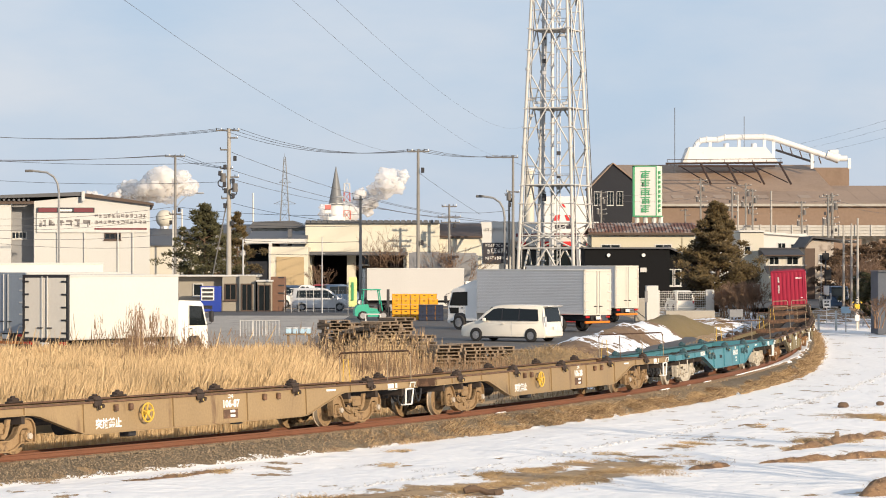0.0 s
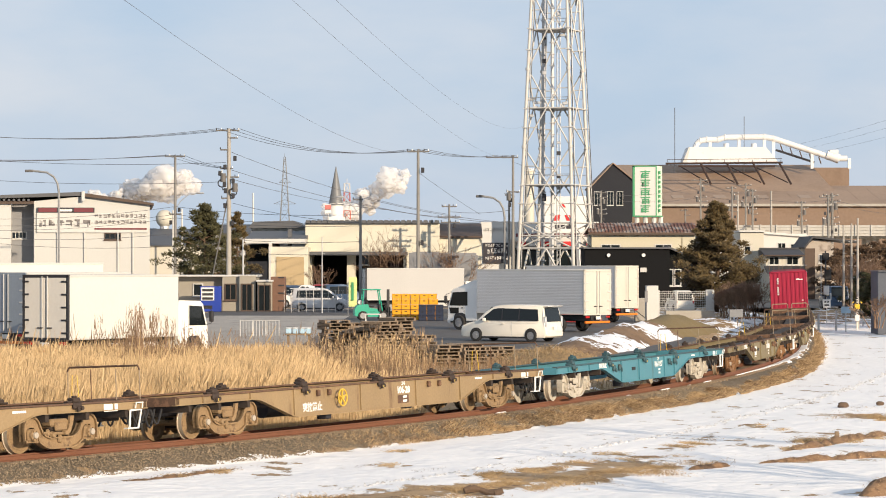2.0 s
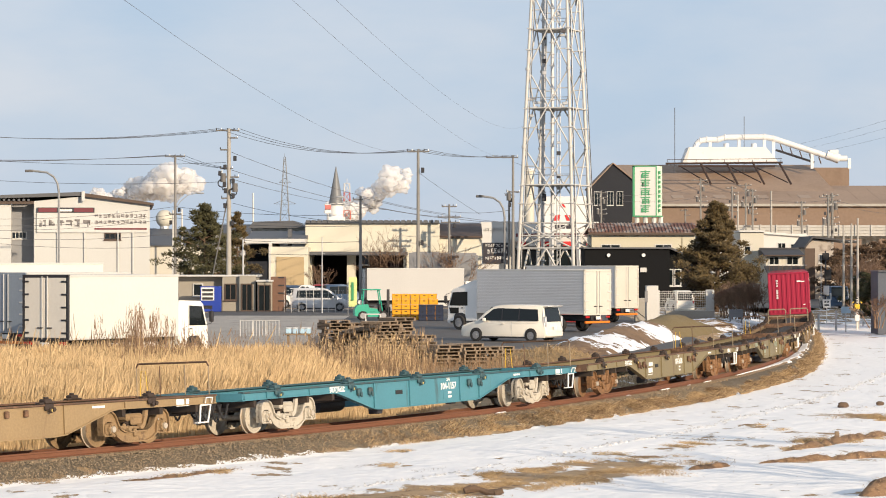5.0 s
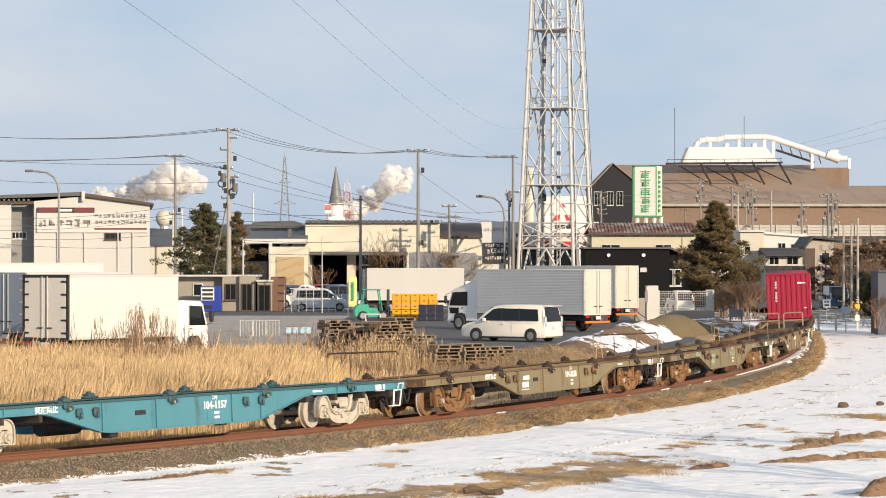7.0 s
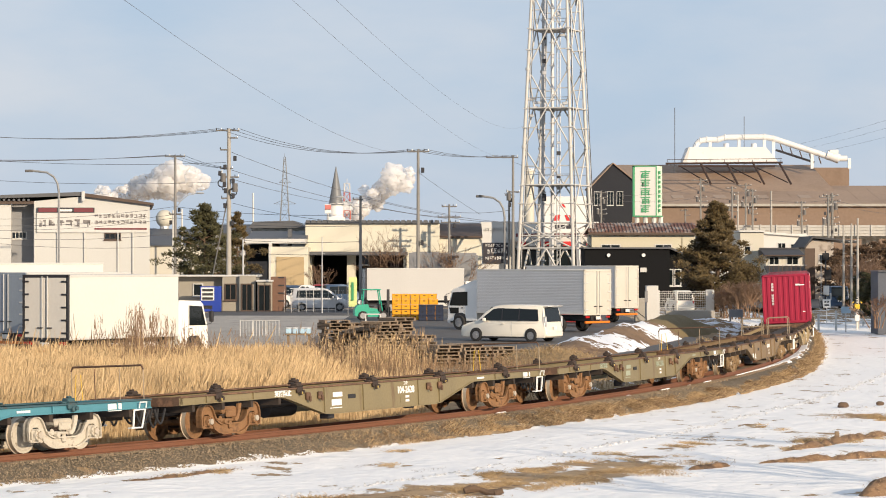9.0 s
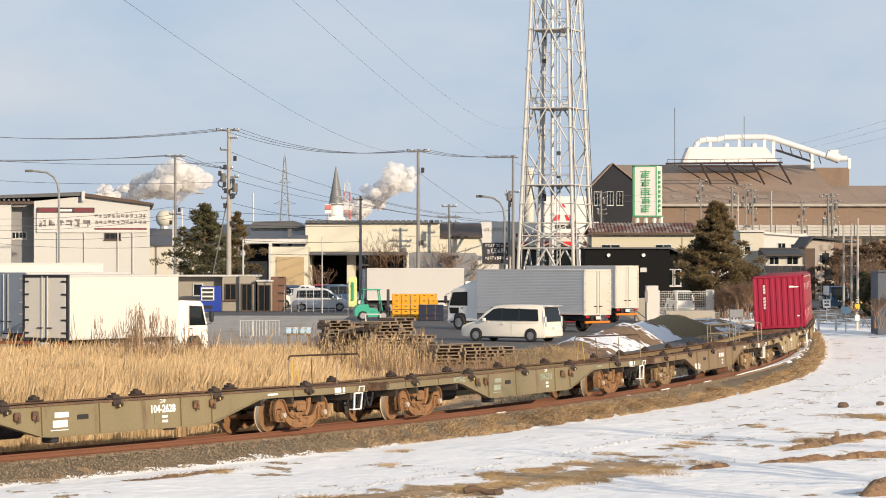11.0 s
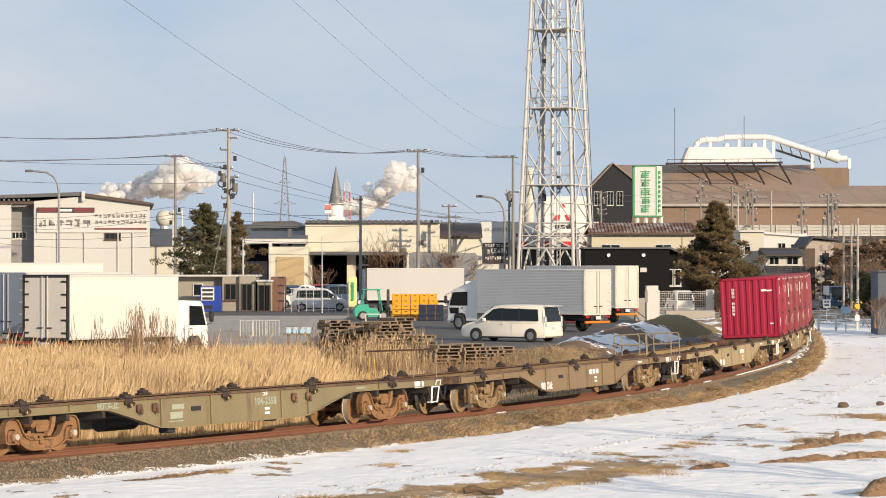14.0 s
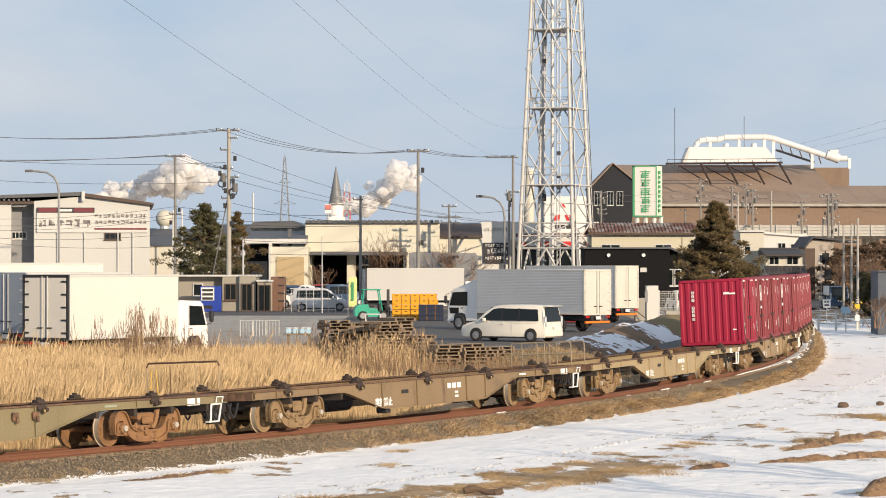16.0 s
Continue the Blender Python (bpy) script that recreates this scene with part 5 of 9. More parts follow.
def left_works():
    d = 290.0
    h = thing("factory_building", "cream sided factory with brown eaves and signboard", "building")
    x0, x1, xa = -42.46, -30.52, -37.35
    zl, zr, za = 10.40, 10.10, 10.93
    part("wall", Build().prism([(x0, 0), (x1, 0), (x1, zr), (xa, za), (x0, zl)], d, d + 24), LEFT_WALL, h)
    part("roof", Build().prism([(xa - .1, za - .02), (xa - .1, za + .34), (x1 + .4, zr + .14), (x1 + .4, zr - .12)], d - .5, d + 25), ROOF_BROWN, h)
    part("roof_sheet", Build().prism([(-49.64, 10.57), (xa, za + .05), (xa, za + .45), (-49.64, 10.87)], d - .4, d + 25), ROOF_GREY, h)
    part("verge_cap", Build().box(xa - .22, xa + .14, d - .6, d - .35, za - .5, za + .5, .03), PANEL_GREY, h)
    for i in range(14):
        x = -49.5 + i * .5
        part("roof_rib", Build().box(x - .12, x + .12, d - .5, d - .38, 10.42, 10.62), ROOF_GREY, h)
    # grey in place of the pale wall: its shade is in the colour
    part("recess_wall", Build().box(-44.81, x0, d + 2, d + 20, 0, 10.22), WALL_GREY, h)
    part("side_wall", Build().box(-49.64, -44.81, d, d + 20, 0, 10.10), LEFT_WALL, h)
    part("fascia", Build().box(-49.64, -42.46, d - .3, d + .3, 10.10, 10.40), ROOF_BROWN, h)
    for px in (63, 103, 150, 209, 235):
        x = (px - 784) * d / 4931
        part("downpipe", Build().cyl((x, d - .12, 0), (x, d - .12, zl - 1.0 if px > 100 else zl), .07, 6), PANEL_GREY, h)
    sb = part("signboard", Build().box(-42.17, -30.70, d - .18, d - .08, 7.16, 9.22), WALL_WHITE, h, "white company signboard")
    part("sign_strip", Build().box(-42.11, -36.23, d - .25, d - .1, 9.22, 9.75), SIGN_DARK, h, "dark and maroon sign strip")
    part("sign_field", Build().box(-41.99, -40.11, d - .28, d - .26, 9.28, 9.69), MAROON, h)
    part("sign_field", Build().box(-38.35, -36.35, d - .28, d - .26, 9.28, 9.69), MAROON, h)
    part("sign_word", Build().box(-39.87, -38.52, d - .28, d - .26, 9.34, 9.57), WHITE, h)
    glyph_bars(sb, -40.99, -36.58, 7.69, 8.57, 5, d - .18, SIGN_FADED, 3)
    glyph_bars(sb, -41.93, -41.17, 7.69, 8.57, 2, d - .18, SIGN_FADED, 4)
    glyph_bars(sb, -36.23, -30.82, 8.69, 9.10, 12, d - .18, SIGN_FADED, 5)
    glyph_bars(sb, -36.23, -30.82, 8.05, 8.46, 12, d - .18, SIGN_FADED, 6)
    part("sign_rule", Build().box(-36.23, -30.82, d - .22, d - .18, 7.46, 7.63), MAROON, sb)
    window_in(h, -35.17, -33.58, d, 6.46, 7.05, 3, ROOF_BROWN)
    window_in(h, -44.77, -43.35, d + 2, 6.59, 7.18, 4)
    h.matrix_basis = Matrix.Translation((x1, d, 0)) @ pose(0, 0, 0, 0, 0, 6.5) @ Matrix.Translation((-x1, -d, 0))
    return h


def yellow_works():
    d = 268.0
    h = thing("factory_building", "long cream factory with dark open bays", "building")
    x0, x1 = -13.26, -0.33
    zt, zc = 7.82, 5.10
    part("wall", Build().box(x0, x1, d, d + 20, zc, zt, .03), CREAM, h)
    for i in range(24):
        x = x0 + (i + .5) * (x1 - x0) / 24
        part("roof_rib", Build().prism([(x - .28, zt), (x + .28, zt), (x + .18, zt + .32), (x - .18, zt + .32)], d - .35, d + 20), ROOF_GREY, h)
    # black sheet: the shade inside the bays is put into its colour
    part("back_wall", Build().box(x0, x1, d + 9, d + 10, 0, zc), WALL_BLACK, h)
    part("canopy", Build().box(x0 - .2, -3.37, d - 3.2, d, zc - .35, zc, .03), ROOF_GREY, h)
    for px in (545, 622, 722):
        x = (px - 784) * d / 4931
        part("pillar", Build().box(x - .42, x + .42, d - .6, d + .4, 0, zc), CREAM, h)
    part("bay_wall", Build().box(-3.37, x1, d, d + 1, 0, zc), WALL_GREY, h)
    part("loading_door", Build().box(-7.83, -3.37, d + 3, d + 3.3, 0, zc - .2), ROOF_BROWN, h)
    window_in(h, -7.83, -7.17, d - .1, 3.91, 4.88, 1)
    part("lean_to", Build().box(x1, 3.75, d + .5, d + 16, 0, 6.51, .02), CREAM, h)
    part("lean_to_roof", Build().prism_x([(d + .1, 6.46), (d + .1, 6.62), (d + 8, 7.87), (d + 16, 7.87), (d + 16, 6.46)], x1 - .02, 3.80), ROOF_BROWN, h)
    # older wing
    g = thing("factory_wing", "white and cream low wing with grey roof", "building")
    d2 = 262.0
    part("wall", Build().box(-16.42, -12.70, d2, d2 + 14, 0, 5.56, .02), CREAM, g)
    part("shutter", Build().box(-15.67, -13.07, d2 - .1, d2, 0, 4.61), TAN, g, "tan roller shutter")
    part("fascia", Build().box(-18.70, -12.96, d2 + 1, d2 + 14, 5.88, 6.31), WALL_WHITE, g)
    part("roof", Build().prism_x([(d2 + 1, 6.31), (d2 + 12, 7.16), (d2 + 14, 7.16), (d2 + 14, 6.20)], -18.70, -12.96), ROOF_GREY, g)
    part("upper_wall", Build().box(-19.11, -13.64, 278, 288, 0, 7.50), WALL_WHITE, g)
    part("upper_roof", Build().prism([(-19.39, 7.50), (-18.83, 8.12), (-14.88, 8.23), (-13.47, 7.50)], 277, 289), ROOF_GREY, g)
    part("side_wall", Build().box(-16.37, -16.15, d2 - .2, d2 + 14, 0, 5.88), WALL_WHITE, g)
    # black sheet across the bay stands for the shade within
    part("open_bay", Build().box(-18.70, -16.42, d2 + 5, d2 + 5.4, 0, 5.83), WALL_BLACK, g, "open bay with its inner shade as a black sheet")
    part("post", Build().box(-18.76, -18.60, d2 - .1, d2 + .2, 0, 5.88), WALL_WHITE, g)
    part("vent_stack", Build().box(-14.77, -14.40, d2 + 3, d2 + 4, 5.67, 7.26), ROOF_GREY, g)
    # far roofs behind
    k = thing("distant_hall", "distant grey-roofed white hall", "building")
    part("wall", Build().box(-0.32, 6.17, 400, 420, 0, 8.23), WALL_WHITE, k)
    part("roof", Build().prism_x([(398, 8.07), (408, 9.78), (424, 9.78), (424, 8.07)], -0.97, 6.98), ROOF_GREY, k)


def sign_hall():
    d = 305.0
    h = thing("dealer_building", "white dealer building with dark sign", "building")
    part("wall", Build().box(4.14, 17.07, d, d + 15, 0, 8.48, .02), WALL_WHITE, h)
    sb = part("signboard", Build().box(4.39, 7.36, d - .3, d - .1, 3.97, 6.20), SIGN_DARK, h, "black sign with white bars of writing")
    glyph_bars(sb, 4.58, 7.18, 5.76, 6.07, 9, d - .3, WHITE, 11)
    glyph_bars(sb, 4.82, 7.05, 5.02, 5.58, 6, d - .3, WHITE, 12)
    glyph_bars(sb, 4.58, 7.18, 4.34, 4.71, 10, d - .3, WHITE, 13)
    glyph_bars(h, 4.45, 7.18, 7.43, 7.87, 8, d - .02, PANEL_GREY, 14)
    part("canopy", Build().box(7.48, 16.45, d - 2, d, 6.32, 6.69), WALL_WHITE, h)
    for i in range(7):
        x = 8.10 + i * 1.25
        part("awning", Build().box(x, x + .9, d - 2.1, d - 1.9, 5.82, 6.32), SIGN_RED if i % 2 == 0 else WALL_WHITE, h)
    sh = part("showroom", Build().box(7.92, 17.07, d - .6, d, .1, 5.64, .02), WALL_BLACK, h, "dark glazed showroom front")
    for i in range(8):
        x = 8.04 + i * 1.15
        part("glass_pane", Build().box(x, x + 1.0, d - .66, d - .61, .5, 5.33), GLASS, sh)
    part("fascia_band", Build().box(7.92, 17.07, d - 2.2, d - 2.05, 6.81, 7.19), MAROON, h)
    s = thing("pylon_sign", "white square pylon sign with red emblem", "sign")
    d = 298.0
    pn = part("panel", Build().box(10.76, 15.35, d, d + .8, 7.18, 11.11, .05), WHITE, s)
    xm = 12.81
    for dx, dz, flip in ((0, 1.0, 0), (-.62, .0, 1), (.62, .0, -1)):
        z = 8.93 + dz
        pts = [(xm + dx, z + .55), (xm + dx + .33, z), (xm + dx, z - .0), (xm + dx - .33, z)] if not flip else [(xm + dx - .42, z - .42), (xm + dx + .20, z - .42), (xm + dx + .42, z + .2), (xm + dx - .12, z + .2)]
        part("emblem", Build().prism([(p if flip != -1 else 2 * (xm + dx) - p, q) for p, q in pts], d - .05, d), SIGN_RED, pn, "red emblem shape")
    sign_bars(pn, [(11.97, 12.45, 7.66, 8.09), (12.57, 13.05, 7.66, 8.09), (13.17, 13.66, 7.66, 8.09)], d, SIGN_DARK)
    for px in (975, 1025):
        x = (px - 784) * d / 4931
        part("post", Build().cyl((x, d + .4, .2), (x, d + .4, 7.18), .2, 8), GALV, s)


def black_shop():
    d = 246.0
    h = thing("black_shop", "low black shop building with two round lamps", "building")
    part("wall", Build().box(12.52, 20.01, d, d + 7, 0, 5.29, .02), WALL_BLACK, h)
    part("roof", Build().box(12.37, 20.15, d - .3, d + 7.2, 5.29, 5.44, .02), ROOF_GREY, h)
    part("annex", Build().prism([(20.01, 0), (22.75, 0), (22.75, 4.24), (20.01, 5.44)], d + .5, d + 7), WALL_BLACK, h)
    part("annex_roof", Build().prism([(19.91, 5.34), (22.90, 4.09), (22.90, 4.24), (19.91, 5.54)], d - .2, d + 7.2), ROOF_GREY, h)
    for px in (1077, 1139):
        x = (px - 784) * d / 4931
        part("wall_lamp", Build().cyl((x, d - .2, 4.74), (x, d, 4.74), .16, 12), WHITE, h, "white round wall lamp")
    window_in(h, 19.91, 20.30, d + .45, 2.10, 3.44, 1, WALL_WHITE)
    window_in(h, 20.55, 21.00, d + .45, 2.10, 3.44, 1, WALL_WHITE)
    part("meter_box", Build().box(17.41, 17.96, d - .25, d, 3.24, 3.64), WALL_WHITE, h)
    g = thing("yellow_house", "yellow sided house with rusting sheet roof", "house")
    d = 262.0
    x0, x1 = 13.97, 22.53
    part("wall", Build().box(x0, x1, d, d + 8, 0, 6.84, .02), WALL_YELLOW, g)
    part("gable_wall", Build().prism_x([(d, 0), (d + 8, 0), (d + 8, 6.84), (d + 4, 7.74 - .1), (d, 6.84)], x1 - .1, x1 + 1.2), WALL_YELLOW, g)
    part("roof", Build().prism_x([(d - .5, 6.78), (d + 4, 7.63), (d + 8.5, 6.78), (d + 8.5, 6.89), (d + 4, 7.74 + .1), (d - .5, 6.89)], x0 - .3, x1 + 1.5), ROOF_RUST, g)
    for i in range(30):
        x = x0 + i * (x1 + 1.2 - x0) / 29
        part("roof_seam", Build().prism_x([(d - .5, 6.89), (d + 4, 7.74 + .1), (d + 4, 7.74 + .18), (d - .5, 6.89 + .08)], x - .03, x + .03), ROOF_RUST, g)
    part("eave", Build().box(x0 - .3, x1 + 1.5, d - .6, d - .45, 6.68, 6.89), ROOF_BROWN, g)
    window_in(g, 14.93, 16.63, d, 5.03, 5.72, 2)
    window_in(g, 19.98, 21.47, d, 5.03, 5.72, 2)


def warehouse():
    d = 560.0
    h = thing("great_shed", "huge weathered brown storage shed with raised ridge", "warehouse")
    xe = 109.71
    x0 = 34.52
    zr, ze = 24.44, 15.58
    # main roof slope: eave in front, ridge behind
    part("roof", Build().prism_x([(d, ze), (d + 30, 20.01), (d + 30, 20.01 - .6), (d, ze - .6)], x0, xe), SHED_ROOF, h)
    ends = [(d + 18, 17.82, 82.0), (d + 40, 24.78, 79.2), (d + 64, 19.43, 79.2), (d + 40, 24.18, 79.2)]
    part("upper_roof", Build().add([(36.63, y, z) for y, z, _ in ends] + [(x, y, z) for y, z, x in ends], [(0, 1, 5, 4), (1, 2, 6, 5), (2, 3, 7, 6), (3, 0, 4, 7), (3, 2, 1, 0), (4, 5, 6, 7)]), SHED_ROOF, h)
    part("upper_block", Build().box(64.43, 88.07, d + 44, d + 60, 0, 24.31), SHED_WALL, h)
    part("wall", Build().box(x0, xe, d + .6, d + 3, 0, ze), SHED_WALL, h)
    part("gutter", Build().box(x0, xe, d - .4, d + .6, ze - .5, ze), CONCRETE, h)
    for i in range(18):
        x = x0 + 6 + i * 4.4
        part("roof_seam", Build().prism_x([(d - .1, ze), (d + 30, 20.01 + .01), (d + 30, 20.01 + .022), (d - .1, ze + .012)], x - .04, x + .04), SHED_ROOF, h)
    for i in range(4):
        px = 1190 + i * 75
        x = (px - 784) * 570 / 4931
        part("roof_patch", Build().prism_x([(d + 8, 16.78 + .03), (d + 14, 17.61 + .03), (d + 14, 17.61 + .06), (d + 8, 16.78 + .06)], x, x + 2.4), SHED_PATCH, h)
    # black gabled end block
    g = thing("black_gabled_block", "charcoal gabled hall with small windows", "warehouse")
    dd = 540.0
    ga = [(28.69, 0), (36.69, 0), (36.69, 19.89), (32.96, 22.96), (28.69, 18.47)]
    part("gable_wall", Build().prism(ga, dd, dd + 18), WALL_DARK, g)
    part("roof_edge", Build().prism([(32.96, 22.96), (37.01, 19.67), (37.01, 19.89), (32.96, 23.18), (28.47, 18.47), (28.47, 18.14)], dd - .4, dd + 19), SHED_ROOF, g)
    for px in (1052, 1075, 1092):
        window_in(g, (px - 784) * dd / 4931, (px + 10 - 784) * dd / 4931, dd, 14.96, 17.48, 2)
    # extraction hood and duct on the ridge
    w = thing("exhaust_duct", "white exhaust hood and duct on the shed ridge", "duct")
    q = 592.0
    x = lambda px: (px - 784) * q / 4931
    z = lambda py: 4.34 - (py - 460) * q / 4931
    hood = [(x(1205), z(289)), (x(1216), z(262)), (x(1352), z(262)), (x(1374), z(289))]
    part("hood", Build().prism(hood, q - 4, q + 4), DUCT, w)
    # grey strip paints shade along the hood's left edge
    part("hood_shade", Build().prism([(x(1205), z(289)), (x(1216), z(262)), (x(1219), z(262)), (x(1212), z(289))], q - 4.2, q - 4.02), PANEL_GREY, w)
    pts = [(1229, 266), (1231, 257), (1238, 250), (1250, 248), (1270, 248), (1282, 244), (1352, 243), (1368, 246), (1462, 277), (1478, 281), (1498, 281)]
    for (a, b), (c, e) in zip(pts, pts[1:]):
        part("duct", Build().cyl((x(a), q - 1, z(b)), (x(c), q - 1, z(e)), .62, 14), DUCT, w)
    for a, b in pts[1:-1]:
        part("duct_joint", Build().cyl((x(a) - .12, q - 1, z(b)), (x(a) + .12, q - 1, z(b)), .72, 14), DUCT, w)
    part("fan_case", Build().cyl((x(1462), q - 1, z(274)), (x(1484), q - 1, z(282)), 1.0, 14), DUCT, w)
    part("fan_outlet", Build().box(x(1466), x(1482), q - 1.8, q - .4, z(276), z(266), .08), DUCT, w)
    for px, za, zb in ((1256, 250, 264), (1307, 246, 264), (1352, 246, 290), (1368, 250, 290), (1436, 271, 299), (1502, 281, 299)):
        part("duct_leg", Build().box(x(px) - .3, x(px) + .3, q - 1.3, q - .7, z(zb), z(za)), DUCT, w)
    for px in (1284, 1333):
        part("vent_cap", Build().cyl((x(px), q - 1.5, z(262)), (x(px), q - 1.5, z(255)), .6, 12), DUCT, w)
    for k in range(5):
        a, b = 1380 + k * 17, 256 + k * 5.6
        part("duct_strut", Build().cyl((x(a), q - 1, z(b)), (x(a) + .5, q - 1, z(b + 12)), .12, 6), ROOF_BROWN, w)
    part("walkway", Build().cyl((x(1372), q - 1, z(266)), (x(1440), q - 1, z(288)), .25, 6), DARK, w)
    # steel gantry above the slope
    s = thing("roof_gantry", "rusty brown steel gantry over the roof slope", "gantry")
    q2 = 575.0
    x = lambda px: (px - 784) * q2 / 4931
    z = lambda py: 4.34 - (py - 460) * q2 / 4931
    GANTRY = surf("dark_rusted_gantry", (0.05, 0.03, 0.023), 0.8, 0, 0.3, 0.5, 8, 0)
    part("rail_beam", Build().cyl((x(1178), q2, z(290)), (x(1385), q2, z(288)), .22, 6), GANTRY, s)
    part("rail_beam", Build().cyl((x(1205), q2 + 6, z(293)), (x(1378), q2 + 6, z(293)), .2, 6), GANTRY, s)
    for k in range(4):
        part("leg", Build().cyl((x(1240 + k * 46.5), q2, z(289)), (x(1255 + k * 47), q2 - 4, z(327)), .22, 6), GANTRY, s)
    for k in range(4):
        part("brace", Build().cyl((x(1208 + k * 44), q2 + 6, z(293)), (x(1250 + k * 47), q2 - 3, z(324)), .12, 6), GANTRY, s)
    for k in range(9):
        part("handrail_post", Build().cyl((x(1182 + k * 25), q2, z(290)), (x(1182 + k * 25), q2, z(283)), .06, 5), GANTRY, s)
    part("handrail", Build().cyl((x(1180), q2, z(283)), (x(1384), q2, z(281)), .06, 5), GANTRY, s)
    for px, top in ((1205, 184), (1331, 200)):
        solid("lightning_rod", Build().cyl((x(px), 590, z(300)), (x(px), 590, z(top)), .07, 6), ROOF_GREY, "thin dark rod above the shed ridge", "mast")
    # standing board
    b = thing("tall_signboard", "tall white and green standing signboard", "sign")
    q3 = 520.0
    x = lambda px: (px - 784) * q3 / 4931
    z = lambda py: 4.34 - (py - 460) * q3 / 4931
    pn = part("panel", Build().box(x(1121), x(1162), q3, q3 + 1.5, z(382), z(295), .05), WALL_WHITE, b)
    part("border", Build().box(x(1120), x(1123.5), q3 - .1, q3 + 1.5, z(383), z(294)), SIGN_GREEN, b, "green edging")
    part("border", Build().box(x(1120), x(1173), q3 - .1, q3 + 1.5, z(384), z(382)), SIGN_GREEN, b)
    part("side_panel", Build().add([(x(1162), q3, z(382)), (x(1174), q3 + 3, z(382)), (x(1174), q3 + 3, z(294)), (x(1162), q3, z(294)), (x(1162), q3 + 3.2, z(382)), (x(1162), q3 + 3.2, z(294))],
                                   [(0, 1, 2, 3), (0, 3, 5, 4), (1, 4, 5, 2), (0, 4, 1), (3, 2, 5)]), SIGN_PALE, b)
    for i in range(5):
        zz = 303 + i * 15.2
        rng = random.Random(20 + i)
        blk = Build()
        blk.box(x(1134), x(1151), q3 - .12, q3, z(zz + 1.8), z(zz))
        blk.box(x(1141.5), x(1143.5), q3 - .14, q3, z(zz + 13), z(zz - 1))
        for k in range(3):
            h0 = zz + 3.6 + k * 3.2
            blk.box(x(1134 + rng.uniform(0, 3)), x(1151 - rng.uniform(0, 3)), q3 - .12, q3, z(h0 + 1.5), z(h0))
        for k in range(2):
            x1_ = rng.choice((1135, 1137, 1147, 1149))
            blk.box(x(x1_), x(x1_ + 1.8), q3 - .13, q3, z(zz + 12.5), z(zz + rng.uniform(3, 6)))
        part("sign_block", blk, SIGN_GREEN, pn, "green block of writing")
    for k in range(9):
        zz = 303 + k * 8.4
        part("side_writing", Build().box(x(1166.3), x(1169.6), q3 + 1.0, q3 + 1.5, z(zz + 5), z(zz)), SIGN_GREEN, b, at=pose(0, -.35, 0))
    part("border", Build().box(x(1160.6), x(1162.4), q3 - .06, q3 + .5, z(382), z(294)), SIGN_GREEN, b)
    part("border", Build().box(x(1120), x(1162), q3 - .1, q3 + 1.5, z(295.5), z(293.5)), SIGN_GREEN, b)
    for px in (1128, 1143, 1158, 1170):
        part("foot", Build().cyl((x(px), q3 + .8, 0), (x(px), q3 + .8, z(382)), .45, 8), WALL_WHITE, b)


PARAPET = surf("pale_parapet_paint", (0.47, 0.46, 0.43), 0.7, 0, 0.12, 0.1, 4, 0.02, stain=(0.36, 0.34, 0.31), stain_at=0.55)
OLD_WALL = surf("weathered_pink_beige_wall", (0.42, 0.37, 0.32), 0.8, 0, 0.15, 0.4, 8, 0.03, stain=(0.20, 0.165, 0.14), stain_at=0.55)
TILE_DARK = surf("dark_roof_tiles", (0.055, 0.055, 0.06), 0.75, 0, 0.25, 0.6, 6, 0.05)


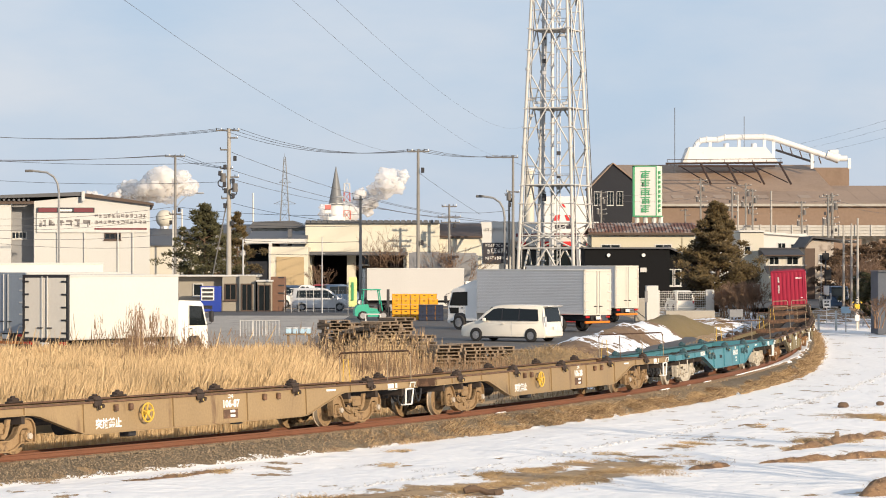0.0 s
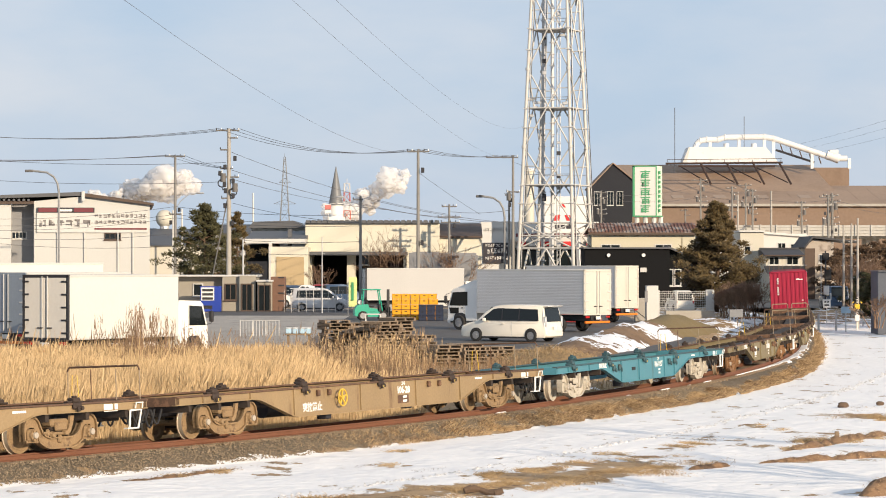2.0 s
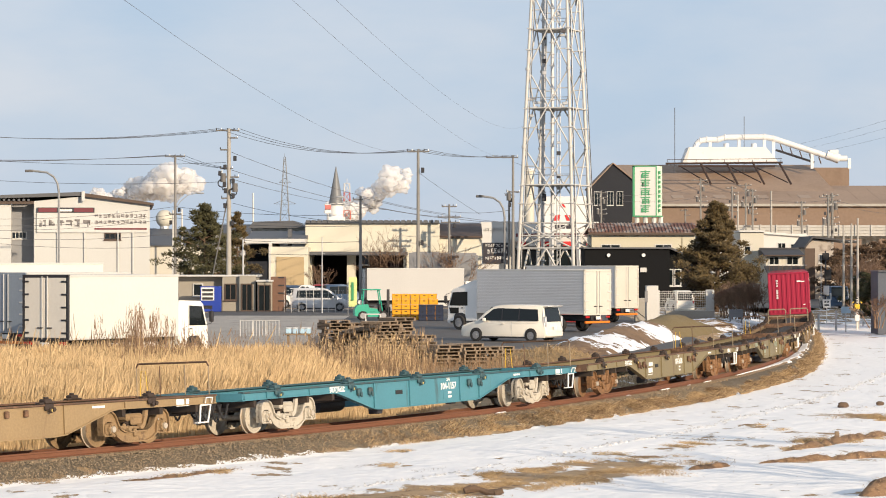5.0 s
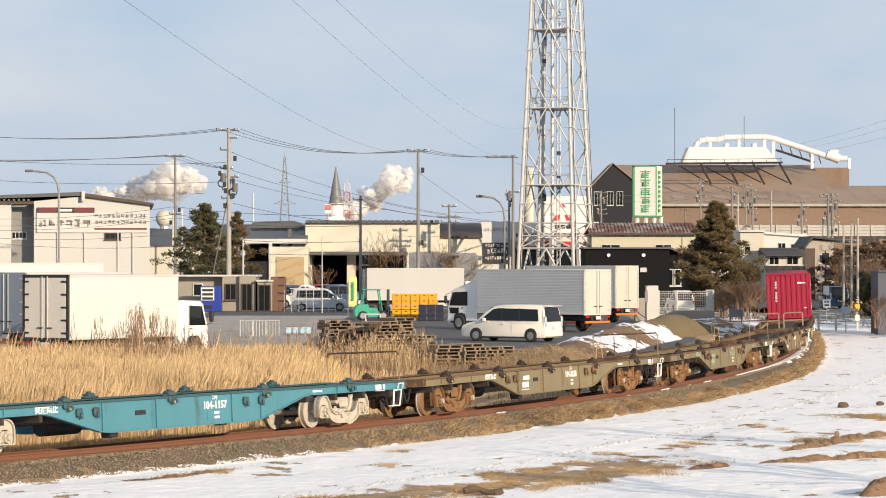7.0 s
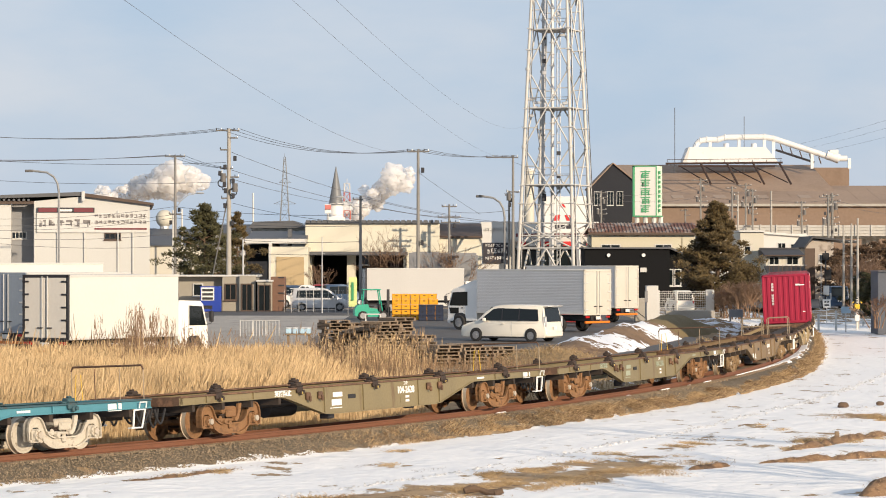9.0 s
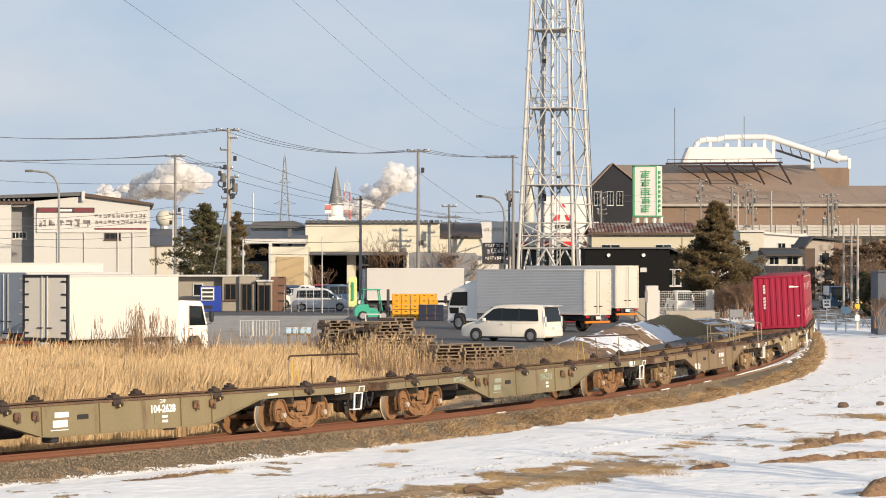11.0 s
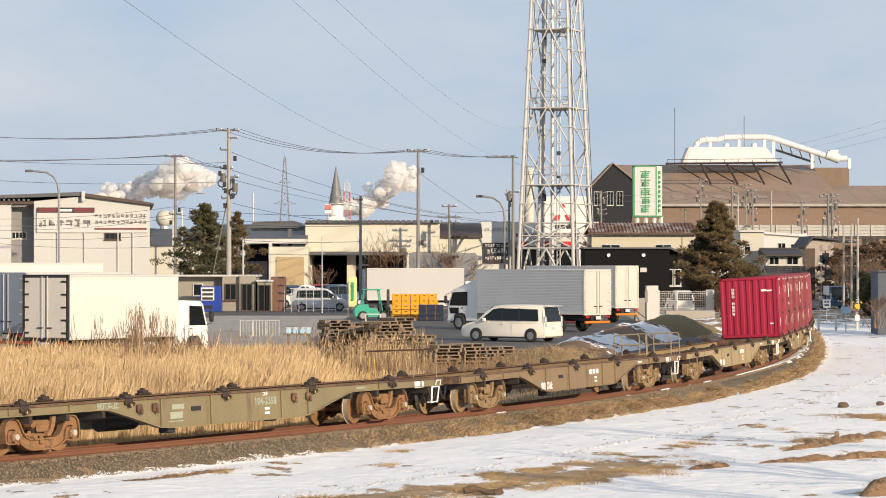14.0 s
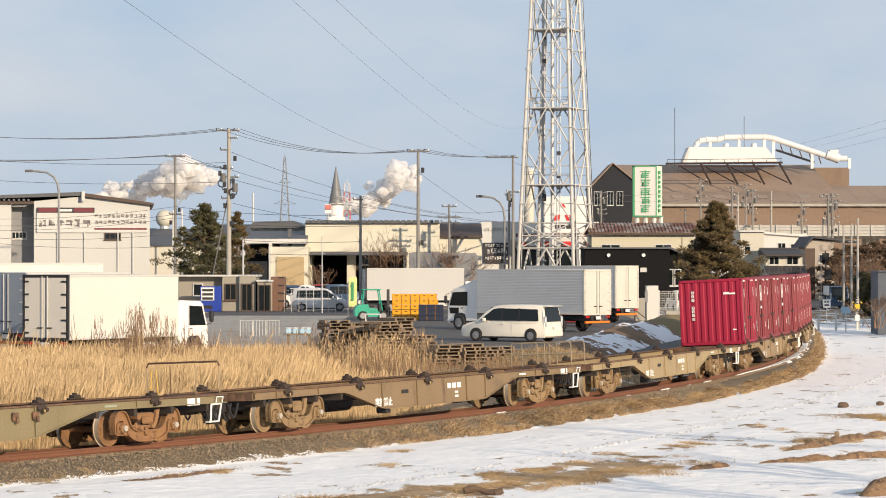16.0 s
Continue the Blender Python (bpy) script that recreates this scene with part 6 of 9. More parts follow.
def right_houses():
    d = 430.0
    v = thing("viaduct", "pale concrete elevated road with parapet", "viaduct")
    part("parapet", Build().box(42.38, 85.11, d, d + 1, 8.00, 9.66), PARAPET, v)
    for z in (8.35, 8.85, 9.3):
        part("parapet_rail", Build().box(42.38, 85.11, d - .14, d - .02, z, z + .06), CONCRETE, v)
    for i in range(14):
        px = 1290 + i * 28
        part("parapet_post", Build().box((px - 784) * d / 4931 - .08, (px - 784) * d / 4931 + .08, d - .2, d, 8.00, 9.75), PARAPET, v)
    part("deck", Build().box(42.38, 85.11, d + 1, d + 12, 7.65, 8.18), CONCRETE, v)
    for px in (1330, 1440, 1550):
        part("pier", Build().box((px - 784) * d / 4931 - 1, (px - 784) * d / 4931 + 1, d + 3, d + 8, 0, 7.83), CONCRETE, v)
    d = 290.0
    a = thing("cream_house", "cream rendered two-storey house", "house")
    part("wall", Build().box(30.93, 33.40, d, d + 9, 0, 7.22, .02), WALL_CREAM, a)
    part("roof", Build().box(30.82, 33.52, d - .3, d + 9.3, 7.22, 7.40), PANEL_GREY, a)
    window_in(a, 31.41, 31.99, d, 4.93, 5.69, 1)
    d = 330.0
    b = thing("white_house", "white two-storey house with flat roof", "house")
    part("wall", Build().box(37.88, 43.10, d, d + 10, 0, 7.42, .02), WALL_WHITE, b)
    part("roof", Build().prism([(37.74, 7.42), (43.23, 7.02), (43.23, 7.22), (37.74, 7.69)], d - .4, d + 10.4), WALL_WHITE, b)
    window_in(b, 39.69, 40.56, d, 5.68, 6.28, 2)
    window_in(b, 41.22, 42.03, d, 5.54, 6.15, 2)
    d = 285.0
    c = thing("tiled_house", "pale house with dark tiled roofs", "house")
    part("wall", Build().box(33.00, 36.76, d, d + 8, 0, 4.86, .02), WALL_CREAM, c)
    part("roof", Build().prism_x([(d - .8, 4.80), (d + 4, 5.44), (d + 8.8, 4.80), (d + 8.8, 4.74), (d - .8, 4.72)], 32.83, 36.93), TILE_DARK, c)
    part("lower_roof", Build().prism_x([(d - 3, 3.01), (d, 3.70), (d, 3.59), (d - 3, 2.90)], 32.83, 36.93), TILE_DARK, c)
    for k in range(9):
        x = 33.1 + k * .45
        part("balcony_baluster", Build().box(x - .03, x + .03, d - 2.45, d - 2.38, 3.0, 3.75), ROOF_BROWN, c)
    part("balcony_rail", Build().box(32.95, 36.85, d - 2.48, d - 2.36, 3.75, 3.83), WALL_WHITE, c)
    part("ridge_cap", Build().box(32.8, 36.95, d + 3.8, d + 4.2, 5.40, 5.58, .03), TILE_DARK, c)
    part("gutter", Build().cyl((32.83, d - .85, 4.76), (36.93, d - .85, 4.76), .07, 6), ROOF_BROWN, c)
    part("porch", Build().box(33.06, 36.76, d - 2.4, d, 0, 2.95), WALL_CREAM, c)
    window_in(c, 33.41, 34.33, d, 3.88, 4.57, 2)
    window_in(c, 35.20, 36.30, d, 3.88, 4.57, 2)
    d = 293.0
    e = thing("weathered_house", "old house with grey roof and pink-beige wall", "house")
    part("wall", Build().prism([(38.21, 0), (41.06, 0), (41.06, 6.00), (38.98, 6.48), (38.21, 5.77)], d, d + 9), OLD_WALL, e)
    part("roof", Build().prism([(38.03, 5.53), (38.86, 6.60), (43.73, 6.12), (43.73, 6.30), (38.80, 6.84), (37.91, 5.65)], d - .6, d + 10), TILE_DARK, e)
    # brown slab paints the shaded stretch of the wall
    part("dark_wall", Build().box(38.03, 39.10, d - .2, d, 0, 5.53), ROOF_BROWN, e)
    window_in(e, 39.57, 40.29, d, 4.04, 4.82, 2)
    d = 168.0
    s = thing("grey_shed", "grey sheet-metal shed in shade", "shed")
    # wall colour is darkened to carry the shade
    part("wall", Build().box(28.25, 33.43, 181, 184, -.5, 3.56, .02), SHED_SHADED, s)
    part("roof", Build().box(28.25, 33.51, 180.8, 184.2, 3.56, 3.63), ROOF_GREY, s)


MAST_PINK = surf("sun_faded_red_sign", (0.50, 0.16, 0.14), 0.6, 0, 0.12, 0.5, 8, 0)
SPIRE = surf("slate_grey_spire_sheet", (0.17, 0.178, 0.185), 0.55, 0.1, 0.12, 0.5, 8, 0.02)


def landmarks():
    d = 470.0
    t = thing("spire", "grey cone spire on a white drum", "tower")
    x = -18.06
    part("drum", Build().cyl((x, d, 0), (x, d, 13.87), 1.25, 16), WHITE, t)
    part("base", Build().box(x - 1.5, x + 1.5, d - 1.6, d + 1.6, 0, 11.49), WHITE, t)
    part("cone", Build().cyl((x, d, 13.78), (x, d, 20.07), 1.22, 16, .06), SPIRE, t)
    part("collar", Build().cyl((x, d, 13.78 - .3), (x, d, 13.78), 1.3, 16), SPIRE, t)
    g = thing("small_billboard", "small red and white rooftop sign", "sign")
    part("panel", Build().box(-19.50, -18.47, 460, 460.4, 11.99, 13.48), WHITE, g)
    part("field", Build().box(-19.50, -18.47, 459.8, 459.99, 12.64, 13.39), MAST_PINK, g)
    part("post", Build().cyl((-19.03, 460.2, 0), (-19.03, 460.2, 11.99), .2, 6), GALV, g)
    c = thing("plant_chimney", "white round plant chimney", "chimney")
    x = 16.13
    part("shaft", Build().cyl((x, 520, 0), (x, 520, 21.21), 1.05, 16, .85), WALL_CREAM, c)
    part("ring", Build().cyl((x, 520, 20.90), (x, 520, 21.32), 1.1, 16), WHITE, c)
    k = thing("storage_tank", "pale spherical storage tank", "tank")
    b = Build()
    xx = -59.99
    rings = []
    for i in range(1, 10):
        a = math.pi * i / 10
        rings.append([(xx + 1.9 * math.sin(a) * math.cos(j * math.pi / 8), 600 + 1.9 * math.sin(a) * math.sin(j * math.pi / 8), 13.22 + 1.9 * math.cos(a)) for j in range(16)])
    part("sphere", b.loft(rings), WALL_CREAM, k)
    part("leg", Build().cyl((xx, 600, 0), (xx, 600, 12.25), 1.0, 8), GALV, k)
    for px, top in ((306, 372), (322, 370), (448, 342)):
        solid("vent_pipe", Build().cyl((((px - 784) * 500 / 4931), 500, 0), (((px - 784) * 500 / 4931), 500, 4.34 - (top - 460) * 500 / 4931), .14, 8), PANEL_GREY, "slender pale plant vent pipe", "pipe")
    # low skyline of roofs far behind
    rng = random.Random(9)
    for i in range(16):
        px = -20 + i * 105 + rng.uniform(-20, 20)
        dd = rng.uniform(480, 640)
        wd, ht = rng.uniform(14, 30), rng.uniform(6.5, 9.5)
        x = (px - 784) * dd / 4931
        h = thing("distant_hall", "distant pale hall with grey roof", "building", "distant halls")
        part("wall", Build().box(x - wd / 2, x + wd / 2, dd, dd + 15, 0, ht), rng.choice((WALL_WHITE, WALL_GREY, WALL_CREAM)), h)
        part("roof", Build().prism_x([(dd - .6, ht), (dd + 7, ht + 1.8), (dd + 15.6, ht)], x - wd / 2 - .5, x + wd / 2 + .5), ROOF_GREY, h)


left_works()
yellow_works()
sign_hall()
black_shop()
warehouse()
right_houses()
landmarks()


# ---------- lattice tower ----------
def strut(host, name, a, b, r, mat, n=5):
    part(name, Build().cyl(a, b, r, n), mat, host)


def lattice_tower():
    t = thing("lattice_tower", "tall white-painted lattice steel mast", "tower")
    cx, cy, th = 10.57, 262.0, radians(21.7)
    ux, uy = math.cos(th), -math.sin(th)
    vx, vy = math.sin(th), math.cos(th)

    def corner(i, z):
        a = (5.75 - 0.0775 * z) / 2
        p, q = ((-1, -1), (1, -1), (1, 1), (-1, 1))[i]
        return (cx + (p * ux + q * vx) * a, cy + (p * uy + q * vy) * a, z)

    zt = 38.0
    for i in range(4):
        lg = part("leg", Build().cyl(corner(i, .1), corner(i, zt), .18, 10, .12), TOWER, t)
        for z in (5.4, 7.8, 14.9, 22.2, 29.6):
            p = corner(i, z)
            part("flange_collar", Build().cyl((p[0], p[1], z - .12), (p[0], p[1], z + .12), .235, 10), TOWER, lg)
        part("footing", Build().box(corner(i, 0)[0] - .5, corner(i, 0)[0] + .5, corner(i, 0)[1] - .5, corner(i, 0)[1] + .5, 0, .5, .03), CONCRETE, t)
    zs = [.3, 5.40, 7.79, 14.86, 22.19, 29.58, 37.5]
    zs[0] = .3
    for f in range(4):
        a, b = f, (f + 1) % 4
        for k in range(len(zs) - 1):
            z0, z1 = zs[k], zs[k + 1]
            if k == 0:
                m = [(p + q) / 2 for p, q in zip(corner(a, z1), corner(b, z1))]
                strut(t, "brace", corner(a, z0), m, .10, TOWER)
                strut(t, "brace", corner(b, z0), m, .10, TOWER)
                strut(t, "crossbar", corner(a, z1), corner(b, z1), .09, TOWER)
                continue
            strut(t, "brace", corner(a, z0), corner(b, z1), .072, TOWER)
            strut(t, "brace", corner(b, z0), corner(a, z1), .072, TOWER)
            zm = z0 + (z1 - z0) * .5
            strut(t, "crossbar", corner(a, zm), corner(b, zm), .07, TOWER)
            if k == 1:
                strut(t, "crossbar", corner(a, z1), corner(b, z1), .05, TOWER)
            if k > 1:
                for g in (.25, .75):
                    zq = z0 + (z1 - z0) * g
                    pa, pb = Vector(corner(a, zq)), Vector(corner(b, zq))
                    strut(t, "stay", pa, pa.lerp(pb, .26), .05, TOWER)
                    strut(t, "stay", pb, pb.lerp(pa, .26), .05, TOWER)
    # platforms at the crossings
    for k in (2, 3, 4):
        zm = (zs[k] + zs[k + 1]) / 2
        a = (5.75 - 0.0775 * zm) / 2 - .1
        bb = Build().box(-a, a, -a, a, -.05, .05)
        part("platform", bb, GALV, t, "open grating platform", at=pose(cx, cy, zm, 0, 0, -21.7))
        for s in (-1, 1):
            part("platform_rail", Build().tube([(-a, s * a * .9, .0), (-a, s * a * .9, 1.0), (a, s * a * .9, 1.0), (a, s * a * .9, 0)], .035, 5), GALV, t, at=pose(cx, cy, zm, 0, 0, -21.7))
    # cable ducts and ladder in the middle
    part("cable_duct", Build().cyl((10.28, cy, .2), (10.28, cy, zt), .16, 8), GALV, t, "grey cable duct")
    part("cable_duct", Build().cyl((9.40, cy + 1.4, .2), (9.58, cy + 1.2, zt), .17, 8), GALV, t, "grey cable duct")
    lad = new("ladder")
    lad.parent = t
    for px in (986, 991.5):
        part("stile", Build().cyl((((px - 784) * 262 / 4931), cy + .3, .2), (((px - 784) * 262 / 4931), cy + .3, zt), .05, 5), GALV, lad)
    for i in range(88):
        z = .6 + i * .42
        part("rung", Build().cyl((10.73, cy + .3, z), (11.03, cy + .3, z), .025, 4), GALV, lad)
    # clamps, side cables and small boxes on the ducts
    rng = random.Random(41)
    for i in range(34):
        z = 1.0 + i * 1.08
        for xx, yy in ((10.28, cy), (9.49, cy + 1.3)):
            part("cable_clamp", Build().box(xx - .26, xx + .26, yy - .22, yy + .05, z - .05, z + .05, .01), GALV, t)
        if rng.random() < .5:
            xx = rng.choice((9.5, 10.3, 10.85))
            part("junction_box", Build().box(xx - .18, xx + .2, cy - .35, cy - .1, z + .2, z + rng.uniform(.4, .9), .03), rng.choice((GALV, DARK)), t)
    for i in range(4):
        for k in range(2):
            p, q = Vector(corner(i, .5)), Vector(corner(i, zt))
            o = Vector((.26 + .08 * k, -.18, 0))
            part("cable_run", Build().cyl(p + o, q + o, .035, 5), DARK if (i + k) % 2 else GALV, t)
    for z in (9.6, 11.3, 16.7, 18.5, 24.0, 26.0, 31.5, 33.4):
        for i in range(4):
            p = Vector(corner(i, z))
            part("side_bracket", Build().box(p.x - .3, p.x + .3, p.y - .3, p.y - .1, z - .05, z + .05, .01), GALV, t)
    # slim drum aerials and brackets
    for px, py, h in ((1029, 131, 15), (1036, 270, 13), (1021, 3, 14), (963, 140, 11)):
        x, z = (px - 784) * 264 / 4931, 4.34 - (py - 460) * 264 / 4931
        part("aerial", Build().cyl((x, 264, z - h * .027), (x, 264, z + h * .027), .15, 8), DARK, t, "dark slim aerial")
    for px, py in ((945, 175), (952, 182), (948, 190), (938, 176), (1000, 183), (996, 62), (940, 205)):
        x, z = (px - 784) * 261 / 4931, 4.34 - (py - 460) * 261 / 4931
        part("bracket", Build().box(x - .25, x + .25, 261, 261.4, z - .12, z + .12, .03), GALV, t)


lattice_tower()


# ---------- poles, lamps, wires ----------
INSUL = surf("porcelain", (0.7, 0.7, 0.68), 0.3, 0, 0.08, 2, 20, 0)
DULL = surf("weathered_crossarm_steel", (0.14, 0.135, 0.13), 0.7, 0.1, 0.2, 2, 20, 0)
WIRE = surf("weathered_wire", (0.085, 0.085, 0.09), 0.6, 0.2, 0.1, 1, 10, 0)


def pole(px, d, top, arms=(), gear=(), r=.19, base=.15, mat=None, name="utility_pole", label="tapered concrete utility pole with crossarms", stay=None, dull=True):
    x = (px - 784) * d / 4931
    zt = 4.34 - (top - 460) * d / 4931
    p = thing(name, label, "pole", "utility poles", at=pose(x, d, 0))
    part("shaft", Build().cyl((0, 0, base - .3), (0, 0, zt), r, 12, r * .62), mat or POLE, p)
    for dz, half, off in arms:
        a = part("crossarm", Build().box(-half + off, half + off, -.12, 0, zt - dz - .06, zt - dz + .06, .01), DULL if dull else GALV, p, "steel crossarm")
        for k in (-.95, -.55, .0, .55, .95):
            if half > .6 or k in (-.95, .95):
                part("insulator", Build().cyl((off + k * half, -.06, zt - dz + .05), (off + k * half, -.06, zt - dz + .2), .045, 8, .03), INSUL if k in (-.55, .95) or not dull else BLACK, a)
    for dz, dx, kind in gear:
        z = zt - dz
        if kind == "can":
            c = part("transformer", Build().cyl((dx, -.2, z - .4), (dx, -.2, z + .3), .22, 12), DULL, p, "grey can transformer")
            part("bushing", Build().cyl((dx - .1, -.2, z + .35), (dx - .1, -.2, z + .55), .05, 6), INSUL, c)
        elif kind == "box":
            part("switch_box", Build().box(dx - .13, dx + .13, -.35, -.1, z - .2, z + .2, .03), DARK, p)
        elif kind == "coil":
            part("cable_coil", Build().tube([(dx + .3 * math.cos(q), -.25, z + .3 * math.sin(q)) for q in np.linspace(0, 6.28, 13)], .05, 5), BLACK, p)
        elif kind == "lamp":
            s = 1 if dx > 0 else -1
            part("lamp_arm", Build().tube([(0, 0, z - 1.6), (s * .5, -.1, z - .8), (s * 1.2, -.1, z - .2), (dx - s * .3, -.1, z)], .045, 6), GALV, p)
            part("lamp_head", Build().box(dx - .35, dx + .35, -.25, .05, z - .08, z + .06, .05), GALV, p)
        elif kind == "sign":
            part("notice", Build().box(dx - .25, dx + .25, -.3, -.24, z - .5, z + .5, .01), WHITE, p)
    for i in range(int((zt - 3) / .9)):
        part("step_bolt", Build().cyl((-.22 if i % 2 else .22, 0, 3 + i * .9), (0, 0, 3 + i * .9), .02, 4), GALV, p)
    if stay:
        dx, z0, z1 = stay
        part("stay_pole", Build().cyl((dx, .3, z0), (0, 0, z1), .05, 8), DULL, p)
    return (x, d, zt)


LAMP_GREY = surf("grey_lamp_column_paint", (0.24, 0.245, 0.25), 0.55, 0.1, 0.12, 1, 10, 0.01)


def street_lamp(px, d, top, reach, base=.15, pole_top=None):
    x = (px - 784) * d / 4931
    zt = 4.34 - (top - 460) * d / 4931
    p = thing("street_lamp", "curved grey steel street lamp", "street lamp", at=pose(x, d, 0))
    s = 1 if reach > 0 else -1
    pts = [(0, 0, base - .2), (0, 0, zt - 2.0), (s * .12, 0, zt - 1.2), (s * .45, 0, zt - .6), (s * 1.1, 0, zt - .18), (reach - s * .4, 0, zt)]
    part("column", Build().tube(pts, .10, 8), LAMP_GREY, p)
    part("lamp_head", Build().box(min(reach, reach - s * .75), max(reach, reach - s * .75), -.16, .16, zt - .16, zt + .07, .06), DULL, p)


def wire(host, a, b, sag, r=.022):
    a, b = Vector(a), Vector(b)
    n = 14
    pts = []
    for i in range(n + 1):
        t = i / n
        p = a.lerp(b, t)
        p.z -= 4 * sag * t * (1 - t)
        pts.append(p)
    bd = Build()
    rings = []
    for p in pts:
        rings.append([(p.x, p.y - r, p.z - r * .6), (p.x, p.y + r, p.z - r * .6), (p.x, p.y, p.z + r)])
    part("wire", bd.loft(rings), WIRE, host)


def place(px, py, d):
    return ((px - 784) * d / 4931, d, 4.34 - (py - 460) * d / 4931)


def span(*wires, label="sagging overhead power wires between poles"):
    h = thing("overhead_line", label, "power line", "overhead lines")
    for a, b, sag, *r in wires:
        wire(h, a, b, sag, *(r or (.022,)))


P1 = pole(405, 224, 228, arms=((.15, .95, -.1), (.75, .4, .3), (1.7, .35, -.35), (3.2, .5, -.2), (3.9, .7, .1), (4.9, .62, .1), (5.6, .5, -.1)), gear=((4.4, -.55, "coil"), (5.1, .35, "coil"), (4.7, .5, "can"), (3.9, -.45, "can"), (4.5, -.35, "box"), (4.2, .35, "box"), (3.1, -.3, "box"), (5.0, -.25, "box"), (3.6, -.7, "box"), (7.6, .3, "box"), (5.4, .35, "box"), (2.4, .5, "box"), (6.2, -.3, "box")), r=.23, stay=(-1.3, 3.2, 9.8), mat=POLE_SUNLIT)
P2 = pole(310, 265, 275, arms=((.12, .95, 0), (5.6, .6, 0)), gear=((3.6, 2.4, "lamp"), (5.2, .4, "box"), (6.4, -.4, "box")), r=.18)
P3 = pole(740, 215, 265, arms=((.15, .85, 0),), gear=((1.6, .35, "box"), (7.2, .3, "box")), r=.17, label="tapered concrete utility pole with one crossarm")
pole(638, 221, 347, arms=((.3, .4, -.2),), gear=((.1, -1.6, "lamp"), (6.4, .5, "sign")), r=.15)
P5 = pole(908, 258, 275, arms=((.2, 1.5, -1.0), (3.4, .6, 0)), gear=((3.8, -.4, "can"), (4.6, -.3, "box")), r=.17)
pole(795, 262, 362, arms=((.2, .7, 0), (1.2, 1.1, 0), (1.7, .9, .1)), gear=((2.0, .5, "box"),), r=.15)
pole(570, 216, 420, r=.06, mat=GALV, name="steel_post", label="thin galvanised steel post in the yard")
pole(456, 290, 398, arms=((.2, .5, 0),), r=.10, mat=GALV, name="steel_post", label="thin steel post with short arm")
pole(430, 232, 424, r=.11, mat=GALV, name="steel_post", label="short steel post by the street")
pole(901, 262, 338, arms=((.4, .4, 0),), gear=((.9, .2, "box"),), r=.14)
for px, d, top, arm in ((1240, 430, 316, 1.6), (1296, 400, 330, 1.0), (1306, 420, 345, 0), (1320, 430, 325, 1.4), (1332, 400, 335, .9), (1365, 410, 338, 0), (1419, 400, 356, 1.1), (1466, 330, 345, 1.2), (1473, 332, 342, 1.2), (1064, 430, 338, 1.3), (1213, 440, 370, .8), (1352, 330, 450, .5)):
    pole(px, d, top, arms=((.3, arm * .75, -.2), (1.0, arm * .55, .3), (2.9, arm * .6, 0), (3.6, arm * .5, .25)) if arm else (), gear=((1.6, .4, "can"), (2.2, -.4, "box"), (3.2, -.5, "can"), (4.4, .4, "box")) if arm > .85 else (), r=.2, mat=None if arm else POLE_SUNLIT)
# slim poles in the paler concrete, their sunlight painted in
for px, d, top in ((1493, 215, 399), (1507, 212, 396), (1518, 196, 386)):
    pole(px, d, top, r=.11, base=-.4, mat=POLE_SUNLIT, name="slim_pole", label="tall slim concrete pole by the crossing")
street_lamp(104, 255, 302, -3.1)
street_lamp(893, 262, 347, -2.7)
street_lamp(1302, 330, 400, 1.8)

# bundles between the poles
for off in (-1.1, 0.1, 1.1):
    span(((-48 + off * .5, 228 + off, 15.62), (P1[0] + off * .75, P1[1], P1[2]), 1.1), ((P1[0] + off * .75, P1[1], P1[2]), (P3[0] + off * .6, P3[1], P3[2]), .95), ((P3[0] + off * .6, P3[1], P3[2]), (P5[0] + off * .8 - .5, P5[1], P5[2]), .35))
for off in (-.85, 0, .85):
    span(((-62, 262 + off, 14.54 + off * .2), (P2[0] + off, P2[1], P2[2]), .7), ((P2[0] + off, P2[1], P2[2]), (P1[0] + off * .4, P1[1], P1[2] - 3.2), .2))
span((place(-40, 283, 262), place(400, 288, 240), .3), (place(-40, 318, 262), place(400, 322, 240), .3))
span((place(405, 268, 224), place(795, 380, 262), .6), (place(405, 300, 224), place(795, 388, 262), .5), (place(405, 316, 224), place(690, 372, 300), .4), (place(740, 305, 215), place(850, 380, 300), .1))
for a, b in ((388, 376), (400, 390), (408, 396), (421, 424), (430, 446)):
    span((place(-20, a, 270), place(310, b - 10, 265), .35), (place(310, b - 10, 265), place(640, b + 4, 221), .35))
span((place(640, 350, 221), place(908, 395, 258), .3), (place(638, 360, 221), place(795, 385, 262), .2), (place(795, 375, 262), place(905, 372, 262), .2), (place(795, 385, 262), place(905, 392, 262), .2), (place(412, 360, 240), place(640, 395, 221), .3))
span((place(905, 285, 258), place(1064, 345, 430), .3), (place(905, 340, 258), place(1064, 352, 430), .3), (place(1064, 345, 430), place(1240, 330, 430), .6), (place(1064, 352, 430), place(1240, 350, 430), .6))
span((place(1240, 330, 430), place(1320, 340, 430), .4), (place(1320, 345, 430), place(1466, 355, 330), .6), (place(1240, 345, 430), place(1366, 350, 410), .6), (place(1466, 352, 330), place(1640, 372, 330), .5), (place(1466, 358, 330), place(1640, 380, 330), .5), (place(1473, 350, 330), place(1498, 418, 300), 0))
# three long lines that pass overhead
span((place(735, 270, 215), place(205, -10, 62), 1.1, .007), (place(905, 282, 258), place(508, -8, 62), .9, .006), (place(925, 224, 262), place(575, -18, 62), 1.2, .006), label="thin overhead lines rising towards the viewer")
